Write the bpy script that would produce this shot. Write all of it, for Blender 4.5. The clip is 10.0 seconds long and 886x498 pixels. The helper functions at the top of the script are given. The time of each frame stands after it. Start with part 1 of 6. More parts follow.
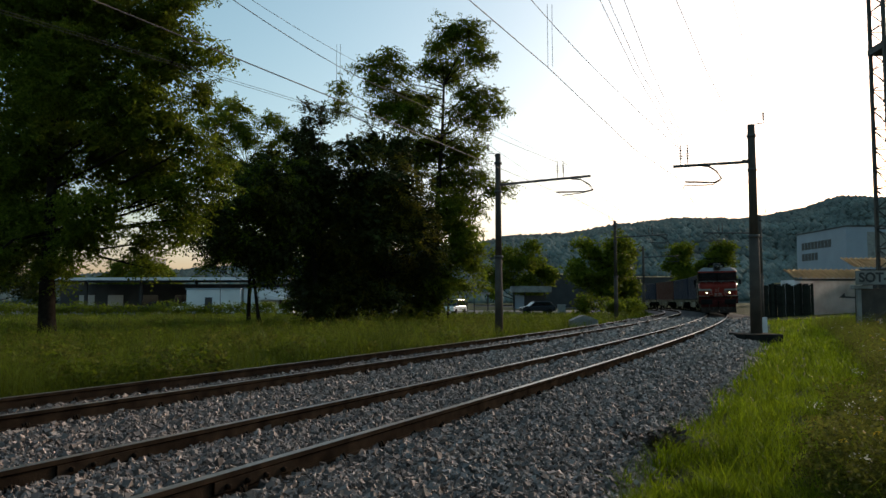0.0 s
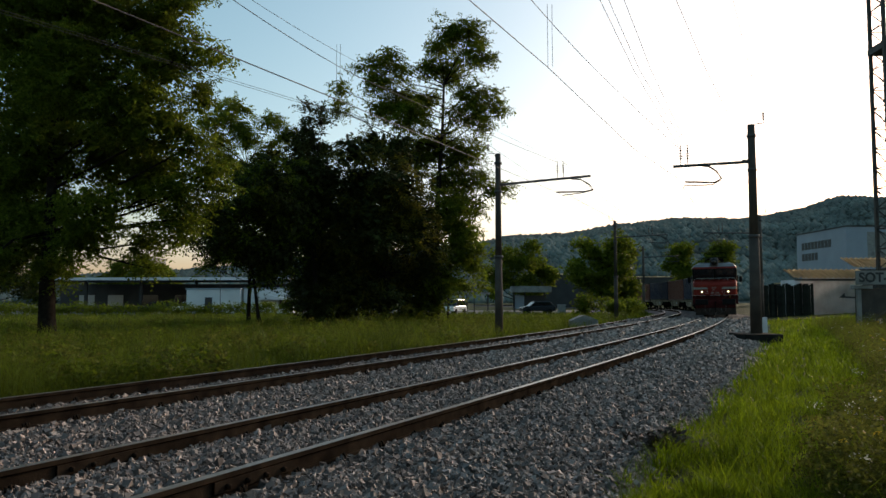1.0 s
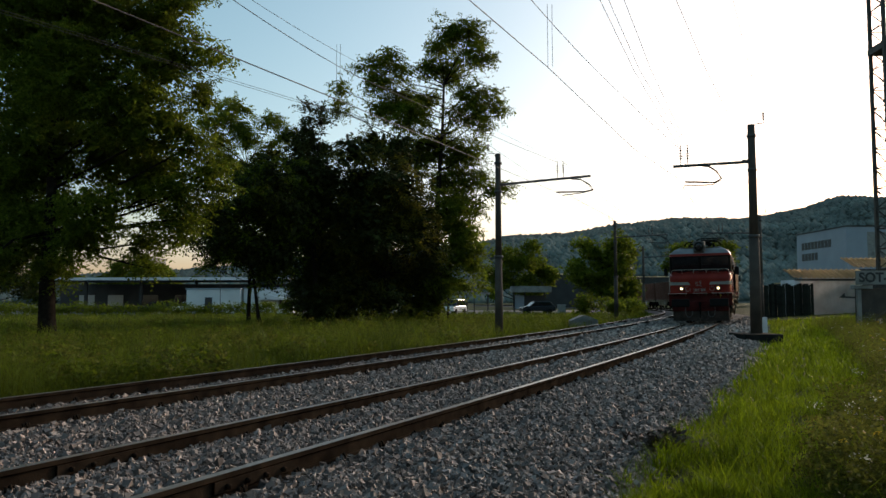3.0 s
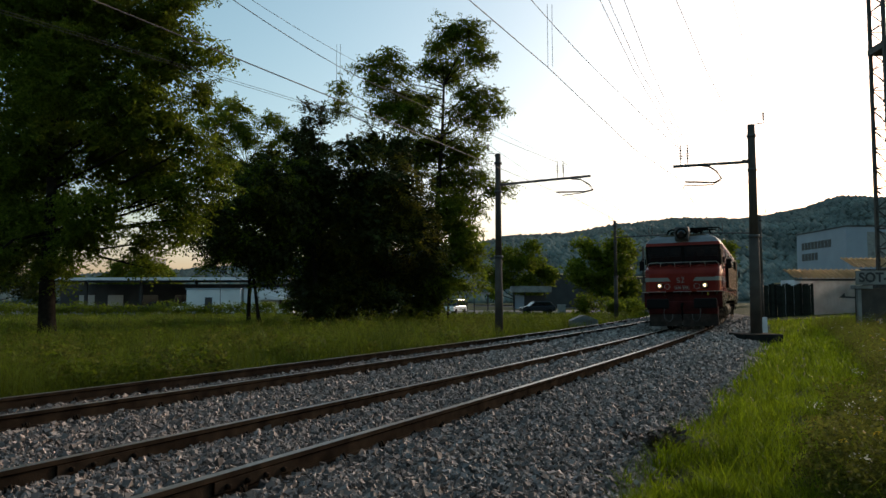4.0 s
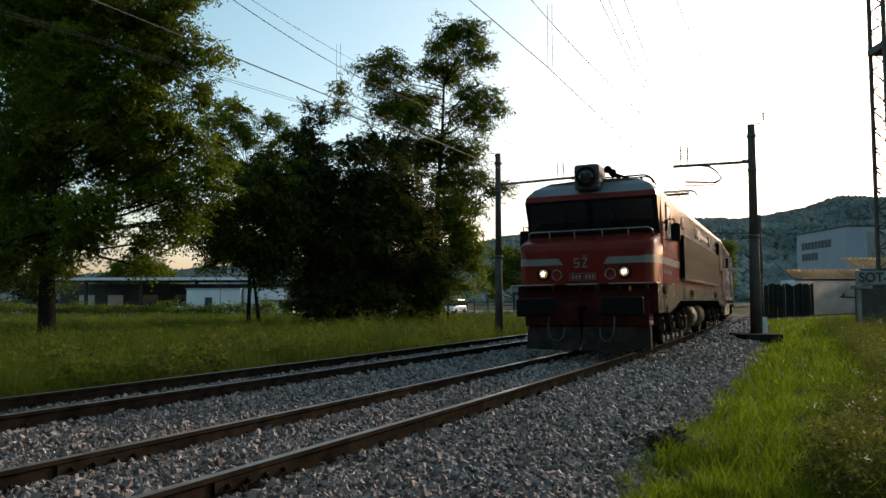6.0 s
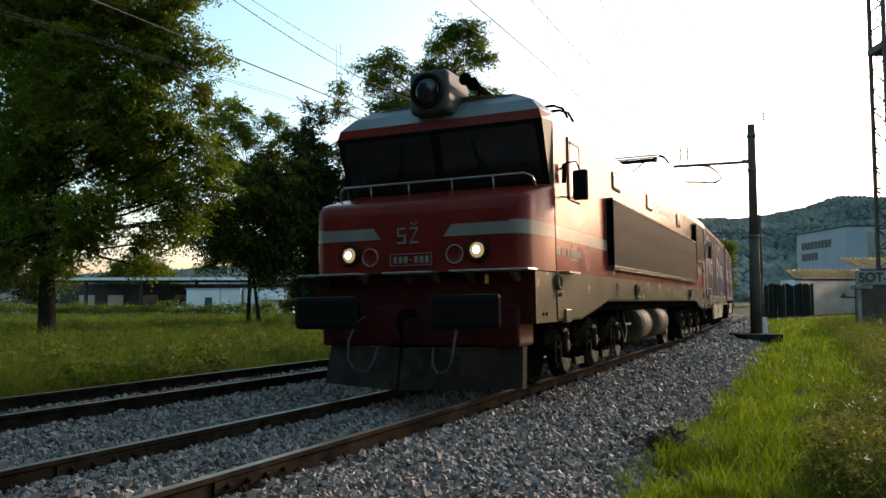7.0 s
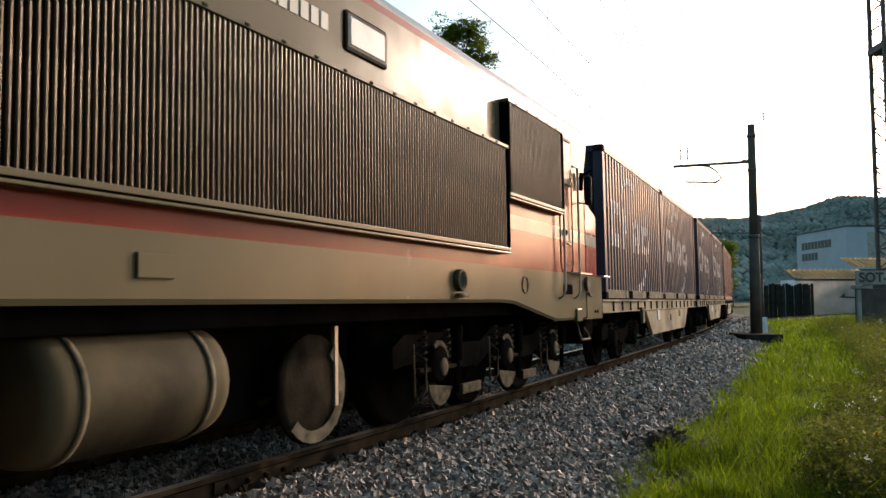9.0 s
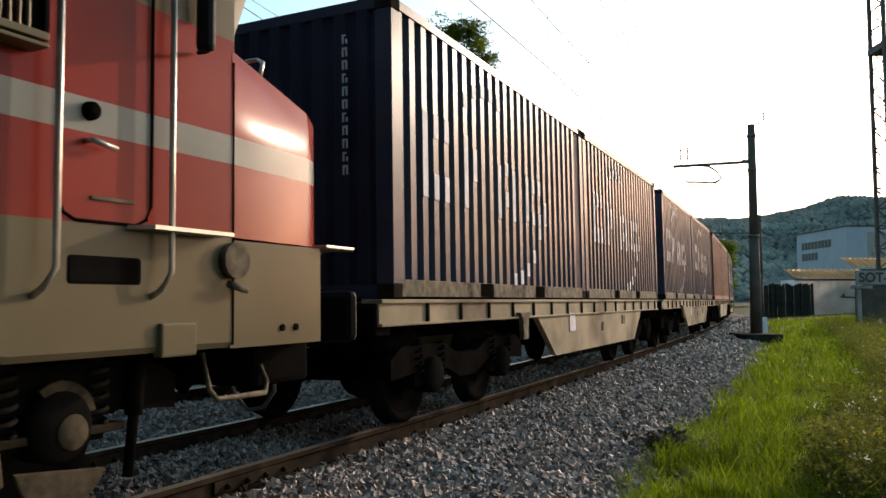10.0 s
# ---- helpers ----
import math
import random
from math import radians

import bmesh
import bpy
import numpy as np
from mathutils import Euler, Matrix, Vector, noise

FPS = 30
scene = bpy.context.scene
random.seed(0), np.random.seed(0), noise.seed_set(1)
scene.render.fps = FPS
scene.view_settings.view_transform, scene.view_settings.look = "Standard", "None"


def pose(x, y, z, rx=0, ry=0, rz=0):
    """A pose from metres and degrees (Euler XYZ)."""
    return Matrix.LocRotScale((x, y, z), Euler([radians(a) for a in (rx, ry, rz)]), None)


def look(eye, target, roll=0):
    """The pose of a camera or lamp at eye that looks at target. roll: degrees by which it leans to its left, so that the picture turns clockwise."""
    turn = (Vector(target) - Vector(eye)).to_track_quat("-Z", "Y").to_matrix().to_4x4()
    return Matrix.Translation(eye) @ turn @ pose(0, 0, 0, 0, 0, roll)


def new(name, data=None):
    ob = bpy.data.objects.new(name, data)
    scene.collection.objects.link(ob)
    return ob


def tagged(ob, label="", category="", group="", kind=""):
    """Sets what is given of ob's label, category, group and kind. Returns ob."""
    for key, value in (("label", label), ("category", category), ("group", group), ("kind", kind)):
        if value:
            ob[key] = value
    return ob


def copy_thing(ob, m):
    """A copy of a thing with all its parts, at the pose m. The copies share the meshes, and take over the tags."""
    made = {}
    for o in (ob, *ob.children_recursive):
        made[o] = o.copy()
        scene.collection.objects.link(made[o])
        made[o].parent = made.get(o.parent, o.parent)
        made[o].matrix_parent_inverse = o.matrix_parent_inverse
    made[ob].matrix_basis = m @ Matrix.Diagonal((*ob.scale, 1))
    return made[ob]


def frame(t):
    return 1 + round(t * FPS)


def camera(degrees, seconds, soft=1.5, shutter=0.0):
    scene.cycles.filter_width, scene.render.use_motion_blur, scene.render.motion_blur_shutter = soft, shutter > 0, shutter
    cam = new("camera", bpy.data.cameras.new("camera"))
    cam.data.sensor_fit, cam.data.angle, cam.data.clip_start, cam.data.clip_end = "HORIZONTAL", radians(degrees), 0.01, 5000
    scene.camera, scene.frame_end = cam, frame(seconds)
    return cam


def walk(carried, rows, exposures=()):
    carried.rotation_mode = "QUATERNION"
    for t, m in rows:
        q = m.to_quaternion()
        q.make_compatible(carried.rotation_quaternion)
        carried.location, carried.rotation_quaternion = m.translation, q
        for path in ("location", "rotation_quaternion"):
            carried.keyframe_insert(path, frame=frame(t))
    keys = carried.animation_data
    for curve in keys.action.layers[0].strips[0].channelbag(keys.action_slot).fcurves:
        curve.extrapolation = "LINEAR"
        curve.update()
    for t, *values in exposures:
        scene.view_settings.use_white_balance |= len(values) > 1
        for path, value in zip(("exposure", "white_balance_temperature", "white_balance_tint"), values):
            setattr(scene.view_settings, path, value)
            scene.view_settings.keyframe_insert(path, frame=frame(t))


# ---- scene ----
from functools import lru_cache

# ---- camera: stands still on the verge, 1.16 m above the rails ----
TILT, LEAN, EYE = 0.06486, -0.0019, 1.161
cam = camera(58.39, 10.0, soft=1.5, shutter=0.05)
CAM_POSE = pose(0, 0, EYE, 90 + math.degrees(TILT), 0, 0) @ pose(0, 0, 0, 0, 0, math.degrees(LEAN))
walk(cam, [(0.0, CAM_POSE), (10.0, CAM_POSE)],
     exposures=[(0.0, 0.2, 6700, 13), (5.4, 0.2, 6700, 13), (6.9, 1.02, 6700, 13), (10.0, 1.05, 6700, 13)])

# ---- daylight ----
SUN_AZ, SUN_EL = radians(44), radians(18)      # azimuth to the right of +y
world = bpy.data.worlds.new("evening_sky")
scene.world = world
world.use_nodes = True
wn = world.node_tree
sky = wn.nodes.new("ShaderNodeTexSky")
sky.sky_type, sky.sun_disc = "NISHITA", False
sky.sun_elevation, sky.sun_rotation = SUN_EL, SUN_AZ
sky.air_density, sky.dust_density, sky.ozone_density = 1.0, 2.0, 1.0
wn.nodes["Background"].inputs["Strength"].default_value = 0.15
soft_sky = wn.nodes.new("ShaderNodeHueSaturation")
soft_sky.inputs["Hue"].default_value, soft_sky.inputs["Saturation"].default_value = 0.468, 1.15
wn.links.new(sky.outputs["Color"], soft_sky.inputs["Color"])
wn.links.new(soft_sky.outputs["Color"], wn.nodes["Background"].inputs["Color"])
sun_data = bpy.data.lights.new("sun", "SUN")
sun_data.energy, sun_data.angle, sun_data.color = 1.7, radians(0.6), (1.0, 0.86, 0.68)
sun = new("sun", sun_data)
SUN_DIR = Vector((math.sin(SUN_AZ) * math.cos(SUN_EL), math.cos(SUN_AZ) * math.cos(SUN_EL), math.sin(SUN_EL)))
sun.matrix_world = look((0, 0, 40), Vector((0, 0, 40)) - SUN_DIR)

# ---- the line of the tracks ----
HEAD, K0, K1, X0, Y0 = 0.44812, 0.0019475, -4.65e-6, -1.069, 8.0
GAUGE, CANT, FAR_OFF = 0.7535, 0.0146, -3.86
TIGHT = 0.0035           # the bend tightens past the masts


@lru_cache(None)
def line(s):
    """Place and heading (clockwise from +y) of the near track's centre, s metres along it."""
    n, x, y = 40, 0.0, 0.0
    for i in range(n):
        q = s * (i + 0.5) / n
        a = HEAD - K0 * q - 0.5 * K1 * q * q - TIGHT * max(0.0, q - 62)
        x, y = x + math.sin(a), y + math.cos(a)
    return X0 + s * x / n, Y0 + s * y / n, HEAD - K0 * s - 0.5 * K1 * s * s - TIGHT * max(0.0, s - 62)


def on_line(s, off, z=0.0):
    x, y, a = line(round(s, 3))
    return Vector((x + off * math.cos(a), y - off * math.sin(a), z))


TAB_S = np.arange(-60, 230.01, 0.5)
TAB = np.array([line(round(float(q), 2)) for q in TAB_S])


def line_coords_all(x, y):
    """Distance along the line and offset from it, for arrays of places."""
    x, y = np.asarray(x, float), np.asarray(y, float)
    s = (x - X0) * math.sin(HEAD) + (y - Y0) * math.cos(HEAD)
    for k in range(7):
        s = np.clip(s, -60, 230)
        px, py, a = (np.interp(s, TAB_S, TAB[:, i]) for i in range(3))
        if k < 6:
            s = s + (x - px) * np.sin(a) + (y - py) * np.cos(a)
    return s, (x - px) * np.cos(a) - (y - py) * np.sin(a)


def ripple(x, y, f, k):
    """Smooth uneven values from about -1 to 1 for arrays of places."""
    x, y = np.asarray(x) * f, np.asarray(y) * f
    return (np.sin(x * 5.1 + 1.3 * k + 1.7 * np.sin(y * 2.3 + k)) + np.sin(y * 4.7 - .7 * k + 1.9 * np.sin(x * 2.9 + 2 * k)) + np.sin((x + y) * 3.3 + k) * .8) / 2.6


# ---- materials ----
def mat(name, base, rough=0.6, metal=0.0, vary=0.25, scale=6.0, fine=60.0, bump=0.15, tint=None, stain=None,
        rand=0.0, island=0.0, spec=0.5, trans=0.0, distance=0.01):
    m = bpy.data.materials.new(name)
    m.use_nodes = True
    t = m.node_tree
    b = t.nodes["Principled BSDF"]
    L = t.links.new
    geo = t.nodes.new("ShaderNodeTexCoord")

    def noise_at(sc, detail=5.0):
        n = t.nodes.new("ShaderNodeTexNoise")
        n.inputs["Scale"].default_value, n.inputs["Detail"].default_value = sc, detail
        L(geo.outputs["Object"], n.inputs["Vector"])
        return n.outputs["Fac"]
    big, small = noise_at(scale), noise_at(fine, 3.0)
    ramp = t.nodes.new("ShaderNodeMapRange")
    ramp.inputs["From Min"].default_value, ramp.inputs["From Max"].default_value = 0.3, 0.7
    L(big, ramp.inputs["Value"])
    dark = [c * (1 - vary) for c in base]
    light = [min(1, c * (1 + vary)) for c in (tint or base)]
    mix = t.nodes.new("ShaderNodeMixRGB")
    mix.inputs[1].default_value, mix.inputs[2].default_value = (*dark, 1), (*light, 1)
    L(ramp.outputs["Result"], mix.inputs["Fac"])
    out = mix.outputs["Color"]
    if stain:
        n = noise_at(scale * 0.37, 8.0)
        r2 = t.nodes.new("ShaderNodeMapRange")
        r2.inputs["From Min"].default_value, r2.inputs["From Max"].default_value = 0.52, 0.68
        L(n, r2.inputs["Value"])
        m2 = t.nodes.new("ShaderNodeMixRGB")
        m2.inputs[2].default_value = (*stain, 1)
        L(r2.outputs["Result"], m2.inputs["Fac"]), L(out, m2.inputs[1])
        out = m2.outputs["Color"]
    if rand or island:
        src = t.nodes.new("ShaderNodeObjectInfo").outputs["Random"] if rand else t.nodes.new("ShaderNodeNewGeometry").outputs["Random Per Island"]
        mr = t.nodes.new("ShaderNodeMapRange")
        a = rand or island
        mr.inputs["To Min"].default_value, mr.inputs["To Max"].default_value = 1 - a, 1 + a
        L(src, mr.inputs["Value"])
        hs = t.nodes.new("ShaderNodeHueSaturation")
        L(mr.outputs["Result"], hs.inputs["Value"]), L(out, hs.inputs["Color"])
        out = hs.outputs["Color"]
    L(out, b.inputs["Base Color"])
    rr = t.nodes.new("ShaderNodeMapRange")
    rr.inputs["To Min"].default_value, rr.inputs["To Max"].default_value = max(0.03, rough - 0.12), min(1, rough + 0.12)
    L(small, rr.inputs["Value"]), L(rr.outputs["Result"], b.inputs["Roughness"])
    b.inputs["Metallic"].default_value, b.inputs["Specular IOR Level"].default_value = metal, spec
    if bump:
        bp = t.nodes.new("ShaderNodeBump")
        bp.inputs["Strength"].default_value, bp.inputs["Distance"].default_value = bump, distance
        L(small, bp.inputs["Height"]), L(bp.outputs["Normal"], b.inputs["Normal"])
    if trans:
        tr = t.nodes.new("ShaderNodeBsdfTranslucent")
        L(out, tr.inputs["Color"])
        ms = t.nodes.new("ShaderNodeMixShader")
        ms.inputs["Fac"].default_value = trans
        L(b.outputs["BSDF"], ms.inputs[1]), L(tr.outputs["BSDF"], ms.inputs[2])
        L(ms.outputs["Shader"], t.nodes["Material Output"].inputs["Surface"])
    return m


def glow(name, col, power):
    m = bpy.data.materials.new(name)
    m.use_nodes = True
    b = m.node_tree.nodes["Principled BSDF"]
    b.inputs["Base Color"].default_value = (*col, 1)
    b.inputs["Emission Color"].default_value, b.inputs["Emission Strength"].default_value = (*col, 1), power
    return m


M_BALLAST = mat("ballast_bed", (0.068, 0.064, 0.06), 0.9, vary=0.5, scale=9, fine=30, bump=0.9, distance=0.04, spec=0.2)
M_STONE = mat("crushed_stone", (0.245, 0.209, 0.184), 0.8, vary=0.25, scale=8, fine=60, bump=0.3, island=0.65, spec=0.2)
M_EARTH = mat("meadow_soil", (0.028, 0.038, 0.010), 0.95, vary=0.35, scale=0.3, fine=14, bump=0.8, tint=(0.045, 0.052, 0.014), distance=0.05, spec=0.08)
M_GRASS = mat("meadow_grass", (0.055, 0.085, 0.008), 0.55, vary=0.3, scale=0.25, fine=9, bump=0.0, tint=(0.10, 0.125, 0.011), trans=0.45, spec=0.08, island=0.5)
M_VERGE = mat("verge_grass", (0.088, 0.143, 0.006), 0.5, vary=0.3, scale=0.7, fine=9, bump=0.0, tint=(0.15, 0.205, 0.009), trans=0.55, spec=0.08, island=0.55)
M_RAILHEAD = mat("polished_rail_head", (0.34, 0.29, 0.25), 0.36, 0.85, vary=0.25, scale=3, fine=90, bump=0.05)
M_RUST = mat("rusty_rail_steel", (0.018, 0.014, 0.011), 0.9, 0.0, vary=0.35, scale=5, fine=70, bump=0.3, tint=(0.027, 0.020, 0.014), spec=0.0)
M_SLEEPER = mat("oiled_sleeper_wood", (0.07, 0.055, 0.042), 0.9, vary=0.4, scale=4, fine=50, bump=0.5)
M_CONCRETE = mat("weathered_concrete", (0.22, 0.215, 0.20), 0.9, vary=0.2, scale=2, fine=50, bump=0.4, stain=(0.13, 0.125, 0.115))
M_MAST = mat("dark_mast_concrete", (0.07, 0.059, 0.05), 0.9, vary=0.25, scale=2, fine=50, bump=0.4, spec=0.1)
M_STEEL = mat("dull_galvanised_steel", (0.07, 0.068, 0.065), 0.7, 0.3, vary=0.25, scale=5, fine=60, bump=0.1)
M_WIRE = mat("dark_copper_wire", (0.05, 0.045, 0.04), 0.6, 0.5, vary=0.2, bump=0)
M_BROWN = mat("brown_insulator_glaze", (0.10, 0.05, 0.03), 0.25, vary=0.2, bump=0, spec=0.1)
M_RED = mat("faded_red_paint", (0.155, 0.017, 0.013), 0.22, vary=0.18, scale=0.9, tint=(0.19, 0.026, 0.017), stain=(0.125, 0.016, 0.014), fine=2.5, bump=0, spec=0.08)
# darker, blotched red for the skirt front and buffer beam
M_DARK_RED = mat("blotched_dark_red_paint", (.060, .010, .009), .7, vary=.5, scale=2, fine=20, bump=.1, stain=(.02, .010, .009), spec=.1)
M_BEIGE = mat("dusty_beige_paint", (0.116, 0.099, 0.062), 0.22, vary=0.14, scale=0.8, stain=(0.10, 0.086, 0.056), fine=2.5, bump=0, spec=0.08)
M_WHITE = mat("grey_white_stripe_paint", (0.21, 0.21, 0.185), 0.22, vary=0.15, scale=2, fine=2.5, bump=0, spec=0.08)
M_MARK = mat("pale_lettering_paint", (0.42, 0.42, 0.40), 0.4, vary=0.1, bump=0, spec=0.1)
M_ROOF = mat("grey_roof_paint", (0.20, 0.205, 0.21), 0.45, vary=0.25, scale=1.2, stain=(0.13, 0.13, 0.13), fine=3, bump=0)
# grime, with the deep shade below the body put into the near-black base
M_BLACK = mat("grimy_shaded_black", (0.006, 0.0055, 0.005), 0.9, vary=0.4, scale=3, fine=40, bump=0.3, spec=0.0)
M_DIRT = mat("dusty_bogie_grime", (0.016, 0.013, 0.010), 0.9, vary=0.4, scale=4, fine=40, bump=0.3, tint=(0.026, 0.021, 0.016), spec=0.0)
M_DUST = mat("dusty_axlebox_paint", (0.10, 0.085, 0.06), 0.85, vary=0.5, scale=9, fine=40, bump=0.2, stain=(0.018, 0.015, 0.012), spec=0.08)
M_BOGIE_DUST = mat("patchy_bogie_dust", (0.052, 0.043, 0.029), 0.85, vary=0.5, scale=11, fine=40, bump=0.2, stain=(0.010, 0.009, 0.007), spec=0.05)
M_GLASS = mat("dark_cab_glass", (0.010, 0.011, 0.012), 0.07, vary=0.1, bump=0, spec=0.6)
# pale base stands in for bright sky showing in the panes
M_PANE = mat("sky_pale_window_glass", (0.30, 0.31, 0.31), 0.08, vary=0.1, bump=0, spec=0.8)
M_RUBBER = mat("black_rubber", (0.007, 0.007, 0.007), 0.6, vary=0.2, bump=0.05, spec=0.08)
M_SLAT = mat("brown_grille_slat", (0.10, 0.078, 0.055), 0.34, 0.6, vary=0.2, scale=2, fine=3, bump=0, spec=0.4)
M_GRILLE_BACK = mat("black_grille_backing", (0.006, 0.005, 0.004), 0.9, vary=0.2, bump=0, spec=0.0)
M_CHROME = mat("worn_bright_metal", (0.36, 0.34, 0.30), 0.34, 0.7, vary=0.2, bump=0.05)
M_LAMP = glow("lit_headlamp", (1.0, 0.72, 0.42), 9.0)
M_LENS = glow("lit_lamp_glass", (1.0, 0.66, 0.36), 0.16)
# dusty and dirty; dark base and stains also carry the body's shade
M_TANK = mat("dusty_shaded_tank_paint", (0.075, 0.062, 0.038), 0.7, vary=0.35, scale=2, fine=30, bump=0.05, stain=(0.018, 0.015, 0.011), spec=0.06)
M_BOX = mat("navy_container_paint", (0.036, 0.040, 0.060), 0.34, vary=0.3, scale=1.2, stain=(0.06, 0.055, 0.06), fine=3, bump=0, spec=0.05)
# the sides' navy again, darkened: the ends' shade is in this base
M_BOXEND = mat("shaded_container_end", (0.020, 0.021, 0.034), 0.5, vary=0.3, scale=1.2, fine=40, bump=0.06, spec=0.04)
M_BOXMARK = mat("pale_container_marking", (0.42, 0.42, 0.46), 0.5, vary=0.2, bump=0, spec=0.05)
M_BOXRED = mat("brown_container_paint", (0.13, 0.055, 0.04), 0.45, vary=0.25, scale=1.2, fine=40, bump=0.06, spec=0.05)
M_WAGON = mat("sandy_wagon_paint", (0.24, 0.20, 0.14), 0.75, vary=0.25, scale=2, fine=40, bump=0.1, stain=(0.11, 0.085, 0.06), spec=0.03)
M_BARK = mat("dark_ridged_bark", (0.022, 0.018, 0.014), 0.95, vary=0.4, scale=5, fine=30, bump=0.9, distance=0.03, spec=0.0)
M_LEAF = mat("locust_leaf", (0.080, 0.112, 0.009), 0.5, vary=0.3, scale=0.4, fine=9, bump=0, tint=(0.105, 0.135, 0.011), island=0.4, trans=0.58, spec=0.08)
# yellow sapling leaf; on the locusts it paints half the tufts as sunlit
M_LEAF_LIGHT = mat("young_and_sunlit_leaf", (0.12, 0.165, 0.012), 0.5, vary=0.3, scale=0.4, fine=9, bump=0, tint=(0.13, 0.165, 0.018), island=0.4, spec=0.08, trans=0.62)
M_CONIFER = mat("dark_conifer_needle", (0.036, 0.044, 0.011), 0.6, vary=0.3, scale=0.4, fine=9, bump=0, island=0.3, trans=0.15, spec=0.08)
M_SPRAY = mat("yellowish_cypress_spray", (0.085, 0.088, 0.010), 0.55, vary=0.3, scale=0.4, fine=9, bump=0, tint=(0.115, 0.108, 0.014), island=0.4, trans=0.45, spec=0.08)
# aerial haze is mixed into this pale blue green base colour
M_HILL = mat("haze_tinted_canopy", (0.105, 0.128, 0.118), 0.95, fine=0.15, bump=0, tint=(0.125, 0.15, 0.135), island=0.12, spec=0.0, scale=0.03, vary=0.35)
M_WALL = mat("white_render_wall", (0.62, 0.62, 0.62), 0.8, vary=0.08, scale=0.5, fine=20, bump=0.1)
M_WALL_GREY = mat("blue_grey_cladding", (0.25, 0.285, 0.33), 0.7, vary=0.08, scale=0.3, fine=10, bump=0.05)
# dark base holds the shade of backlit walls and canopies
M_DARKWALL = mat("shade_darkened_cladding", (0.035, 0.033, 0.032), 0.8, vary=0.3, scale=0.5, fine=10, bump=0.05)
# near-black boards stand in for shaded growth and wall along the yard
M_FENCE = mat("shade_darkened_board", (0.018, 0.019, 0.015), 0.9, vary=0.4, scale=2, fine=30, bump=0.3, rand=0.4, spec=0.05)
M_SHEET = mat("pale_corrugated_sheet", (0.80, 0.80, 0.81), 0.5, vary=0.15, scale=1, fine=20, bump=0.05, stain=(0.55, 0.54, 0.52))
M_TILE = mat("pale_roof_sheet", (0.75, 0.62, 0.42), 0.6, trans=0.6, vary=0.12, scale=1, fine=20, bump=0.05)
M_ASPHALT = mat("grey_asphalt", (0.10, 0.10, 0.10), 0.9, vary=0.2, scale=0.3, fine=20, bump=0.2)
M_SIGN = mat("black_board_paint", (0.02, 0.02, 0.02), 0.6, vary=0.2, bump=0.05)
M_CARW = mat("white_car_paint", (0.7, 0.7, 0.7), 0.25, vary=0.05, bump=0)
M_CARD = mat("dark_car_paint", (0.02, 0.022, 0.028), 0.2, vary=0.1, bump=0)
M_BLUE = mat("blue_plastic", (0.03, 0.10, 0.35), 0.5, vary=0.1, bump=0)
M_WEED = mat("olive_weed_leaf", (0.080, 0.092, 0.014), 0.6, vary=0.35, scale=0.8, fine=9, bump=0, tint=(0.12, 0.125, 0.022), island=0.5, trans=0.5, spec=0.05)
M_FLOWER = mat("white_umbel_flower", (0.7, 0.7, 0.62), 0.8, vary=0.1, bump=0, trans=0.3)
M_FLOWER_Y = mat("yellow_flower", (0.7, 0.5, 0.03), 0.8, vary=0.1, bump=0, trans=0.3)
M_FLOWER_P = mat("pink_flower", (0.6, 0.3, 0.35), 0.8, vary=0.1, bump=0, trans=0.3)


# ---- mesh helpers ----
def mesh_from(name, V, F, mats=(), idx=None, smooth=False):
    """A mesh from arrays: V (n, 3), F (m, k) faces of k corners each."""
    V, F = np.asarray(V, np.float32), np.asarray(F, np.int32)
    me = bpy.data.meshes.new(name)
    me.vertices.add(len(V)), me.loops.add(F.size), me.polygons.add(len(F))
    me.vertices.foreach_set("co", V.ravel())
    me.loops.foreach_set("vertex_index", F.ravel())
    me.polygons.foreach_set("loop_start", np.arange(0, F.size, F.shape[1], dtype=np.int32))
    me.polygons.foreach_set("loop_total", np.full(len(F), F.shape[1], np.int32))
    for m in mats:
        me.materials.append(m)
    if idx is not None:
        me.polygons.foreach_set("material_index", np.asarray(idx, np.int32))
    me.polygons.foreach_set("use_smooth", np.full(len(F), smooth))
    me.update(calc_edges=True)
    me.validate()
    return me


def part(name, bm, material, parent=None, label="", smooth=False):
    """Link a bmesh as one mesh object, under a thing or a part."""
    me = bpy.data.meshes.new(name)
    bm.normal_update()
    bm.to_mesh(me)
    bm.free()
    for m in (material if isinstance(material, (list, tuple)) else (material,)):
        me.materials.append(m)
    if smooth:
        me.polygons.foreach_set("use_smooth", [True] * len(me.polygons))
    ob = new(name, me)
    ob.parent = parent
    return tagged(ob, label)


def share(name, me, parent, m=None):
    ob = new(name, me)
    ob.parent = parent
    if m is not None:
        ob.matrix_basis = m
    return ob


def thing(name, m, label, category, group="", kind=""):
    ob = new(name)
    ob.matrix_basis = m
    return tagged(ob, label, category, group, kind)


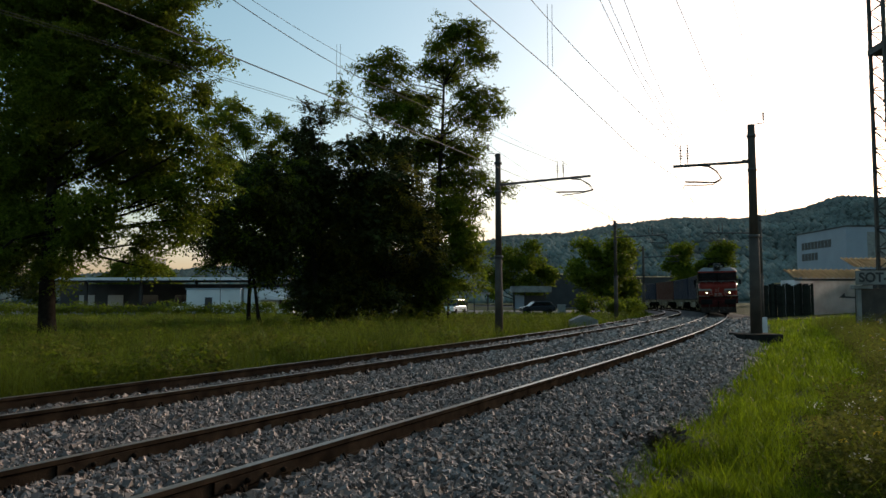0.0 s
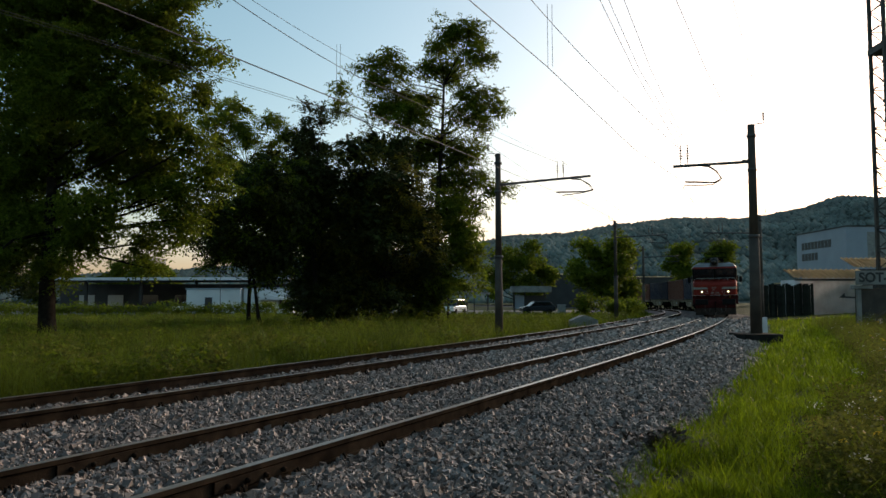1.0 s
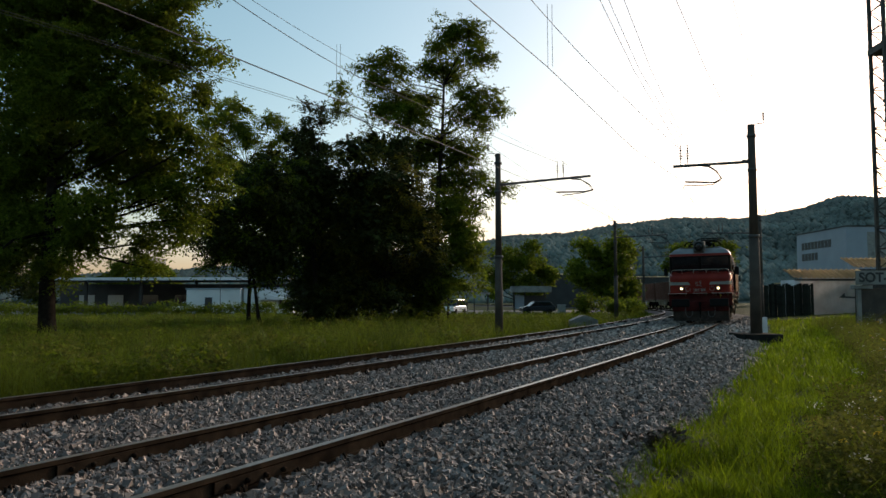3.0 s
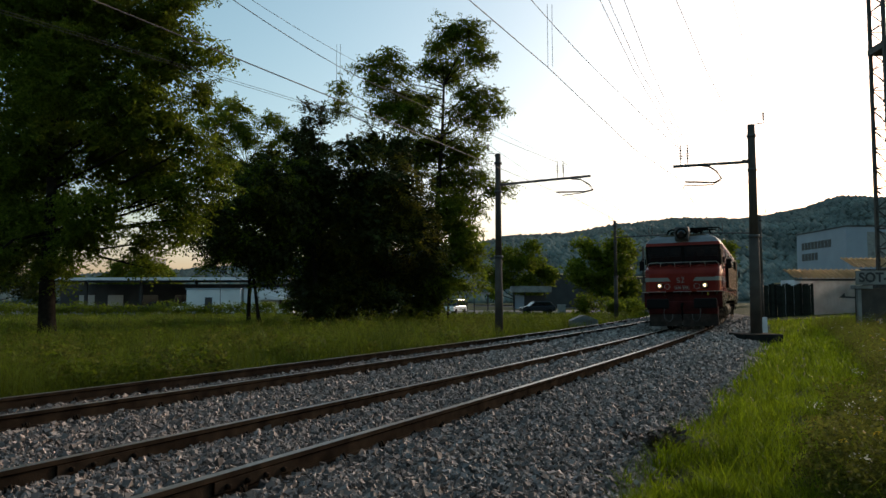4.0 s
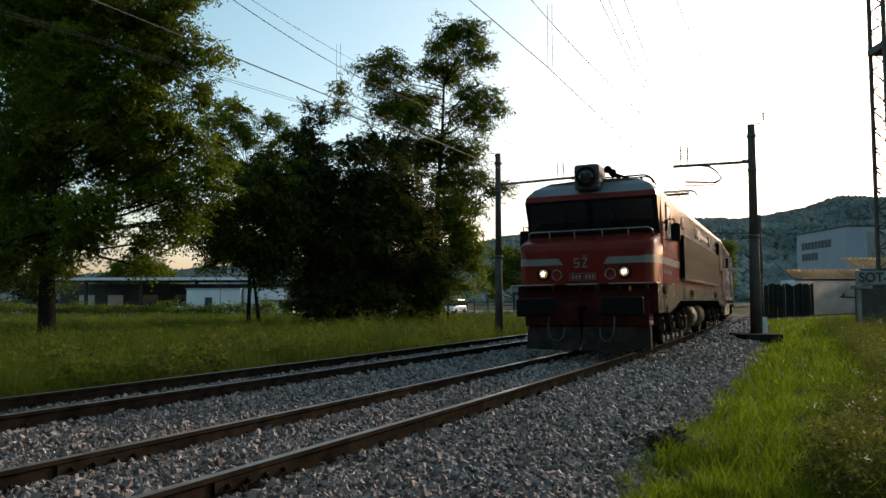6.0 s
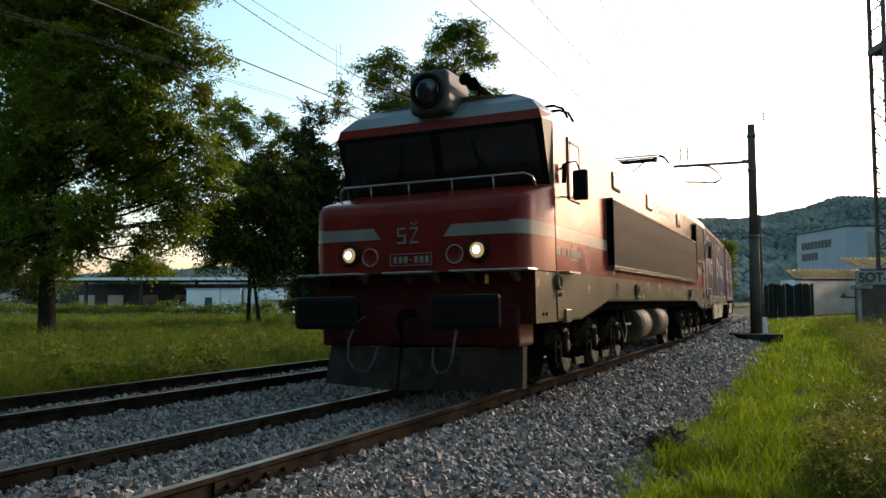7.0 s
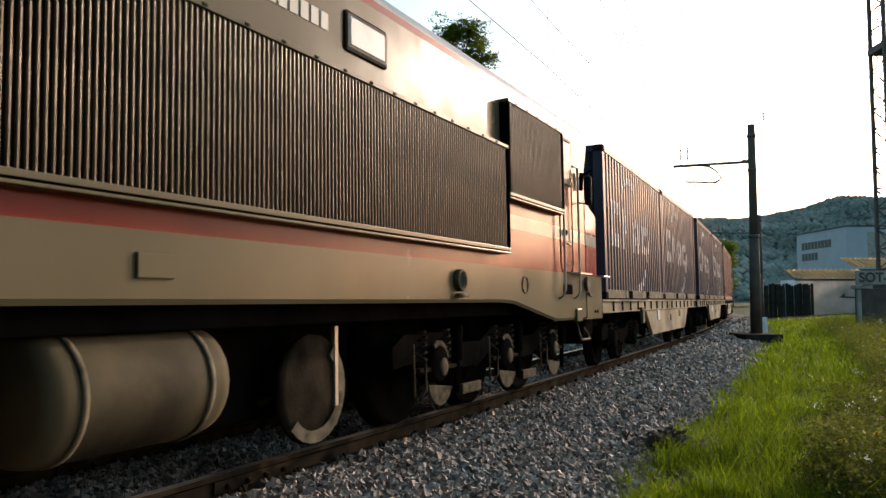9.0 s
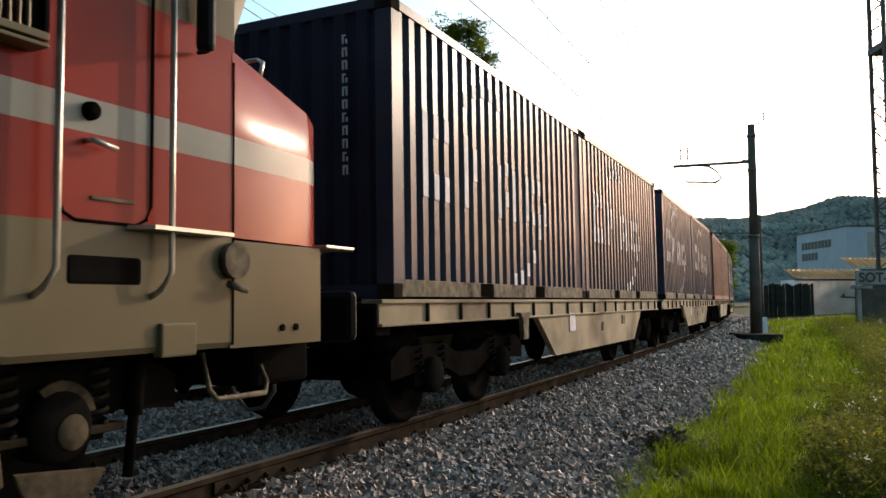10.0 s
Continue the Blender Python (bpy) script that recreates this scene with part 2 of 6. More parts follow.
def box(bm, x0, x1, y0, y1, z0, z1, bevel=0.0, mi=0, m=None):
    r = bmesh.ops.create_cube(bm, size=1)
    vs = r["verts"]
    for v in vs:
        v.co = Vector((x0 + (v.co.x + .5) * (x1 - x0), y0 + (v.co.y + .5) * (y1 - y0), z0 + (v.co.z + .5) * (z1 - z0)))
    fs = {f for v in vs for f in v.link_faces}
    if bevel:
        es = list({e for v in vs for e in v.link_edges})
        rb = bmesh.ops.bevel(bm, geom=es, offset=bevel, segments=2, affect="EDGES", profile=0.5)
        vs = list({v for f in rb["faces"] for v in f.verts} | {v for v in vs if v.is_valid})
        fs = {f for v in vs for f in v.link_faces}
    for f in fs:
        f.material_index = mi
    if m is not None:
        bmesh.ops.transform(bm, matrix=m, verts=vs)
    return bm


def tube(bm, pts, r, seg=8, r2=None, mi=0, cap=True):
    """A round bar along a row of points."""
    pts = [Vector(p) for p in pts]
    rings = []
    n = len(pts)
    for i, p in enumerate(pts):
        d = (pts[min(i + 1, n - 1)] - pts[max(i - 1, 0)]).normalized()
        a = d.orthogonal().normalized() if abs(d.z) > 0.95 else d.cross(Vector((0, 0, 1))).normalized()
        b = d.cross(a)
        rad = r if r2 is None else r + (r2 - r) * i / (n - 1)
        rings.append([bm.verts.new(p + (a * math.cos(6.28319 * k / seg) + b * math.sin(6.28319 * k / seg)) * rad) for k in range(seg)])
    for A, B in zip(rings, rings[1:]):
        for k in range(seg):
            f = bm.faces.new((A[k], A[(k + 1) % seg], B[(k + 1) % seg], B[k]))
            f.material_index, f.smooth = mi, True
    if cap:
        for ring in (rings[0][::-1], rings[-1]):
            bm.faces.new(ring).material_index = mi
    return bm


def lathe(bm, prof, seg=20, m=None, mi=0):
    """A turned shape about local x: prof is rows of (x, radius)."""
    rings = [[bm.verts.new((x, r * math.cos(6.28319 * k / seg), r * math.sin(6.28319 * k / seg))) for k in range(seg)] for x, r in prof]
    fs = []
    for A, B in zip(rings, rings[1:]):
        for k in range(seg):
            fs.append(bm.faces.new((A[k], A[(k + 1) % seg], B[(k + 1) % seg], B[k])))
    for f in fs:
        f.smooth = True
    fs += [bm.faces.new(rings[0][::-1]), bm.faces.new(rings[-1])]
    for f in fs:
        f.material_index = mi
    if m is not None:
        bmesh.ops.transform(bm, matrix=m, verts=[v for r in rings for v in r])
    return bm


def prism(bm, poly, a0, a1, axis="x", mi=0, bevel=0.0):
    """poly in the plane across axis, drawn out from a0 to a1. axis x: poly is (y, z); axis y: (x, z); z: (x, y)."""
    def at(p, a):
        return {"x": (a, p[0], p[1]), "y": (p[0], a, p[1]), "z": (p[0], p[1], a)}[axis]
    A, B = [bm.verts.new(at(p, a0)) for p in poly], [bm.verts.new(at(p, a1)) for p in poly]
    n = len(poly)
    fs = [bm.faces.new((A[i], A[(i + 1) % n], B[(i + 1) % n], B[i])) for i in range(n)] + [bm.faces.new(A[::-1]), bm.faces.new(B)]
    for f in fs:
        f.material_index = mi
    bmesh.ops.recalc_face_normals(bm, faces=fs)
    if bevel:
        bmesh.ops.bevel(bm, geom=list({e for f in fs for e in f.edges}), offset=bevel, segments=2, affect="EDGES", profile=0.5)
    return bm


# ---- ground ----
def ground_z(x, y):
    """Height of the ground, for arrays of places."""
    x, y = np.asarray(x, float), np.asarray(y, float)
    s, off = line_coords_all(x, y)
    right = -0.34 + 0.045 * np.clip(off - 3.0, 0, 9) + 0.03 * ripple(x, y, .4, 1)
    left = -0.42 - 0.12 * np.clip((-off - 5.4) / 4, 0, 1) + 0.05 * ripple(x, y, .12, 3)
    z = np.where(off > 0, right, left)
    z = np.where((off > -5.2) & (off < 2.8) & (s > -55) & (s < 225), -0.46, z)
    return np.where(np.hypot(x, y) > 260, -0.5, z)


def build_ground():
    q = np.linspace(-1, 1, 161)
    xs = np.sinh(q * 5.9) / math.sinh(5.9) * 2600
    X, Y = np.meshgrid(xs, xs + 6)
    V = np.stack([X.ravel(), Y.ravel(), ground_z(X.ravel(), Y.ravel())], 1)
    n = len(xs)
    F = [(j * n + i, j * n + i + 1, (j + 1) * n + i + 1, (j + 1) * n + i) for j in range(n - 1) for i in range(n - 1)]
    ob = new("ground", mesh_from("ground", V, F, [M_EARTH], smooth=True))
    tagged(ob, "grassy meadow soil reaching out to the wooded hills", "ground", kind="structure")


build_ground()


def closing_wall(name, off, s0, s1, h):
    """An unseen plain dark wall along the line, added behind the camera against sky light."""
    ss = np.linspace(s0, s1, 12)
    V, F = [], []
    for s in ss:
        for o, z in ((off - .2, -.6), (off - .2, h), (off + .2, h), (off + .2, -.6)):
            V.append(on_line(float(s), o, z))
    for j in range(len(ss) - 1):
        for i in range(4):
            F.append((j * 4 + i, j * 4 + (i + 1) % 4, j * 4 + 4 + (i + 1) % 4, j * 4 + 4 + i))
    F += [(0, 1, 2, 3), tuple(len(V) - 4 + k for k in (3, 2, 1, 0))]
    tagged(new(name, mesh_from(name, V, F, [M_DARKWALL])), "unseen plain dark wall added behind the camera to block sky light", "wall", kind="structure")


def end_wall(name, s, off0, off1, h):
    """An unseen plain dark wall across the line, added far behind the camera."""
    a, b = on_line(s, off0), on_line(s, off1)
    bm = bmesh.new()
    box(bm, 0, (b - a).length, -.4, 0, -.6, h)
    ob = part(name, bm, M_DARKWALL)
    ob.matrix_basis = Matrix.Translation(a) @ Matrix.Rotation(math.atan2(b.y - a.y, b.x - a.x), 4, "Z")
    tagged(ob, "unseen plain dark wall added behind the camera to block sky light", "wall", kind="structure")


# added out of view to keep sky light off the locomotive's front
end_wall("wall_end", -58.3, -13.7, 9.7, 26)
closing_wall("wall_south", 9.5, -58, -6, 18)
closing_wall("wall_west", -13.5, -58, -6, 18)


def build_ballast_bed():
    prof = [(-5.75, -0.47), (-5.2, -0.26), (-4.6, -0.19), (-3.0, -0.155), (-1.9, -0.165), (-1.2, -0.150), (1.2, -0.150), (1.9, -0.165), (2.6, -0.25), (3.05, -0.34), (3.3, -0.42)]
    ss = list(np.arange(-45, 60, 1.0)) + list(np.arange(60, 226, 4.0))
    V, F, n = [], [], len(prof)
    for s in ss:
        for off, z in prof:
            V.append(on_line(s, off, z))
    for j in range(len(ss) - 1):
        for i in range(n - 1):
            F.append((j * n + i, j * n + i + 1, (j + 1) * n + i + 1, (j + 1) * n + i))
    ob = new("ballast_bed", mesh_from("ballast_bed", V, F, [M_BALLAST], smooth=True))
    tagged(ob, "grey crushed stone ballast bed under both railway tracks", "ballast", kind="structure")
    return ob


BED = build_ballast_bed()


# ---- rails, sleepers, fastenings ----
def rail(off0, side, label):
    """One rail of a flat-bottomed section."""
    prof = [(-.036, 0), (.036, 0), (.036, -.035), (.010, -.05), (.010, -.135), (.07, -.155), (.07, -.165), (-.07, -.165), (-.07, -.155), (-.010, -.135), (-.010, -.05), (-.036, -.035)]
    ss = list(np.arange(-45, 60, 1.5)) + list(np.arange(60, 226, 3.0))
    V, F, I, n = [], [], [], len(prof)
    for s in ss:
        for o, z in prof:
            V.append(on_line(s, off0 + side * GAUGE + o, z + side * GAUGE * CANT))
    for j in range(len(ss) - 1):
        for i in range(n):
            F.append((j * n + i, (j + 1) * n + i, (j + 1) * n + (i + 1) % n, j * n + (i + 1) % n))
            I.append(0 if i == 0 else 1)
    me = mesh_from("rail", V, F, [M_RAILHEAD, M_RUST], I)
    ob = tagged(new("rail", me), label, "rail", "rails of the two tracks")
    return ob


RAILS = [rail(0, 1, "rusty steel rail with a polished head, near track"), rail(0, -1, "rusty steel rail with a polished head, near track"),
         rail(FAR_OFF, 1, "dull rusty steel rail of the second track"), rail(FAR_OFF, -1, "dull rusty steel rail of the second track, by the meadow")]


def build_sleepers():
    bm = bmesh.new()
    box(bm, -1.3, 1.3, -0.13, 0.13, -0.33, -0.168, 0.015)
    me = bpy.data.meshes.new("sleeper")
    bm.to_mesh(me), bm.free()
    me.materials.append(M_SLEEPER)
    bm = bmesh.new()
    for sx in (-1, 1):
        box(bm, sx * .06, sx * .15, -.055, .055, -.166, -.145, 0.006)
        tube(bm, [(sx * .095, -.03, -.15), (sx * .095, -.03, -.10)], .013, 6)
        tube(bm, [(sx * .095, .03, -.15), (sx * .095, .03, -.10)], .013, 6)
        tube(bm, [(sx * .13, 0, -.15), (sx * .10, 0, -.095), (sx * .06, 0, -.14)], .012, 6)
    clip = bpy.data.meshes.new("rail_clip")
    bm.to_mesh(clip), bm.free()
    clip.materials.append(M_RUST)
    for off in (0, FAR_OFF):
        for i in range(146):
            s = -39.62 + i * 0.62
            x, y, a = line(round(s, 3))
            m = Matrix.Translation(on_line(s, off)) @ Matrix.Rotation(-a, 4, "Z") @ Matrix.Rotation(-CANT, 4, "Y")
            ob = new("sleeper", me)
            ob.matrix_basis = m
            tagged(ob, "dark oiled wooden sleeper sunk in the ballast", "sleeper", "sleepers of the tracks")
            for side in (-1, 1):
                share("rail_clip", clip, ob, pose(side * GAUGE, 0, 0))


build_sleepers()


# ---- the train ----
def train_s(t):
    """Place of the locomotive's headlamps along the line."""
    return 59.09 - 8.802 * t + 0.0835 * t * t


def vehicle_pose(t, base, p1, p2):
    """Pose of a vehicle whose local y runs back along it; p1 and p2 are its pivots, base its distance behind the headlamps."""
    s = train_s(t) + base
    a, b = on_line(s + p1, 0), on_line(s + p2, 0)
    e = (b - a).normalized()
    o = a - e * p1
    return Matrix.Translation(o) @ Matrix.Rotation(-math.atan2(e.x, e.y), 4, "Z") @ Matrix.Rotation(-CANT, 4, "Y")


LOCO_LEN = 18.3          # over the end panels
SW = 1.475               # half width


def loco_shell():
    """Body side and roof between the cabs, in painted zones."""
    bm = bmesh.new()
    us = [0.98, 1.02, 1.6, 2.2, 3.0, 3.75, 3.80, 6, 8, 10, 12, 14.24, 14.6, 15.4, 16.0, 16.7, 17.28, 17.32]

    def sill(u):
        e = min(u, LOCO_LEN - u)
        return 0.885 if e < 2.3 else 1.12 if e > 3.8 else 0.885 + 0.235 * (e - 2.3) / 1.5
    zs = [1.49, 1.62, 1.90, 2.06, 2.40, 2.6, 2.93, 3.21, 3.36, 3.43]
    roofp = [(1.43, 3.50), (1.25, 3.66), (0.85, 3.77), (0.4, 3.80), (0, 3.81)]
    rows = []
    for u in us:
        half = [(SW - 0.02, sill(u)), (SW, sill(u) + 0.03)] + [(SW if z < 3.4 else SW - 0.01, z) for z in zs] + roofp
        full = half + [(-w, z) for w, z in half[-2::-1]]
        rows.append([bm.verts.new((w, u, z)) for w, z in full])
    nh = 2 + len(zs) + len(roofp)
    for (u0, A), (u1, B) in zip(zip(us, rows), zip(us[1:], rows[1:])):
        um = (u0 + u1) / 2
        for i in range(len(A) - 1):
            f = bm.faces.new((A[i], A[i + 1], B[i + 1], B[i]))
            zm = (A[i].co.z + A[i + 1].co.z) / 2
            cab = um < 3.75 or um > 16.0
            if zm > 3.44:
                k = 3
            elif zm > 3.36:
                k = 0
            elif zm < 1.49:
                k = 1
            elif 1.49 < zm < 1.62:
                k = 0
            elif cab and 1.90 < zm < 2.06:
                k = 2
            elif cab and (um < 3.75 or zm < 2.6):
                k = 0 if zm < 2.6 or 1.2 < um < 3.75 else 1
            elif um > 14.24 and zm < 2.3:
                k = 2 if 1.90 < zm < 2.06 else 0
            else:
                k = 1
            f.material_index = k
            f.smooth = zm > 3.44
    for r in (rows[0][::-1], rows[-1]):
        bm.faces.new(r).material_index = 1
    return bm


def loco_end(loco, flip):
    """One cab end; flip mirrors it to the rear."""
    M = Matrix.Translation((0, LOCO_LEN, 0)) @ Matrix.Rotation(math.pi, 4, "Z") if flip else Matrix.Identity(4)

    def put(name, bm, material, label="", parent=loco, smooth=False):
        if parent is loco:
            bmesh.ops.transform(bm, matrix=M, verts=bm.verts)
        return part(name, bm, material, parent, label, smooth)
    # broken nose: rows of (u, half width, bottom, top)
    bm = bmesh.new()
    st = [(0.00, 1.23, 1.50, 2.20), (0.03, 1.31, 1.49, 2.29), (0.10, 1.375, 1.48, 2.36), (0.24, 1.425, 1.48, 2.41), (1.0, SW + .002, 1.48, 2.60)]
    zc = [1.49, 1.62, 1.90, 2.06, 2.2]
    rows = []
    for u, w, zb, zt in st:
        half = [(w, z) for z in zc[:4]] + [(w, zt - .06), (w - 0.05, zt - 0.015), (w - 0.14, zt)]
        full = half + [(0, zt)] + [(-a, z) for a, z in half[::-1]]
        rows.append([bm.verts.new((a, u, z)) for a, z in full])
    for A, B in zip(rows, rows[1:]):
        for i in range(len(A) - 1):
            f = bm.faces.new((A[i], A[i + 1], B[i + 1], B[i]))
            f.smooth = True
            f.material_index = 1 if i in (2, len(A) - 4) else 0
    bm.faces.new(rows[0][::-1])
    put("nose", bm, [M_RED, M_WHITE], "red nose with a grey white stripe")
    # two stripes on the front face, slanted towards the emblem
    for sx in (-1, 1):
        bm = bmesh.new()
        poly = [(sx * 0.42, 1.90), (sx * 1.24, 1.90), (sx * 1.24, 2.04), (sx * 0.52, 2.04)]
        prism(bm, poly, -0.012, 0.02, "y")
        put("front_stripe", bm, M_WHITE)
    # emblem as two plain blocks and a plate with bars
    for k in (-1, 1):
        bm = bmesh.new()
        x = -0.05 + k * 0.085
        for z in (1.84, 1.925, 2.01):
            if k < 0 or z != 1.925:
                box(bm, x - .055, x + .055, -.016, .01, z, z + .022)
        if k < 0:
            box(bm, x - .055, x - .033, -.0155, .01, 1.935, 2.02), box(bm, x + .033, x + .055, -.0155, .01, 1.85, 1.935)
        else:
            tube(bm, [(x - .045, -.008, 1.85), (x + .045, -.008, 2.02)], .012, 4)
            tube(bm, [(x - .04, -.008, 2.09), (x, -.008, 2.055), (x + .04, -.008, 2.09)], .009, 4)
        put("emblem_mark", bm, M_WHITE)
    bm = bmesh.new()
    box(bm, -0.29, 0.27, -0.016, 0.01, 1.57, 1.72, 0.006)
    plate = put("number_plate", bm, M_RED, "dark red plate with pale bars")
    for i in range(7):
        bm = bmesh.new()
        x = -0.215 + i * 0.07
        box(bm, x - .022, x + .022, -0.022, -0.012, 1.605 if i != 3 else 1.64, 1.685 if i != 3 else 1.65)
        bmesh.ops.transform(bm, matrix=M, verts=bm.verts)
        part("plate_bar", bm, M_WHITE, plate)
    bm = bmesh.new()
    for z in (1.575, 1.712):
        box(bm, -.285, .265, -.021, -.012, z, z + .008)
    for x in (-.285, .257):
        box(bm, x, x + .008, -.021, -.012, 1.585, 1.71)
    bmesh.ops.transform(bm, matrix=M, verts=bm.verts)
    part("plate_border", bm, M_WHITE, plate)
    # lamps
    for sx in (-1, 1):
        bm = bmesh.new()
        lathe(bm, [(-.04, .14), (.03, .145), (.06, .13), (.06, .10), (.03, .10)], 24, Matrix.Translation((sx * .845, 0, 1.725)) @ Matrix.Rotation(-math.pi / 2, 4, "Z"))
        lamp = put("headlamp", bm, M_DIRT, "round headlamp in a dark bezel")
        bm = bmesh.new()
        lathe(bm, [(-.03, .05), (.03, .09), (.045, .085), (.06, .04)], 20, Matrix.Translation((sx * .845, 0, 1.725)) @ Matrix.Rotation(-math.pi / 2, 4, "Z"))
        bmesh.ops.transform(bm, matrix=M, verts=bm.verts)
        part("lamp_glass", bm, M_CHROME if flip else M_LENS, lamp, "", True)
        if not flip:
            bm = bmesh.new()
            lathe(bm, [(.05, .045), (.066, .04), (.072, .01)], 16, Matrix.Translation((sx * .845, 0, 1.725)) @ Matrix.Rotation(-math.pi / 2, 4, "Z"))
            part("bulb", bm, M_LAMP, lamp, "lit warm white bulb")
        bm = bmesh.new()
        lathe(bm, [(-.02, .11), (.02, .11), (.02, .095), (.008, .09), (.006, .01)], 24, Matrix.Translation((sx * .56, 0, 1.69)) @ Matrix.Rotation(-math.pi / 2, 4, "Z"))
        put("marker_lamp", bm, [M_RED], "unlit round marker lamp")
        bm = bmesh.new()
        ring = [(sx * .56 + .105 * math.cos(a), -.02, 1.69 + .105 * math.sin(a)) for a in np.linspace(0, 6.2832, 25)]
        tube(bm, ring, .008, 6)
        put("marker_ring", bm, M_CHROME)
    # steps: a bright ledge under the nose, broken in three
    for x0, x1 in ((-1.52, -0.62), (-0.32, 0.34), (0.55, 1.50)):
        bm = bmesh.new()
        box(bm, x0, x1, -0.17, 0.16, 1.475, 1.50, 0.008)
        ledge = put("front_step", bm, M_CHROME, "worn bright metal step ledge")
        for x in ((x0 + .22, x1 - .1) if x1 < .4 else (x0 + .15, x1 - .25)):
            bm = bmesh.new()
            prism(bm, [(-.13, 1.475), (.16, 1.475), (.16, 1.36), (.1, 1.36)], x, x + .05, "x")
            bmesh.ops.transform(bm, matrix=M, verts=bm.verts)
            part("step_bracket", bm, M_DUST, ledge)
    for sx in (-1, 1):
        bm = bmesh.new()
        prism(bm, [(SW * sx, 1.12), ((SW + .13) * sx, 1.12), ((SW + .13) * sx, 1.66), (SW * sx, 1.72)], 1.478, 1.498, "z")
        put("side_step", bm, M_CHROME)
    # skirt: beige sides, dark red front
    bm = bmesh.new()
    w = SW - .004
    poly = [(-w, .16), (w, .16), (w, 1.0), (-w, 1.0)]
    prism(bm, poly, 0.88, 1.476, "z")
    for f in bm.faces:
        f.material_index = 1 if f.normal.y < -.5 else 0
    put("skirt", bm, [M_BEIGE, M_DARK_RED], "beige skirt panel with a dark red front")
    for sx in (-1, 1):
        bm = bmesh.new()
        tube(bm, [(sx * (SW + .001), .985, .9), (sx * (SW + .001), .985, 2.48)], .007, 4)
        put("panel_seam", bm, M_BLACK)
        for u in (.42, .55):
            bm = bmesh.new()
            lathe(bm, [(0, .022), (.012, .022)], 10, Matrix.Translation((sx * SW - .006, u, .98)))
            put("jack_hole", bm, M_BLACK)
        bm = bmesh.new()
        box(bm, sx * SW - .03, sx * SW + .035, 1.28, 1.52, .86, 1.03, .012)
        put("step_box", bm, M_BEIGE)
        bm = bmesh.new()
        lathe(bm, [(-.03, .10), (.03, .10), (.035, .07), (.01, .06)], 16, Matrix.Translation((sx * (SW + .02), 1.0, 1.36)))
        tube(bm, [(sx * (SW + .05), .93, 1.20), (sx * (SW + .05), 1.07, 1.23)], .022, 8)
        put("socket_cover", bm, M_DUST, "round dusty jumper socket")
    # cab: reversed windscreen under a roof brow
    bm = bmesh.new()
    poly = [(1.06, 2.50), (0.97, 2.56), (0.66, 3.34), (0.68, 3.46), (0.83, 3.63), (1.06, 3.79)]
    ws = [1.40, 1.43, 1.435, 1.40, 1.26, .95]
    L = [bm.verts.new((-a, u, z)) for a, (u, z) in zip(ws, poly)]
    R = [bm.verts.new((a, u, z)) for a, (u, z) in zip(ws, poly)]
    mi = [0, 1, 0, 2, 2]
    for i in range(5):
        f = bm.faces.new((L[i], R[i], R[i + 1], L[i + 1]))
        f.material_index = mi[i]
    # cheeks between the windscreen and the body side
    for sx, E in ((-1, L), (1, R)):
        side = [bm.verts.new((sx * b, u, z)) for u, b, z in ((1.06, SW, 2.50), (1.03, SW, 2.56), (.98, SW, 3.36), (.99, SW - .01, 3.43), (1.0, 1.44, 3.50), (1.0, 1.25, 3.66))]
        for i in range(5):
            f = bm.faces.new((E[i], E[i + 1], side[i + 1], side[i]) if sx > 0 else (E[i], side[i], side[i + 1], E[i + 1]))
            f.material_index = (0, 3, 0, 2, 2)[i]
    put("cab_front", bm, [M_RED, M_RUBBER, M_ROOF, M_BEIGE], "cab front under a grey roof brow")
    # two panes, set on the slanted plane
    def slant(x, k):
        return Vector((x, 0.97 - 0.31 * k - .012, 2.56 + .78 * k - .005))
    for sx in (-1, 1):
        bm = bmesh.new()
        a, b = .06 * sx, 1.36 * sx
        cs = [slant(a, .07), slant(b, .07), slant(b - .02 * sx, .93), slant(a, .93)]
        vs = [bm.verts.new(c) for c in cs] + [bm.verts.new(c + Vector((0, .03, .01))) for c in cs]
        bm.faces.new(vs[:4])
        for i in range(4):
            bm.faces.new((vs[i], vs[(i + 1) % 4], vs[4 + (i + 1) % 4], vs[4 + i]))
        bmesh.ops.recalc_face_normals(bm, faces=bm.faces)
        put("windscreen", bm, M_GLASS, "dark reflecting windscreen pane")
        bm = bmesh.new()
        tube(bm, [slant(.75 * sx, .05) + Vector((0, -.02, 0)), slant(.55 * sx, .5) + Vector((0, -.03, 0))], .010, 5)
        tube(bm, [slant(.56 * sx, .28) + Vector((0, -.03, 0)), slant(.50 * sx, .78) + Vector((0, -.03, 0))], .008, 5)
        put("wiper", bm, M_RUBBER)
    # handrail along the nose
    bm = bmesh.new()
    tube(bm, [(1.36, .62, 2.50), (1.33, .56, 2.62), (1.25, .52, 2.66), (-1.25, .52, 2.66), (-1.33, .56, 2.62), (-1.36, .62, 2.50)], .013, 6)
    for x in (-.85, -.3, .3, .85):
        tube(bm, [(x, .55, 2.47), (x, .52, 2.66)], .010, 5)
    put("nose_handrail", bm, M_CHROME, "bright tubular handrail")
    # roof headlamp in its box, with a horn beside it
    bm = bmesh.new()
    box(bm, -.27, .27, .50, 1.25, 3.52, 4.08, .06)
    hb = put("roof_lamp_box", bm, M_STEEL, "grey box with a large round headlamp")
    bm = bmesh.new()
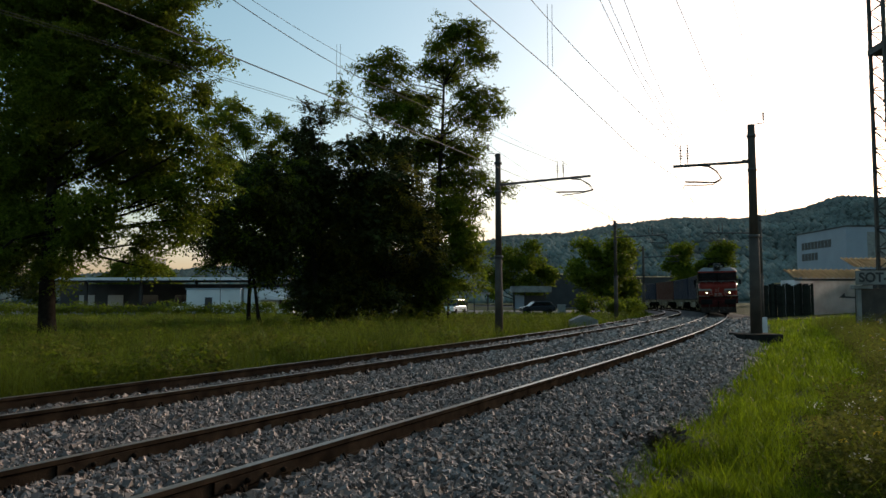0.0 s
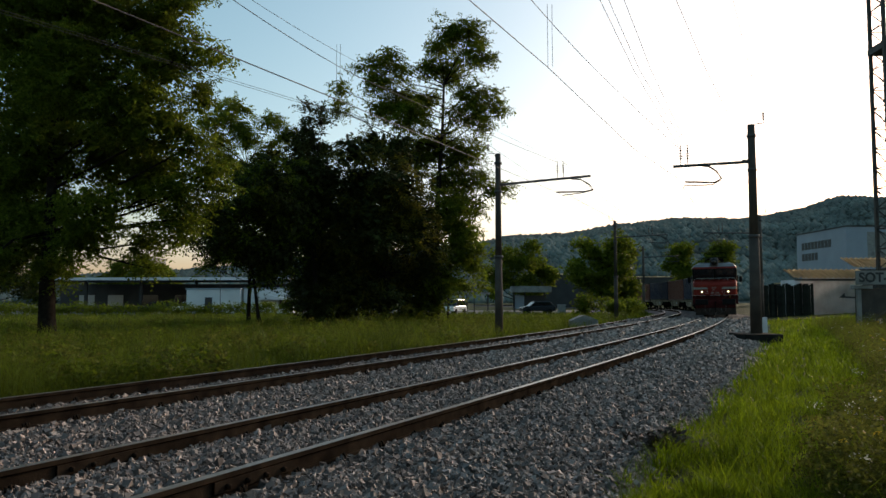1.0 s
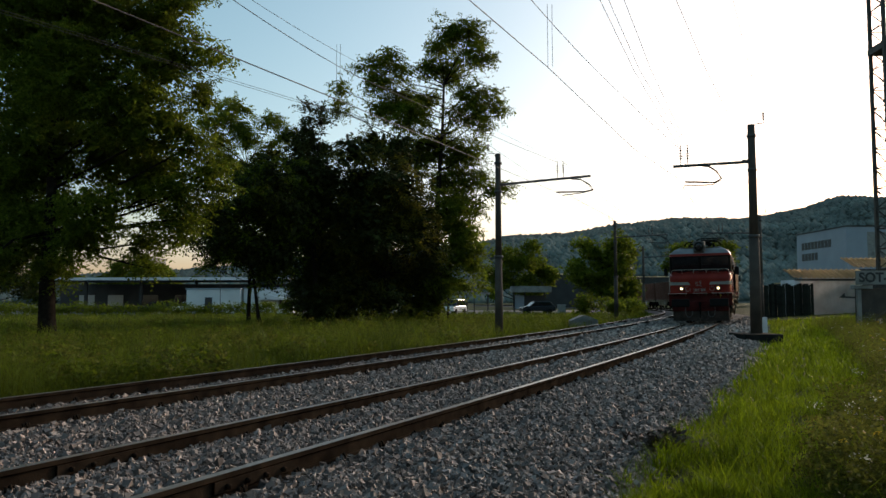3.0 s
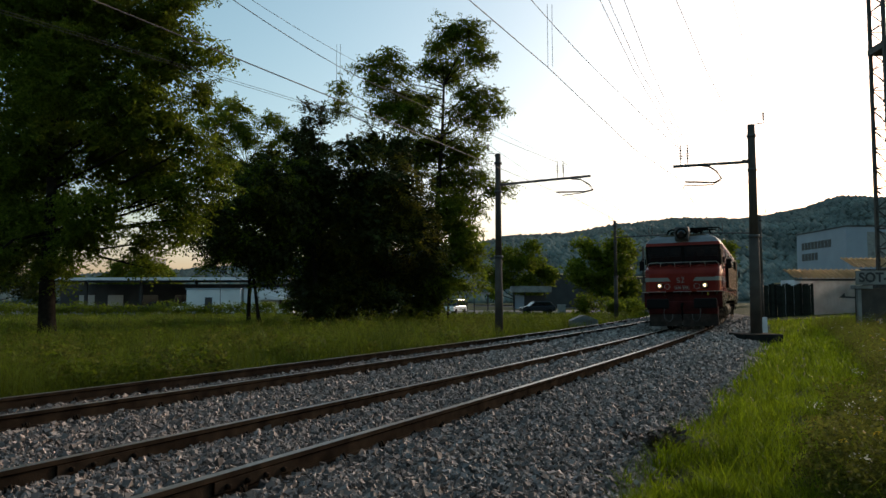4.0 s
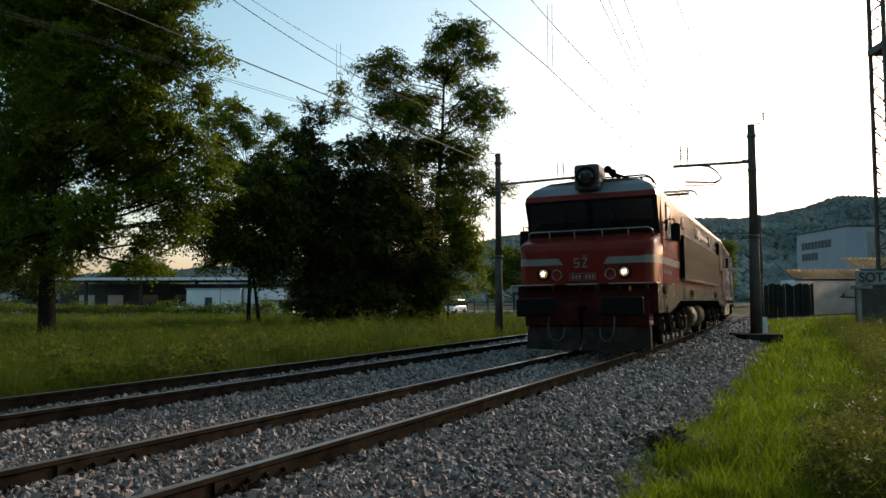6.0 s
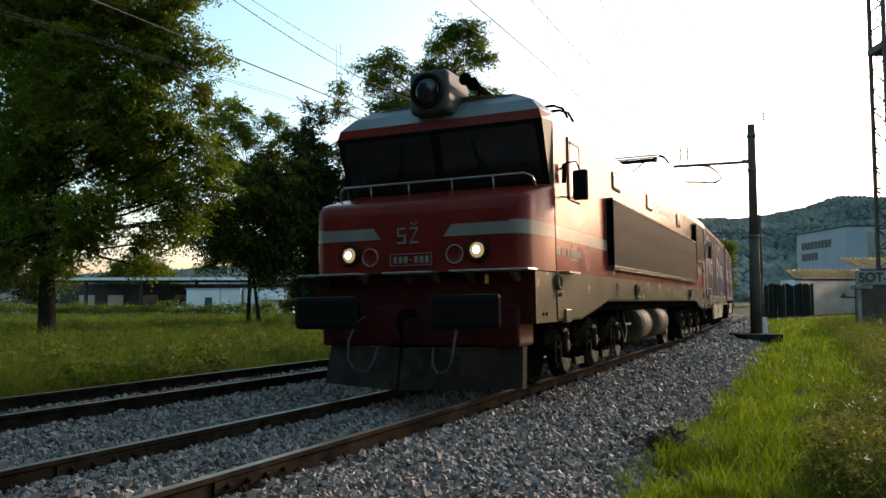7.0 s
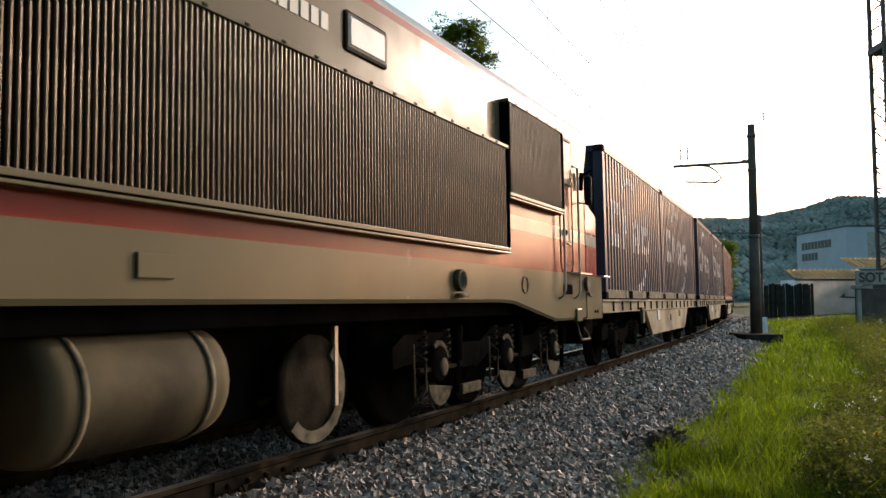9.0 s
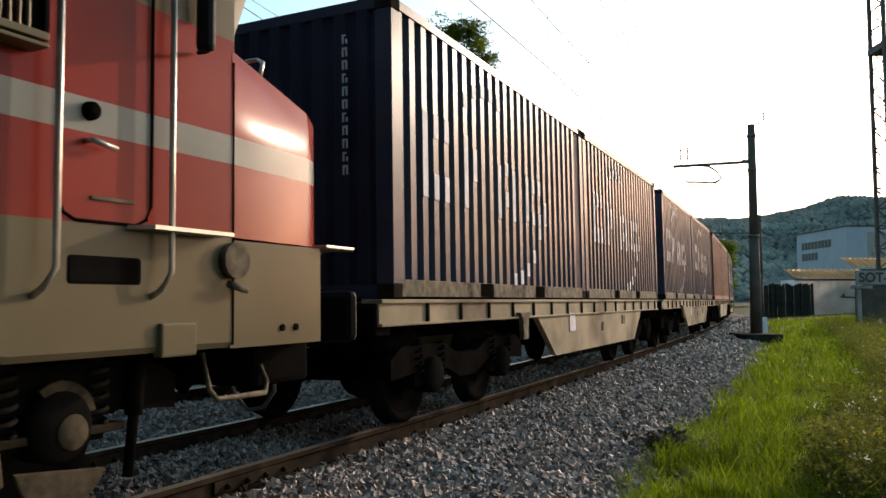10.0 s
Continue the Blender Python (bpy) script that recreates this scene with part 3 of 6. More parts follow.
    lathe(bm, [(0, .225), (.04, .225), (.05, .19), (.02, .185), (.0, .02)], 28, Matrix.Translation((0, .49, 3.80)) @ Matrix.Rotation(-math.pi / 2, 4, "Z"))
    bmesh.ops.transform(bm, matrix=M, verts=bm.verts)
    part("lamp_bezel", bm, M_DIRT, hb)
    bm = bmesh.new()
    lathe(bm, [(0, .18), (.035, .18), (.045, .10), (.048, .01)], 28, Matrix.Translation((0, .485, 3.80)) @ Matrix.Rotation(-math.pi / 2, 4, "Z"))
    bmesh.ops.transform(bm, matrix=M, verts=bm.verts)
    part("lamp_lens", bm, M_GLASS, hb, "unlit dark glass lens", True)
    for x, z in ((.42, 3.96), (.52, 3.88)):
        bm = bmesh.new()
        tube(bm, [(x, .72, z), (x, .80, z), (x, .95, z), (x, 1.5, z)], .085, 12, .03)
        tube(bm, [(x, 1.2, z), (x, 1.2, 3.7)], .02, 6)
        put("horn", bm, M_BLACK, "black roof horn")
    # side of the cab: droplight window, mirror, handrails
    for sx in (-1, 1):
        W = sx * SW
        lo = 2.44 if sx > 0 or not flip else 2.62
        bm = bmesh.new()
        box(bm, W - .02, W + .022, 1.60, 2.18 if lo < 2.5 else 2.06, lo, 3.28, .02)
        win = put("cab_window", bm, M_BEIGE, "tall droplight window in a pale frame")
        bm = bmesh.new()
        box(bm, W - .01, W + .028, 1.66, 2.12 if lo < 2.5 else 2.0, lo + .07, 3.22, .015)
        bmesh.ops.transform(bm, matrix=M, verts=bm.verts)
        part("pane", bm, M_PANE, win)
        bm = bmesh.new()
        e = 2.125 if lo < 2.5 else 2.0
        xs = sorted((W + .02 * sx, W + .034 * sx))
        box(bm, *xs, e - .04, e, lo + .06, 3.23, .004), box(bm, *xs, 1.66, e - .005, 3.19, 3.225, .004)
        bmesh.ops.transform(bm, matrix=M, verts=bm.verts)
        part("seal", bm, M_RUBBER, win)
        bm = bmesh.new()
        box(bm, *sorted((sx * 1.60, sx * (1.70 if flip else 1.80))), 1.35, 1.42, 2.40, 2.79, .03)
        mirror = put("mirror", bm, M_RUBBER, "black rear view mirror on a bent arm")
        bm = bmesh.new()
        tube(bm, [(W - .02, 1.28, 2.78), (sx * 1.58, 1.20, 2.86), (sx * 1.68, 1.28, 2.88), (sx * 1.70, 1.36, 2.78)], .013, 6)
        bmesh.ops.transform(bm, matrix=M, verts=bm.verts)
        part("mirror_arm", bm, M_BLACK, mirror)
        bm = bmesh.new()
        tube(bm, [(W - .02, 1.28, 2.45), (sx * 1.60, 1.32, 2.43), (sx * 1.64, 1.38, 2.43)], .011, 6)
        bmesh.ops.transform(bm, matrix=M, verts=bm.verts)
        part("lower_arm", bm, M_BLACK, mirror)
        bm = bmesh.new()
        tube(bm, [(sx * 1.52, 1.27, 2.62), (sx * 1.53, 1.27, 2.86)], .03, 8)
        bmesh.ops.transform(bm, matrix=M, verts=bm.verts)
        part("arm_hinge", bm, M_BLACK, mirror)
    # buffers, coupling, hoses, plough
    bm = bmesh.new()
    box(bm, -1.30, 1.30, .05, .6, .62, 1.12, .04)
    put("buffer_beam", bm, M_BLACK if flip else M_DARK_RED, "blotched dark red buffer beam")
    for sx in (-1, 1):
        bm = bmesh.new()
        lathe(bm, [(-.1, .13), (.28, .13), (.28, .10), (.52, .10)], 18, Matrix.Translation((sx * .88, .05, 1.03)) @ Matrix.Rotation(-math.pi / 2, 4, "Z"))
        buf = put("buffer", bm, M_BLACK, "black wide-headed buffer")
        bm = bmesh.new()
        box(bm, sx * .88 - .42, sx * .88 + .42, -.56, -.46, .84, 1.22, .05)
        bmesh.ops.transform(bm, matrix=M, verts=bm.verts)
        part("buffer_head", bm, M_RUBBER, buf)
        bm = bmesh.new()
        tube(bm, [(sx * .62, -.02, .98), (sx * .66, -.20, .90), (sx * .68, -.34, .70), (sx * .66, -.38, .48), (sx * .58, -.36, .36), (sx * .46, -.32, .34), (sx * .38, -.28, .44), (sx * .36, -.20, .62)], .016, 7)
        put("brake_hose", bm, M_STEEL)
    bm = bmesh.new()
    tube(bm, [(0, 0, 1.02), (0, -.28, 1.0), (0, -.34, .9), (0, -.26, .62), (0, -.1, .5)], .05, 8)
    put("coupling_hook", bm, M_BLACK)
    if not flip:
        bm = bmesh.new()
        for sx in (-1, 1):
            pts = [(sx * .02, -.42), (sx * 1.28, .12), (sx * 1.30, .20), (sx * .02, -.34)]
            A = [bm.verts.new((x, y + (.12), .62)) for x, y in pts]
            B = [bm.verts.new((x * 1.02, y, .15)) for x, y in pts]
            for i in range(4):
                bm.faces.new((A[i], A[(i + 1) % 4], B[(i + 1) % 4], B[i]))
            bm.faces.new(A), bm.faces.new(B)
        bmesh.ops.recalc_face_normals(bm, faces=bm.faces)
        put("snow_plough", bm, mat("rusty_plough_steel", (.030, .021, .017), .85, vary=.6, scale=5, fine=25, bump=.3, stain=(.02, .016, .013), spec=.15), "dusty brown snow plough blade")
    for sx in (-1, 1) if flip else ():
        bm = bmesh.new()
        tube(bm, [(sx * 1.36, 1.10, .86), (sx * 1.40, 1.08, .66), (sx * 1.40, 1.02, .60), (sx * 1.40, .62, .60), (sx * 1.36, .56, .66), (sx * 1.2, .5, .86)], .017, 7)
        put("foot_bar", bm, M_DUST, "bent pale foot bar")
    bm = bmesh.new()
    box(bm, .93, .97, -.02, .0, 1.34, 1.44)
    put("yellow_mark", bm, mat("yellow_mark_paint", (.6, .5, .05), .5, bump=0))
    # door handrails behind the cab on one side
    for sx in (-1, 1):
        if sx > 0:
            continue
        for u in (1.50, 2.14):
            bm = bmesh.new()
            X = sx * (SW + .07)
            tube(bm, [(sx * SW, u, 2.92), (X, u, 2.88), (X, u, 1.28), (X - sx * .02, u + .05, 1.19), (sx * SW, u + .06, 1.16)], .016, 7)
            put("door_handrail", bm, M_CHROME)
        bm = bmesh.new()
        X = sx * (SW + .002)
        tube(bm, [(X, 1.60, 3.24), (X, 1.57, 3.18), (X, 1.57, 1.60), (X, 1.60, 1.53), (X, 1.66, 1.50), (X, 2.0, 1.50), (X, 2.06, 1.53), (X, 2.09, 1.60), (X, 2.09, 3.18), (X, 2.06, 3.24), (X, 1.60, 3.24)], .009, 5)
        put("door_seam", bm, M_BLACK)
        bm = bmesh.new()
        box(bm, *sorted((sx * (SW - .05), sx * (SW + .006))), 1.60, 2.06, 1.19, 1.37, .04)
        put("door_step", bm, M_BLACK)
        bm = bmesh.new()
        tube(bm, [(sx * SW, 1.95, 1.86), (sx * (SW + .05), 1.95, 1.86), (sx * (SW + .05), 1.82, 1.84)], .014, 6)
        put("door_handle", bm, M_CHROME)
        bm = bmesh.new()
        lathe(bm, [(0, .045), (.03, .04), (.045, .02)], 12, Matrix.Translation((sx * SW, 1.93, 2.0)) @ (Matrix.Identity(4) if sx > 0 else Matrix.Rotation(math.pi, 4, "Z")))
        put("door_lock", bm, M_BLACK)
        bm = bmesh.new()
        box(bm, *sorted((sx * (SW - .01), sx * (SW + .012))), 1.68, 1.92, 1.60, 1.615)
        put("door_rail", bm, M_DUST)


def wheelset_mesh(r):
    bm = bmesh.new()
    for sx in (-1, 1):
        lathe(bm, [(sx * .68, r + .028), (sx * .71, r + .028), (sx * .72, r), (sx * .815, r - .006), (sx * .82, r - .07), (sx * .79, r - .09), (sx * .78, .16), (sx * .86, .13), (sx * .88, .02)], 28)
        for k in range(6):
            a = k * 1.0472
            box(bm, sx * .79, sx * .80, r * .45 - .03, r * .45 + .03, -.03, .03, m=Matrix.Rotation(a, 4, "X"))
    lathe(bm, [(-.7, .085), (.7, .085)], 12)
    bmesh.ops.recalc_face_normals(bm, faces=bm.faces)
    me = bpy.data.meshes.new("wheelset")
    bm.to_mesh(me), bm.free()
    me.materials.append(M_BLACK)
    return me


def spring(bm, x, y, z0, z1, r=.055, turns=5):
    pts = [(x + r * math.cos(6.2832 * turns * i / 50), y + r * math.sin(6.2832 * turns * i / 50), z0 + (z1 - z0) * i / 50) for i in range(51)]
    tube(bm, pts, .014, 5)


ROLLING = []             # wheelsets with their radius


def bogie(vehicle, us, r, half, material, big=True):
    """A bogie's frame, axle boxes and springs, and its wheelsets."""
    u0, u1 = us[0] - .75, us[-1] + .75
    for sx in (-1, 1):
        bm = bmesh.new()
        x = sx * half
        zt = r + .28
        poly = [(u0, zt - .1), (u0 + .2, zt)]
        for a, b in zip(us, us[1:]):
            poly += [(a + .3, zt), ((a + b) / 2 - .25, zt - .12), ((a + b) / 2 + .25, zt - .12), (b - .3, zt)]
        poly += [(u1 - .2, zt), (u1, zt - .1), (u1, zt - .28)]
        for a, b in list(zip(us, us[1:]))[::-1]:
            poly += [(b - .25, zt - .2), ((a + b) / 2 + .2, zt - .36), ((a + b) / 2 - .2, zt - .36), (a + .25, zt - .2)]
        poly += [(u0, zt - .28)]
        prism(bm, poly, x - .06, x + .06, "x")
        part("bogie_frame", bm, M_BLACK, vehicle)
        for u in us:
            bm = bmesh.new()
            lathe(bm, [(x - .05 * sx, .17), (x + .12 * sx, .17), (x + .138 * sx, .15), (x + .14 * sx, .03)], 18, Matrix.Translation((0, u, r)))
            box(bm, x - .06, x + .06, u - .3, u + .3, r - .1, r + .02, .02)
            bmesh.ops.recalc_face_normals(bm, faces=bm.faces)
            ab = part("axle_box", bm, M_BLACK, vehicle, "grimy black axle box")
            if big:
                bm = bmesh.new()
                lathe(bm, [(x + .139 * sx, .085), (x + .147 * sx, .08), (x + .149 * sx, .02)], 14, Matrix.Translation((0, u + .05, r - .03)))
                bmesh.ops.recalc_face_normals(bm, faces=bm.faces)
                part("box_cover", bm, M_BOGIE_DUST, ab, "dusty pale cover")
            for du in (-.24, .24):
                bm = bmesh.new()
                spring(bm, x + .05 * sx, u + du, r - .02, r + .30)
                part("coil_spring", bm, M_DIRT if big else M_BLACK, ab)
            if big:
                bm = bmesh.new()
                arc = [(u + .02 + .25 * math.cos(q), r - .13 + .25 * math.sin(q)) for q in np.linspace(3.3, 5.9, 9)]
                prism(bm, arc, x + .10 * sx, x + .125 * sx, "x", bevel=.008)
                part("axle_keeper", bm, M_BOGIE_DUST, ab)
                bm = bmesh.new()
                tube(bm, [(x + .1 * sx, u + .4, r - .3), (x + .1 * sx, u + .46, r + .3)], .028, 7)
                tube(bm, [(x + .1 * sx, u + .43, r), (x + .1 * sx, u + .46, r + .34)], .045, 7)
                part("damper", bm, M_BLACK, vehicle)
        for u in us if big else ():
            bm = bmesh.new()
            tube(bm, [(x + .13 * sx, u - .52, r + .2), (x + .13 * sx, u - .5, r - .25)], .012, 6)
            tube(bm, [(x + .10 * sx, u - .42, r + .12), (x + .15 * sx, u - .34, r + .05), (x + .14 * sx, u - .30, r - .2), (x + .10 * sx, u - .36, r - .3)], .014, 6)
            part("brake_pipe", bm, M_BOGIE_DUST, vehicle)
            bm = bmesh.new()
            arc = [(u + .19 * math.cos(q), r + .02 + .19 * math.sin(q)) for q in np.linspace(.2, 2.2, 8)]
            prism(bm, arc + [(u + .11 * math.cos(q), r + .02 + .11 * math.sin(q)) for q in np.linspace(2.2, .2, 8)], x + .10 * sx, x + .125 * sx, "x")
            part("box_shield", bm, M_BOGIE_DUST, vehicle)
            bm = bmesh.new()
            box(bm, *sorted((x + .02 * sx, x + .12 * sx)), u - .37, u + .37, r - .06, r - .02, .008)
            part("spring_seat", bm, M_DIRT, vehicle)
        for u in us[:-1] if big else ():
            bm = bmesh.new()
            box(bm, *sorted((x + .08 * sx, x + .12 * sx)), u + .5, u + .95, .24, .34, .01)
            part("brake_plate", bm, M_BOGIE_DUST, vehicle)
    for u in us:
        ob = share("wheelset", WHEELS[r], vehicle, pose(0, u, r))
        ROLLING.append((ob, r, u))


WHEELS = {.57: wheelset_mesh(.57), .46: wheelset_mesh(.46)}


def grille(loco, sx, u0, u1, z0, z1, step):
    """A louvre box standing proud of the side, with upright slats."""
    W, D = sx * SW, .11
    bm = bmesh.new()
    x0, x1 = sorted((W - sx * .02, W + sx * (D - .028)))
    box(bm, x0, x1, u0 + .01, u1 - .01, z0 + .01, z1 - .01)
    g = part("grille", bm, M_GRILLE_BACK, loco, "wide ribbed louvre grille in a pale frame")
    xo = W + sx * D
    for c, d in ((z1 - .035, z1), (z0, z0 + .035), (z0 - .03, z0 - .012)):
        bm = bmesh.new()
        box(bm, *sorted((W - sx * .01, xo)), u0, u1, c, d, .004)
        part("grille_frame", bm, M_BEIGE, g)
    for a in (u0, u1 - .02):
        bm = bmesh.new()
        box(bm, *sorted((W - sx * .01, xo - sx * .002)), a, a + .02, z0 + .036, z1 - .036)
        part("grille_end", bm, M_BLACK, g)
    bm = bmesh.new()
    u = u0 + .2
    while u < u1:
        box(bm, *sorted((xo, xo + sx * .006)), u, u + .035, z1 - .026, z1 - .01)
        u += .34
    part("frame_clip", bm, M_DIRT, g)
    bm = bmesh.new()
    arc = [(W + sx * (.080 + .018 * math.sin(q)), .009 - .009 * math.cos(q)) for q in np.linspace(0, math.pi, 8)]
    lo, hi = [[bm.verts.new((x, y, z)) for x, y in arc] for z in (z0 + .036, z1 - .036)]
    for i in range(7):
        bm.faces.new((lo[i], lo[i + 1], hi[i + 1], hi[i])).smooth = True
    bmesh.ops.recalc_face_normals(bm, faces=bm.faces)
    if sum(f.normal.x for f in bm.faces) * sx < 0:
        bmesh.ops.reverse_faces(bm, faces=bm.faces)
    me = bpy.data.meshes.new("slat")
    bm.to_mesh(me), bm.free()
    me.materials.append(M_SLAT)
    n = int((u1 - u0 - .06) / step)
    for i in range(n):
        share("slat", me, g, pose(0, u0 + .03 + i * step, 0))


def build_loco():
    loco = thing("locomotive", pose(0, 0, 0), "faded red and beige six-axle electric locomotive hauling container wagons", "locomotive")
    part("body", loco_shell(), [M_RED, M_BEIGE, M_WHITE, M_ROOF], loco, "red and dusty beige body with a grey roof")
    loco_end(loco, False)
    loco_end(loco, True)
    for sx in (-1, 1):
        grille(loco, sx, 3.80, 14.22, 1.64, 2.73, .042 if sx > 0 else .3)
        grille(loco, sx, 14.235, 16.08, 2.22, 3.24, .042 if sx > 0 else .3)
        for u in (4.25, 7.3, 11.3):
            bm = bmesh.new()
            box(bm, *sorted((sx * (SW - .02), sx * (SW + .022))), u, u + .60, 2.92, 3.22, .03)
            wi = part("side_window", bm, M_RUBBER, loco, "small rounded window in a black seal")
            bm = bmesh.new()
            box(bm, *sorted((sx * (SW - .01), sx * (SW + .028))), u + .045, u + .555, 2.955, 3.185, .02)
            part("pane", bm, M_PANE, wi)
        for u, r in ((4.45, .10), (14.9, .09)):
            bm = bmesh.new()
            ring = [(sx * (SW + .002), u + r * math.cos(a), 1.31 + r * math.sin(a)) for a in np.linspace(0, 6.2832, 21)]
            tube(bm, ring, .009, 5)
            part("hatch_ring", bm, M_DUST, loco)
        for u in (5.95, 13.15):
            bm = bmesh.new()
            lathe(bm, [(0, .10), (.05, .10), (.06, .085), (.02, .07)], 16, Matrix.Translation((sx * SW, u, 1.32)) @ (Matrix.Identity(4) if sx > 0 else Matrix.Rotation(math.pi, 4, "Z")))
            tube(bm, [(sx * (SW + .03), u - .09, 1.18), (sx * (SW + .05), u + .1, 1.19)], .025, 6)
            part("jumper_socket", bm, M_DUST, loco)
        bm = bmesh.new()
        box(bm, *sorted((sx * (SW - .01), sx * (SW + .02))), 9.45, 9.7, 1.25, 1.38, .008)
        part("side_hatch", bm, M_BEIGE, loco)
        # emblem and lettering as plain shapes
        for poly in ([(8.02, 3.02), (8.32, 3.02), (8.46, 3.13), (8.80, 3.13), (8.86, 3.20), (8.30, 3.20), (8.22, 3.11), (8.06, 3.11)], [(8.30, 2.93), (8.62, 2.93), (8.76, 3.04), (8.90, 3.04), (8.96, 3.10), (8.52, 3.10), (8.44, 3.01), (8.34, 3.01)]):
            bm = bmesh.new()
            prism(bm, poly, sx * SW, sx * (SW + .006), "x")
            part("emblem_shape", bm, M_MARK, loco)
        for k in range(19):
            if k == 9:
                continue
            bm = bmesh.new()
            u = 8.95 + k * .115
            box(bm, *sorted((sx * SW, sx * (SW + .006))), u, u + .085, 2.99, 3.11 + (.05 if k in (0, 1, 10, 12) else 0))
            part("lettering_bar", bm, M_MARK, loco)
        for base in (0.72,) if sx > 0 else (1.0,):
            for k in range(14):
                if k in (2, 5, 7):
                    continue
                bm = bmesh.new()
                u = base + .28 + k * .085
                box(bm, *sorted((sx * SW, sx * (SW + .005))), u, u + .055, 1.70, 1.79)
                if k == 11:
                    box(bm, *sorted((sx * SW, sx * (SW + .005))), u - .28, u + .06, 1.66, 1.672)
                part("number_bar", bm, M_WHITE, loco)
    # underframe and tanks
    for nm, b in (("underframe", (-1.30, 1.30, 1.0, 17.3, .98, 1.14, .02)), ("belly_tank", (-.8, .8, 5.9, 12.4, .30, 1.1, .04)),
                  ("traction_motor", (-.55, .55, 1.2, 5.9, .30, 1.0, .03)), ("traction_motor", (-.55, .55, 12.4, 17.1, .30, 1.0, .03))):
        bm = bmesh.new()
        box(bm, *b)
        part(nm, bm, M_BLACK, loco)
    for sx in (-1, 1):
        for u in (6.95, 9.05):
            bm = bmesh.new()
            lathe(bm, [(-.62, .02), (-.61, .26), (-.58, .31), (-.5, .33), (.5, .33), (.58, .31), (.61, .26), (.62, .02)], 28, Matrix.Translation((sx * 1.06, u + .62, .68)) @ Matrix.Rotation(math.pi / 2, 4, "Z"))
            tank = part("air_tank", bm, M_TANK, loco, "dusty beige air tank with straps", True)
            for du in (-.42, .42):
                bm = bmesh.new()
                lathe(bm, [(-.02, .34), (.02, .34)], 28, Matrix.Translation((sx * 1.06, u + .62 + du, .68)) @ Matrix.Rotation(math.pi / 2, 4, "Z"))
                part("tank_strap", bm, M_DUST, tank)
        bm = bmesh.new()
        box(bm, *sorted((sx * .9, sx * 1.25)), 5.9, 6.5, .70, 1.0, .02)
        part("equipment_box", bm, M_BLACK, loco)
        bm = bmesh.new()
        box(bm, *sorted((sx * 1.22, sx * 1.27)), 5.9, 6.5, .69, .73)
        part("box_sill", bm, M_DUST, loco)
        bm = bmesh.new()
        lathe(bm, [(sx * 1.02, .40), (sx * 1.06, .40), (sx * 1.065, .33), (sx * 1.08, .10), (sx * 1.10, .02)], 24, Matrix.Translation((0, 11.5, .50)))
        bmesh.ops.recalc_face_normals(bm, faces=bm.faces)
        disc = part("fan_disc", bm, M_DIRT, loco, "dark round cover disc")
        bm = bmesh.new()
        arc = [(.39 * math.cos(a), .39 * math.sin(a)) for a in np.linspace(-2.4, .9, 16)] + [(.30 * math.cos(a), .30 * math.sin(a)) for a in np.linspace(.9, -2.4, 16)]
        prism(bm, [(11.5 + y_, .50 + z_) for y_, z_ in arc], sx * 1.07, sx * 1.085, "x")
        part("worn_rim", bm, M_DUST, disc, "pale worn rim paint")
        bm = bmesh.new()
        box(bm, *sorted((sx * 1.05, sx * 1.09)), 11.75, 11.79, .35, .95)
        part("bracket_bar", bm, M_CHROME, loco)
        bm = bmesh.new()
        tube(bm, [(sx * 1.36, 4.9, .95), (sx * 1.4, 5.05, .6), (sx * 1.38, 5.35, .42), (sx * 1.36, 5.6, .6), (sx * 1.3, 5.6, .95)], .011, 6)
        part("cable_loop", bm, M_DUST, loco)
    bogie(loco, (2.0, 3.6, 5.2), .57, 1.16, M_DIRT)
    bogie(loco, (13.15, 14.8, 16.4), .57, 1.16, M_DIRT)
    # roof gear: rear pantograph, bus bar, insulators
    bm = bmesh.new()
    for u in (4.2, 6.4, 8.6, 10.8):
        box(bm, -.55, .55, u, u + 1.5, 3.78, 3.90, .04)
    part("roof_hatches", bm, M_ROOF, loco)
    for u0, up in ((12.9, True), (3.4, False)):
        bm = bmesh.new()
        for x in (-.6, .6):
            for u in (u0 - .7, u0 + .7):
                tube(bm, [(x, u, 3.72), (x, u, 4.0)], .05, 8)
            tube(bm, [(x, u0 - .8, 4.02), (x, u0 + .8, 4.02)], .025, 6)
        tube(bm, [(-.6, u0 - .6, 4.04), (.6, u0 - .6, 4.04)], .03, 6)
        kz, hu, hz = (4.65, u0 + 1.2, 5.12) if up else (4.14, u0 + .5, 4.20)
        ku = u0 - 1.3 if not up else u0 + .2
        for x in (-1, 1):
            tube(bm, [(x * .45, u0 - .6, 4.06), (x * .15, ku, kz)], .022, 6)
            tube(bm, [(x * .15, ku, kz), (x * .4, hu, hz)], .018, 6)
        pan = part("pantograph", bm, M_BLACK, loco, "raised black pantograph" if up else "folded black pantograph")
        bm = bmesh.new()
        for du in (-.17, .17):
            tube(bm, [(-.92, hu + du, hz - .16), (-.84, hu + du, hz), (-.7, hu + du, hz + .06), (.7, hu + du, hz + .06), (.84, hu + du, hz), (.92, hu + du, hz - .16)], .022, 6)
            tube(bm, [(-.6, hu + du * .8, hz - .05), (.6, hu + du * .8, hz - .05)], .03, 6)
        for x in (-.6, -.2, .2, .6):
            tube(bm, [(x, hu - .17, hz), (x, hu + .17, hz)], .018, 5)
            tube(bm, [(x, hu, hz), (x, hu, hz - .16)], .014, 5)
        part("collector_head", bm, M_BLACK, pan)
    bm = bmesh.new()
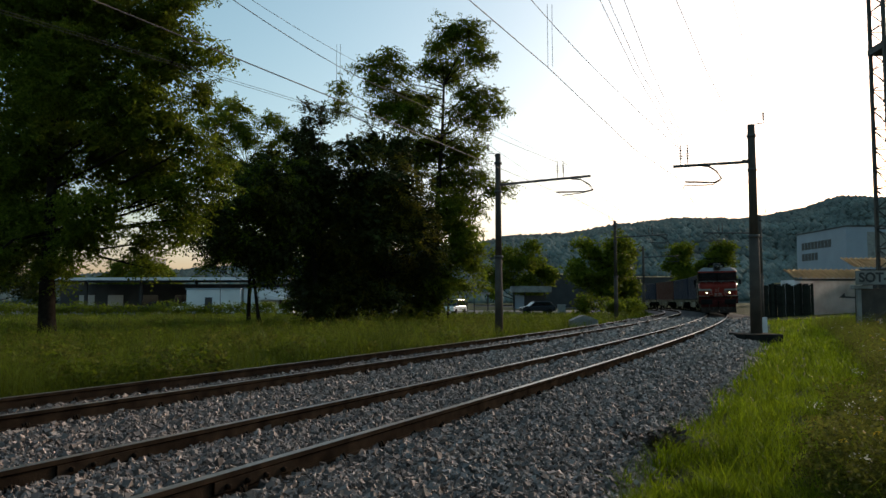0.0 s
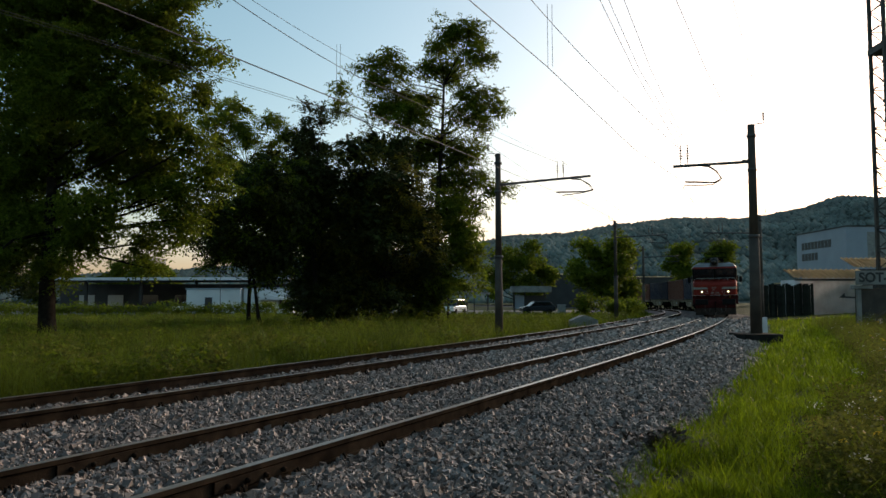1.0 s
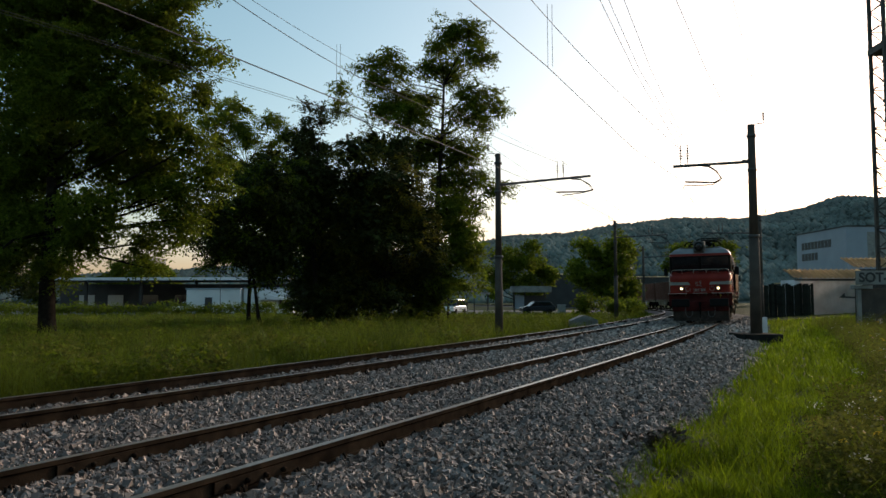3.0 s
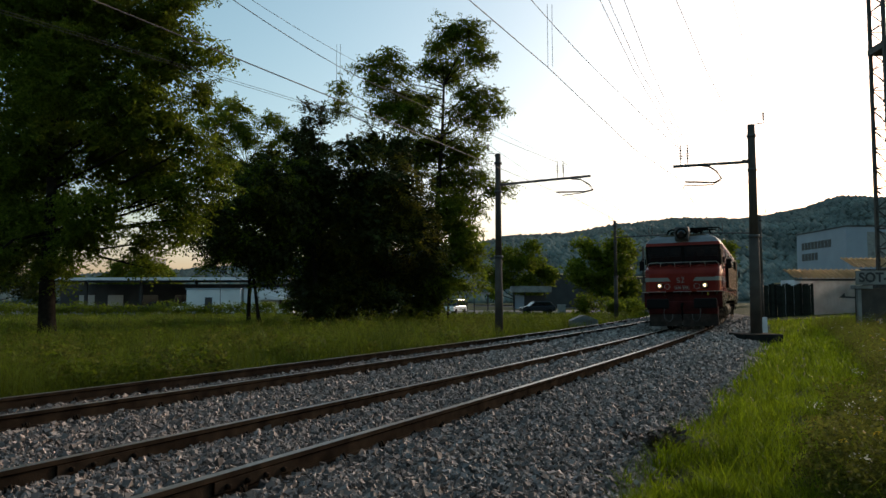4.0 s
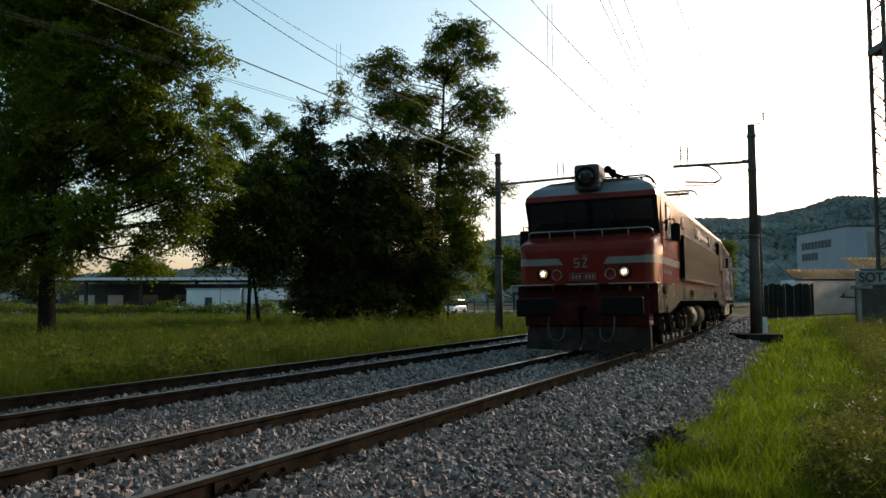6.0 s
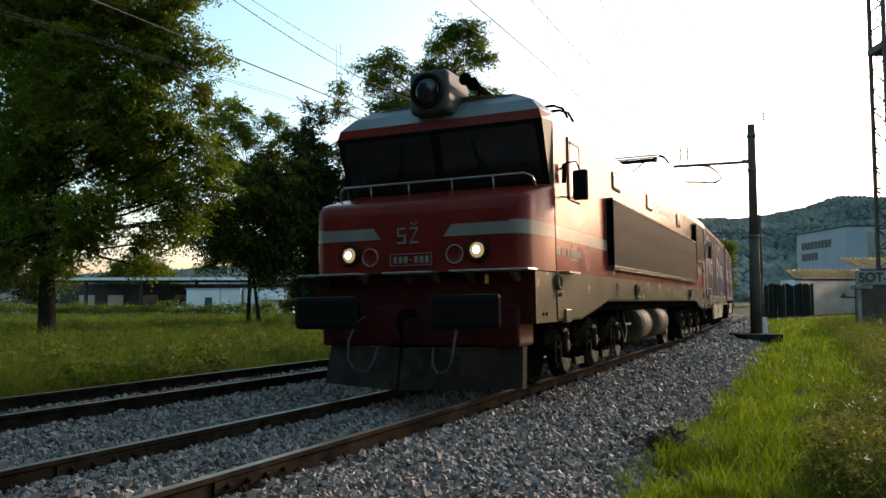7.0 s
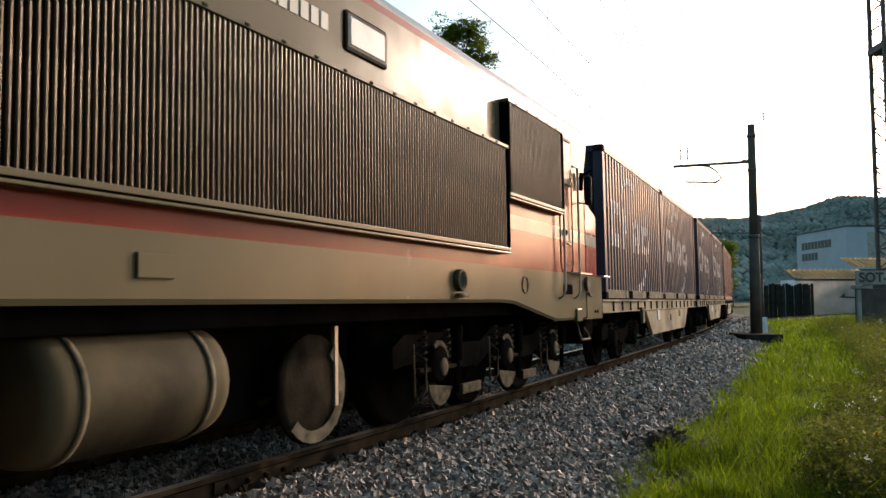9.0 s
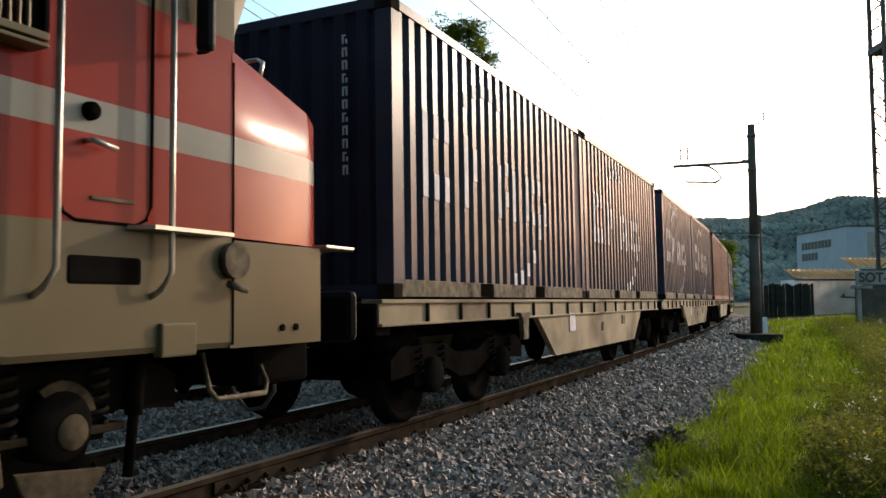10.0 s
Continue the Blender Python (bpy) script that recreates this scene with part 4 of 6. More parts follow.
    tube(bm, [(.3, 4.0, 4.05), (.3, 12.2, 4.05)], .02, 6)
    for u in range(5, 13, 2):
        tube(bm, [(.3, u, 3.8), (.3, u, 4.05)], .04, 8)
    part("roof_bus_bar", bm, M_BROWN, loco)
    return loco


LOCO = build_loco()


def container(label, paint):
    """A twenty-foot container with corrugated sides; local origin at its base's front centre."""
    c = thing("shipping_container", pose(0, 0, 0), label, "container", "containers on the train")
    L_, H, W = 6.058, 2.591, 1.219
    for sx in (-1, 1):
        bm = bmesh.new()
        pts, u = [], .12
        while u < L_ - .3:
            pts += [(sx * (W - .012), u), (sx * (W - .012), u + .10), (sx * (W - .054), u + .135), (sx * (W - .054), u + .195)]
            u += .235
        pts.append((sx * (W - .012), L_ - .12))
        A, B = [bm.verts.new((x, y, .16)) for x, y in pts], [bm.verts.new((x, y, H - .10)) for x, y in pts]
        for i in range(len(pts) - 1):
            bm.faces.new((A[i], A[i + 1], B[i + 1], B[i]))
        if sx < 0:
            bmesh.ops.reverse_faces(bm, faces=bm.faces)
        part("side_wall", bm, paint, c)
        for u0 in (.0, L_ - .16):
            bm = bmesh.new()
            box(bm, *sorted((sx * (W - .16), sx * W)), u0, u0 + .16, .118, H - .118, .008)
            part("corner_post", bm, paint, c)
            for z in (0, H - .118):
                bm = bmesh.new()
                box(bm, *sorted((sx * (W - .162), sx * (W + .003))), u0 - .003, u0 + .163, z, z + .118, .01)
                part("corner_casting", bm, M_DIRT, c)
        for z0, z1 in ((.01, .16), (H - .10, H - .01)):
            bm = bmesh.new()
            box(bm, *sorted((sx * (W - .06), sx * (W - .004))), .16, L_ - .16, z0, z1, .006)
            part("side_rail", bm, M_DUST if z0 < 1 and paint is not M_BOXRED else paint, c)
        if paint is not M_BOXRED:
            for u in (1.9, 3.7):
                bm = bmesh.new()
                box(bm, *sorted((sx * (W - .08), sx * (W - .0))), u, u + .36, .015, .155)
                part("fork_pocket", bm, M_GRILLE_BACK, c)
    for u0 in (.02, L_ - .06):
        bm = bmesh.new()
        pts = [(-W + .15, u0 + .02)]
        for k in range(9):
            x, d = -W + .25 + k * .23, -.012 if u0 < 1 else .052
            pts += [(x - .03, u0 + .02), (x, u0 + d), (x + .10, u0 + d), (x + .13, u0 + .02)]
        pts.append((W - .15, u0 + .02))
        A, B = [bm.verts.new((x, y, .115)) for x, y in pts], [bm.verts.new((x, y, H - .095)) for x, y in pts]
        for i in range(len(pts) - 1):
            bm.faces.new((A[i], A[i + 1], B[i + 1], B[i]))
        if u0 > 1:
            bmesh.ops.reverse_faces(bm, faces=bm.faces)
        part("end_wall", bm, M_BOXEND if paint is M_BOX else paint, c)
        for z0, z1 in ((.0, .12), (H - .1, H - .003)):
            bm = bmesh.new()
            box(bm, -W + .16, W - .16, u0 - .01, u0 + .06, z0, z1)
            part("end_rail", bm, paint, c)
    bm = bmesh.new()
    box(bm, -W + .05, W - .05, .06, L_ - .06, H - .04, H - .015)
    part("roof", bm, paint, c)
    bm = bmesh.new()
    box(bm, -W + .05, W - .05, .06, L_ - .06, .04, .12)
    part("floor", bm, M_BLACK, c)
    if paint is M_BOX:
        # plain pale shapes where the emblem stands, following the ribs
        def strips(spans):
            bm = bmesh.new()
            for i in range(24):
                u = .12 + i * .235
                for z0, z1 in spans(u + .05):
                    box(bm, W - .011, W - .006, u + .002, u + .098, z0, z1)
                    box(bm, W - .053, W - .049, u + .137, u + .193, z0 + .01, z1 - .01)
            tagged(part("emblem_shape", bm, M_BOXMARK, c), kind="stuff")
        strips(lambda u: [(.92, 1.72)] if .62 < u < .86 else [(.92, 1.16), (1.50, 1.72)] if .86 < u < 1.3 else [])
        strips(lambda u: [(.92, 1.66)] if 1.4 < u < 1.62 or 2.05 < u < 2.28 else [(1.22, 1.56)] if 1.62 <= u < 2.05 else [])
        strips(lambda u: [(.90, 1.5)] if 2.4 < u < 2.62 or 2.95 < u < 3.2 else [(1.05, 1.22), (1.4, 1.56)] if 2.62 <= u < 2.95 else [])
        strips(lambda u: [(.95, 1.5)] if 3.4 < u < 3.62 else [(.92, 1.08), (1.32, 1.5)] if 3.62 <= u < 4.1 else [(.95, 1.25)] if 4.1 < u < 4.3 else [])
        strips(lambda u: [(1.35 - math.sqrt(max(0, 1.35 - (u - 2.9) ** 2)) - .06, 1.35 - math.sqrt(max(0, 1.35 - (u - 2.9) ** 2)) + .10)] if 2.9 < u < 4.0 else [])
        strips(lambda u: [(1.25 + math.sqrt(max(0, 1.0 - (u - 2.2) ** 2)) - .08, 1.25 + math.sqrt(max(0, 1.0 - (u - 2.2) ** 2)) + .06)] if 1.4 < u < 2.6 else [])
        for k in range(11):
            bm = bmesh.new()
            z = 2.3 - k * .115
            box(bm, .73, .745, -.002, .008, z - .08, z), box(bm, .765, .78, -.002, .008, z - .08, z - (.0 if k % 3 else .04)), box(bm, .745, .765, -.002, .008, z - .015, z)
            part("code_bar", bm, M_BOXMARK, c)
    return c


WAGON_PITCH, WAGON_U0 = 13.15, 19.35


def wagon():
    """A four-axle container flat; local y from its front end."""
    w = thing("container_wagon", pose(0, 0, 0), "sandy dirty steel container flat wagon with a fishbelly sill", "wagon", "wagons of the train")
    for sx in (-1, 1):
        bm = bmesh.new()
        prism(bm, [(.05, 1.14), (12.5, 1.14), (12.5, .95), (10.7, .93), (9.95, .40), (4.85, .40), (4.1, .93), (.05, .95)], sx * 1.10, sx * 1.17, "x")
        sill = part("side_sill", bm, M_WAGON, w, "sandy stained fishbelly side sill")
        bm = bmesh.new()
        box(bm, *sorted((sx * 1.0, sx * 1.20)), .05, 12.5, 1.12, 1.155, .006), box(bm, *sorted((sx * 1.0, sx * 1.20)), .05, 12.5, .93, .955, .006)
        part("sill_flange", bm, M_WAGON, sill)
        for u in np.arange(.9, 12.3, .75):
            bm = bmesh.new()
            box(bm, *sorted((sx * 1.168, sx * 1.195)), u, u + .03, .95, 1.125)
            part("sill_rib", bm, M_DIRT, sill)
        for u, z, a, b in ((5.5, .70, .3, .26), (8.9, .72, .22, .16), (7.4, .65, .14, .14)):
            bm = bmesh.new()
            box(bm, *sorted((sx * 1.165, sx * 1.185)), u, u + a, z, z + b, .008)
            part("data_panel", bm, M_DUST if a < .3 else M_BOXMARK, sill)
        bm = bmesh.new()
        prism(bm, [(3.25, 1.0), (3.65, 1.0), (3.56, .93), (3.53, .68), (3.37, .68), (3.34, .93)], sx * 1.18, sx * 1.24, "x", bevel=.008)
        part("lashing_bracket", bm, M_DUST, sill)
        bm = bmesh.new()
        lathe(bm, [(-.02, .12), (.35, .11), (.40, .09), (.45, .22), (.48, .22)], 16, Matrix.Translation((sx * .88, 0, 1.04)) @ Matrix.Rotation(-math.pi / 2, 4, "Z"))
        part("buffer", bm, M_BLACK, w)
    for nm, b in (("headstock", (-1.15, 1.15, .02, .28, .85, 1.12, .02)), ("headstock", (-1.15, 1.15, 12.3, 12.55, .85, 1.12, .02)), ("centre_sill", (-.35, .35, .29, 12.29, .75, 1.05))):
        bm = bmesh.new()
        box(bm, *b)
        part(nm, bm, M_BLACK, w)
    for u in (2.2, 4.2, 6.2, 8.2, 10.3):
        bm = bmesh.new()
        box(bm, -1.1, 1.1, u, u + .25, .92, 1.10)
        part("cross_member", bm, M_BLACK, w)
    bogie(w, (1.15, 2.95), .46, 1.02, M_BLACK, False)
    bogie(w, (9.65, 11.45), .46, 1.02, M_BLACK, False)
    return w


WAGONS, BOXES = [], []
for i in range(6):
    if i == 0:
        w = wagon()
        c1 = container("navy blue corrugated shipping container with worn pale shapes on its side", M_BOX)
        c2 = copy_thing(c1, pose(0, 0, 0))
        r1 = container("rusty brown corrugated shipping container on a wagon", M_BOXRED)
        pair = [c1, c2]
    else:
        w = copy_thing(WAGONS[0][0], pose(0, 0, 0))
        for ch in w.children:
            if ch.name.startswith("wheelset"):
                ROLLING.append((ch, .46, ch.location.y))
        if i == 2:
            pair = [r1, copy_thing(r1, pose(0, 0, 0))]
        else:
            src = c1 if i < 4 else r1
            pair = [copy_thing(src, pose(0, 0, 0)), copy_thing(src, pose(0, 0, 0))]
    WAGONS.append((w, WAGON_U0 + i * WAGON_PITCH))
    for k, c in enumerate(pair):
        BOXES.append((c, WAGON_U0 + i * WAGON_PITCH, .21 + k * 6.12))


# ---- masts and overhead line ----
def mast(s, off, toward, height=7.5, foot=-0.4, plinth=False, label=""):
    """A concrete catenary mast with a bracket arm that reaches toward the tracks (+1 or -1 across the line)."""
    x, y, a = line(round(s, 3))
    m = Matrix.Translation(on_line(s, off, 0)) @ Matrix.Rotation(-a, 4, "Z") if not plinth else Matrix.Translation((10.82, 27.5, 0))
    t = thing("catenary_mast", m, label, "mast", "catenary masts along the line")
    bm = bmesh.new()
    base = 0.0 if plinth else foot
    tube(bm, [(0, 0, base), (0, 0, base + height * .45)], .20 if plinth else .17, 14, .17 if plinth else .15)
    tube(bm, [(0, 0, base + height * .45), (0, 0, 7.3)], .155 if plinth else .135, 14, .125 if plinth else .11)
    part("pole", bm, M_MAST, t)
    for z in (base + height * .45, 6.9, 5.7):
        bm = bmesh.new()
        tube(bm, [(0, 0, z - .05), (0, 0, z + .05)], .19 if z < 4 else .16, 14)
        part("band", bm, M_STEEL, t)
    if plinth:
        bm = bmesh.new()
        box(bm, -.72, .55, -.9, .7, -.62, .012, .03)
        # plinth in one very dark concrete tone
        part("plinth", bm, mat("dark_plinth_concrete", (.02, .019, .017), .95, scale=3, bump=.4, spec=.05), t, "dark concrete plinth in the ballast shoulder")
    k = toward
    bm = bmesh.new()
    z0 = 6.0
    tube(bm, [(k * .1, 0, z0), (k * .35, 0, z0)], .05, 8)
    for i in range(3):
        tube(bm, [(k * (.14 + .07 * i), 0, z0), (k * (.17 + .07 * i), 0, z0)], .075, 10)
    tube(bm, [(k * .3, 0, z0), (k * 3.9, 0, z0 + .12)] if not plinth else [(k * .2, 0, z0 - .02), (k * 2.75, 0, z0 - .18)], .05, 8)
    arm = part("bracket_arm", bm, M_STEEL, t, "long steel bracket arm")
    r = 2.55 if not plinth else 2.25
    for dx in (0, .24):
        bm = bmesh.new()
        zz = z0 + (.1 if not plinth else -.13)
        tube(bm, [(k * (r + dx), 0, zz), (k * (r + dx), 0, zz + .72)], .014, 6)
        for j in range(4):
            tube(bm, [(k * (r + dx), 0, zz + .22 + .09 * j), (k * (r + dx), 0, zz + .25 + .09 * j)], .05, 8)
        part("insulator", bm, M_BROWN, t)
    bm = bmesh.new()
    if plinth:
        tube(bm, [(-1.75, 0, z0 - .15), (-1.5, 0, z0 - .18), (-1.25, 0, z0 - .34), (-1.08, 0, z0 - .60), (-1.32, 0, z0 - .74), (-2.35, 0, z0 - .72)], .032, 6)
        tube(bm, [(-1.10, 0, z0 - .66), (-1.4, 0, z0 - .82), (-2.40, 0, z0 - .86), (-2.42, 0, z0 - .95)], .02, 6)
    else:
        tube(bm, [(k * 3.1, 0, z0 + .05), (k * 3.5, 0, z0), (k * 3.85, 0, z0 - .22), (k * 4.0, 0, z0 - .42), (k * 3.7, 0, z0 - .50), (k * 2.5, 0, z0 - .46)], .032, 6)
        tube(bm, [(k * 3.98, 0, z0 - .46), (k * 3.6, 0, z0 - .54), (k * 2.75, 0, z0 - .60)], .02, 6)
    part("steady_arm", bm, M_STEEL, t)
    bm = bmesh.new()
    tube(bm, [(0, 0, 7.2), (-k * .15, 0, 7.32), (-k * .44, 0, 7.36), (-k * .44, 0, 7.5)], .018, 6)
    tube(bm, [(-k * .44, 0, 7.46), (-k * .44, 0, 7.74)], .03, 8)
    part("top_bracket", bm, M_STEEL, t)
    return t


mast(24.3, -7.21, 1, label="weathered concrete catenary mast beside the meadow track")
mast(55.0, -7.3, 1, label="weathered concrete catenary mast further down the line")
mast(86.0, -6.5, 1, label="weathered concrete catenary mast far down the line")
mast(22.6, 2.74, -1, plinth=True, label="dark concrete catenary mast on a plinth in the ballast")
mast(54.5, 3.1, -1, label="dark concrete catenary mast by the board fence")


def wire(pts, sag=0.0, r=.009, label="thin dark overhead wire of the catenary"):
    """An overhead wire through a row of points, with a sag between them."""
    out = []
    for a, b in zip(pts, pts[1:]):
        a, b = Vector(a), Vector(b)
        for i in range(12):
            f = i / 12
            out.append(a.lerp(b, f) - Vector((0, 0, sag * 4 * f * (1 - f))))
    out.append(Vector(pts[-1]))
    bm = bmesh.new()
    tube(bm, out, r, 5)
    ob = part("overhead_wire", bm, M_WIRE)
    return tagged(ob, label, "wire", "overhead wires")


def beyond(a, b, d):
    a, b = Vector(a), Vector(b)
    return tuple(b + (b - a).normalized() * d)


# second track: feeder, contact wire, messenger, from the mast by the meadow towards and past the camera
L_M = on_line(24.3, -7.21, 0)
for dz, dx in ((0, 0), (-.10, .10)):
    p = (-3.77 + dx, 27.0, 7.70 + dz)
    wire([beyond(p, (-9.94 + dx, 17.42, 7.70 + dz), 25), p, (1.9 + dx, 33.0, 7.72 + dz)], 0, .008 * .85)
    p = (-2.57 + dx * .5, 16.61, 5.57 + dz * .3)
    wire([beyond(p, (-5.12 + dx * .5, 11.36, 5.57 + dz * .3), 25), p, (4.95, 33.0, 5.60)], 0, .009 * .85)
wire([beyond((-2.13, 18.93, 6.75), (-3.91, 14.57, 6.75), 25), (-3.91, 14.57, 6.79), (-2.13, 18.93, 6.62), (5.05, 33.0, 6.85)], 0.05, .010 * .85)
wire([beyond((-2.1, 18.9, 7.0), (-3.8, 14.57, 7.0), 25), (-3.8, 14.57, 6.95), (-1.9, 18.93, 6.85), (5.3, 33.0, 6.85)], 0.05, .006 * .85)
# near track: contact wire, messenger and feeders to the mast on the plinth
R_M = Vector((10.82, 27.5, 0))
wire([beyond((1.82, 13.59, 5.23), (.36, 10.51, 5.23), 25), (1.82, 13.59, 5.23), (5.09, 21.01, 5.23), (8.42, 27.5, 5.26)], 0, .009 * .85)
wire([beyond((3.67, 18, 6.3), (1.54, 13.44, 6.36), 25), (1.54, 13.44, 6.36), (3.67, 18.0, 6.33), (8.35, 27.5, 6.4)], .03, .008 * .85)
for x0, x1, xe, ze in ((2.73, 4.34, 8.34, 6.4), (2.88, 4.47, 8.58, 6.4), (3.15, 4.73, 8.6, 6.45), (4.05, 5.98, 10.6, 6.5)):
    wire([beyond((x1, 17.68, 6.36), (x0, 13.44, 6.36), 25), (x0, 13.44, 6.36), (x1, 17.68, 6.36), (xe, 27.5, ze)], 0, .007 * .85)
wire([beyond((9.64, 24.15, 7.72), (6.36, 16.97, 7.72), 25), (6.36, 16.97, 7.72), (9.64, 24.15, 7.72), (11.25, 27.5, 7.72)], 0, .007 * .85)
# onward spans
for off, s0, s1, z, sag in ((-4.5, 24.3, 55, 5.6, 0), (-4.5, 24.3, 55, 6.85, .5), (-4.6, 55, 86, 5.6, 0), (-4.6, 55, 86, 6.85, .5), (-7.6, 24.3, 55, 7.7, .3), (-7.6, 55, 86, 7.7, .3),
                            (.4, 22.6, 54.5, 5.26, 0), (.4, 22.6, 54.5, 6.4, .5), (.4, 54.5, 86, 6.4, .4), (3.1, 22.6, 54.5, 7.72, .3)):
    wire([on_line(s0, off, z), on_line(s1, off + .05, z)], sag, .008)
for p, q in (((-2.3, 16.9, 6.72), (-2.3, 16.9, 5.57)), ((1.84, 13.62, 6.35), (1.84, 13.62, 5.23))):
    bm = bmesh.new()
    for dx in (0, .08):
        tube(bm, [(p[0] + dx, p[1], p[2]), (q[0] + dx, q[1], q[2])], .005, 4)
    tagged(part("dropper", bm, M_WIRE), "thin double dropper between two overhead wires", "wire", "overhead wires")


# ---- trees ----
def leaves(centres, per, spread, size, seed, droop=0.3):
    """Leaf quads in clumps round the centres: arrays of corners and faces."""
    rs = np.random.RandomState(seed)
    n = len(centres) * per
    c = np.repeat(centres, per, 0) + rs.normal(0, 1, (n, 3)) * np.array([spread, spread, spread * .6])
    a = rs.normal(0, 1, (n, 3))
    a[:, 2] = a[:, 2] * .6 - droop
    a /= np.linalg.norm(a, axis=1)[:, None]
    b = np.cross(a, rs.normal(0, 1, (n, 3)))
    b /= np.linalg.norm(b, axis=1)[:, None] + 1e-9
    ln = size * rs.uniform(.6, 1.4, (n, 1))
    wd = ln * rs.uniform(.30, .5, (n, 1))
    V = np.stack([c - a * ln * .5, c + b * wd * .5, c + a * ln * .5, c - b * wd * .5], 1).reshape(-1, 3)
    return V, np.arange(n * 4).reshape(-1, 4)


def tree(x, y, lobes, trunk_r, n_clumps, per, size, material, label, seed, z0=-.5, lean=(0, 0), name="tree", group="", spread=.42, fork=.35, depth=1.0, material2=None, bare=0.0):
    """A tapered trunk with limbs to each lobe (dx, z, r) and a crown of leaf clumps in the lobes."""
    rs = np.random.RandomState(seed)
    t = thing(name, Matrix.Translation((x, y, 0)), label, "tree" if name == "tree" else name.replace("_", " "), group)
    top = max(l[1] for l in lobes)
    bm = bmesh.new()
    tz = z0 + (top - z0) * .72
    spine = [Vector((lean[0] * f + .25 * math.sin(5 * f + seed) * f, lean[1] * f + .2 * math.cos(4 * f + seed) * f, z0 + (tz - z0) * f)) for f in (0, .08, .2, .35, .5, .65, .8, 1)]
    tube(bm, [spine[0] - Vector((0, 0, .3))] + spine, trunk_r * 1.15, 12, trunk_r * .22)
    tube(bm, [spine[0] - Vector((0, 0, .25)), spine[0] + Vector((0, 0, .35))], trunk_r * 1.7, 12, trunk_r * .9)
    part("trunk", bm, M_BARK, t)
    cs = []
    vol = np.array([l[2] ** 2 for l in lobes])
    cnt = np.maximum(4, (n_clumps * vol / vol.sum()).astype(int))
    for (dx, z, r), k in zip(lobes, cnt):
        dy = rs.uniform(-1, 1) * depth * min(3.5, abs(top - z0) * .12 + r * .3)
        c = np.array([dx, dy, z])
        zs_ = max(z0 + .17 * (top - z0), min(tz, z - max(.8, abs(dx)) * .75 - r * .3))
        f = (zs_ - z0) / (tz - z0)
        i = min(6, int(f * 7))
        st_ = spine[0].lerp(spine[-1], f)
        bm = bmesh.new()
        mid = st_.lerp(Vector(c), .5) + Vector((0, 0, -.1 * r)) + Vector(rs.normal(0, .15, 3))
        lr = trunk_r * (.42 - .22 * f)
        tube(bm, [st_, mid, Vector(c)], max(.03, lr), 7, max(.015, lr * .3))
        d = rs.normal(0, 1, (k, 3))
        d /= np.linalg.norm(d, axis=1)[:, None]
        pts = c + d * r * (rs.uniform(.25, 1, (k, 1)) ** .5) * np.array([1, 1, .8])
        for p in pts[::3]:
            q = mid.lerp(Vector(c), rs.uniform(.2, 1))
            tube(bm, [q, q.lerp(Vector(p), .5) + Vector((0, 0, .1)), Vector(p)], max(.012, lr * .22), 4, .006, cap=False)
        part("limb", bm, M_BARK, t)
        cs.append(pts[rs.uniform(0, 1, k) >= bare])
    cs = np.concatenate(cs)
    V, F = leaves(cs, per, spread, size, seed)
    idx = None
    mats = [material]
    if material2:
        mats.append(material2)
        idx = np.repeat((rs.uniform(0, 1, len(cs)) < .45).astype(int), per)
    crown = new("crown", mesh_from("crown", V, F, mats, idx))
    crown.parent = t
    return t


def sprays(centres, per, leaf, seed, droop):
    """Drooping compound leaves, ten leaflets each, round the centres: arrays of corners and faces."""
    rs = np.random.RandomState(seed)
    n, k = len(centres) * per, 10
    d = rs.normal(0, 1, (n, 3)) * np.array([1, 1, .5])
    d /= np.linalg.norm(d, axis=1)[:, None] + 1e-9
    p = np.repeat(centres, per, 0) + rs.normal(0, .16, (n, 3)) * np.array([1, 1, .6])
    ln = leaf * rs.uniform(2.6, 4.6, (n, 1, 1))
    f = np.repeat(np.linspace(.15, 1, k // 2), 2)[None, :, None]
    side = np.cross(d, rs.normal(0, .5, (n, 3)) + np.array([0, 0, 1.0]))
    side /= np.linalg.norm(side, axis=1)[:, None] + 1e-9
    sgn = np.tile([1, -1], k // 2)[None, :, None]
    q = p[:, None] + d[:, None] * ln * f - np.array([0, 0, 1.0]) * ln * f ** 2 * droop * .6
    a = side[:, None] * sgn + d[:, None] * .55 + rs.normal(0, .28, (n, k, 3)) - np.array([0, 0, .25 + .3 * droop])
    a /= np.linalg.norm(a, axis=2)[:, :, None]
    b = np.cross(a, rs.normal(0, .6, (n, k, 3)) + np.array([0, 0, 1.0]))
    b /= np.linalg.norm(b, axis=2)[:, :, None] + 1e-9
    sz = leaf * rs.uniform(.75, 1.25, (n, k, 1))
    V = np.stack([q, q + a * sz * .5 + b * sz * .24, q + a * sz, q + a * sz * .5 - b * sz * .24], 2).reshape(-1, 3)
    return V, np.arange(n * k * 4).reshape(-1, 4)


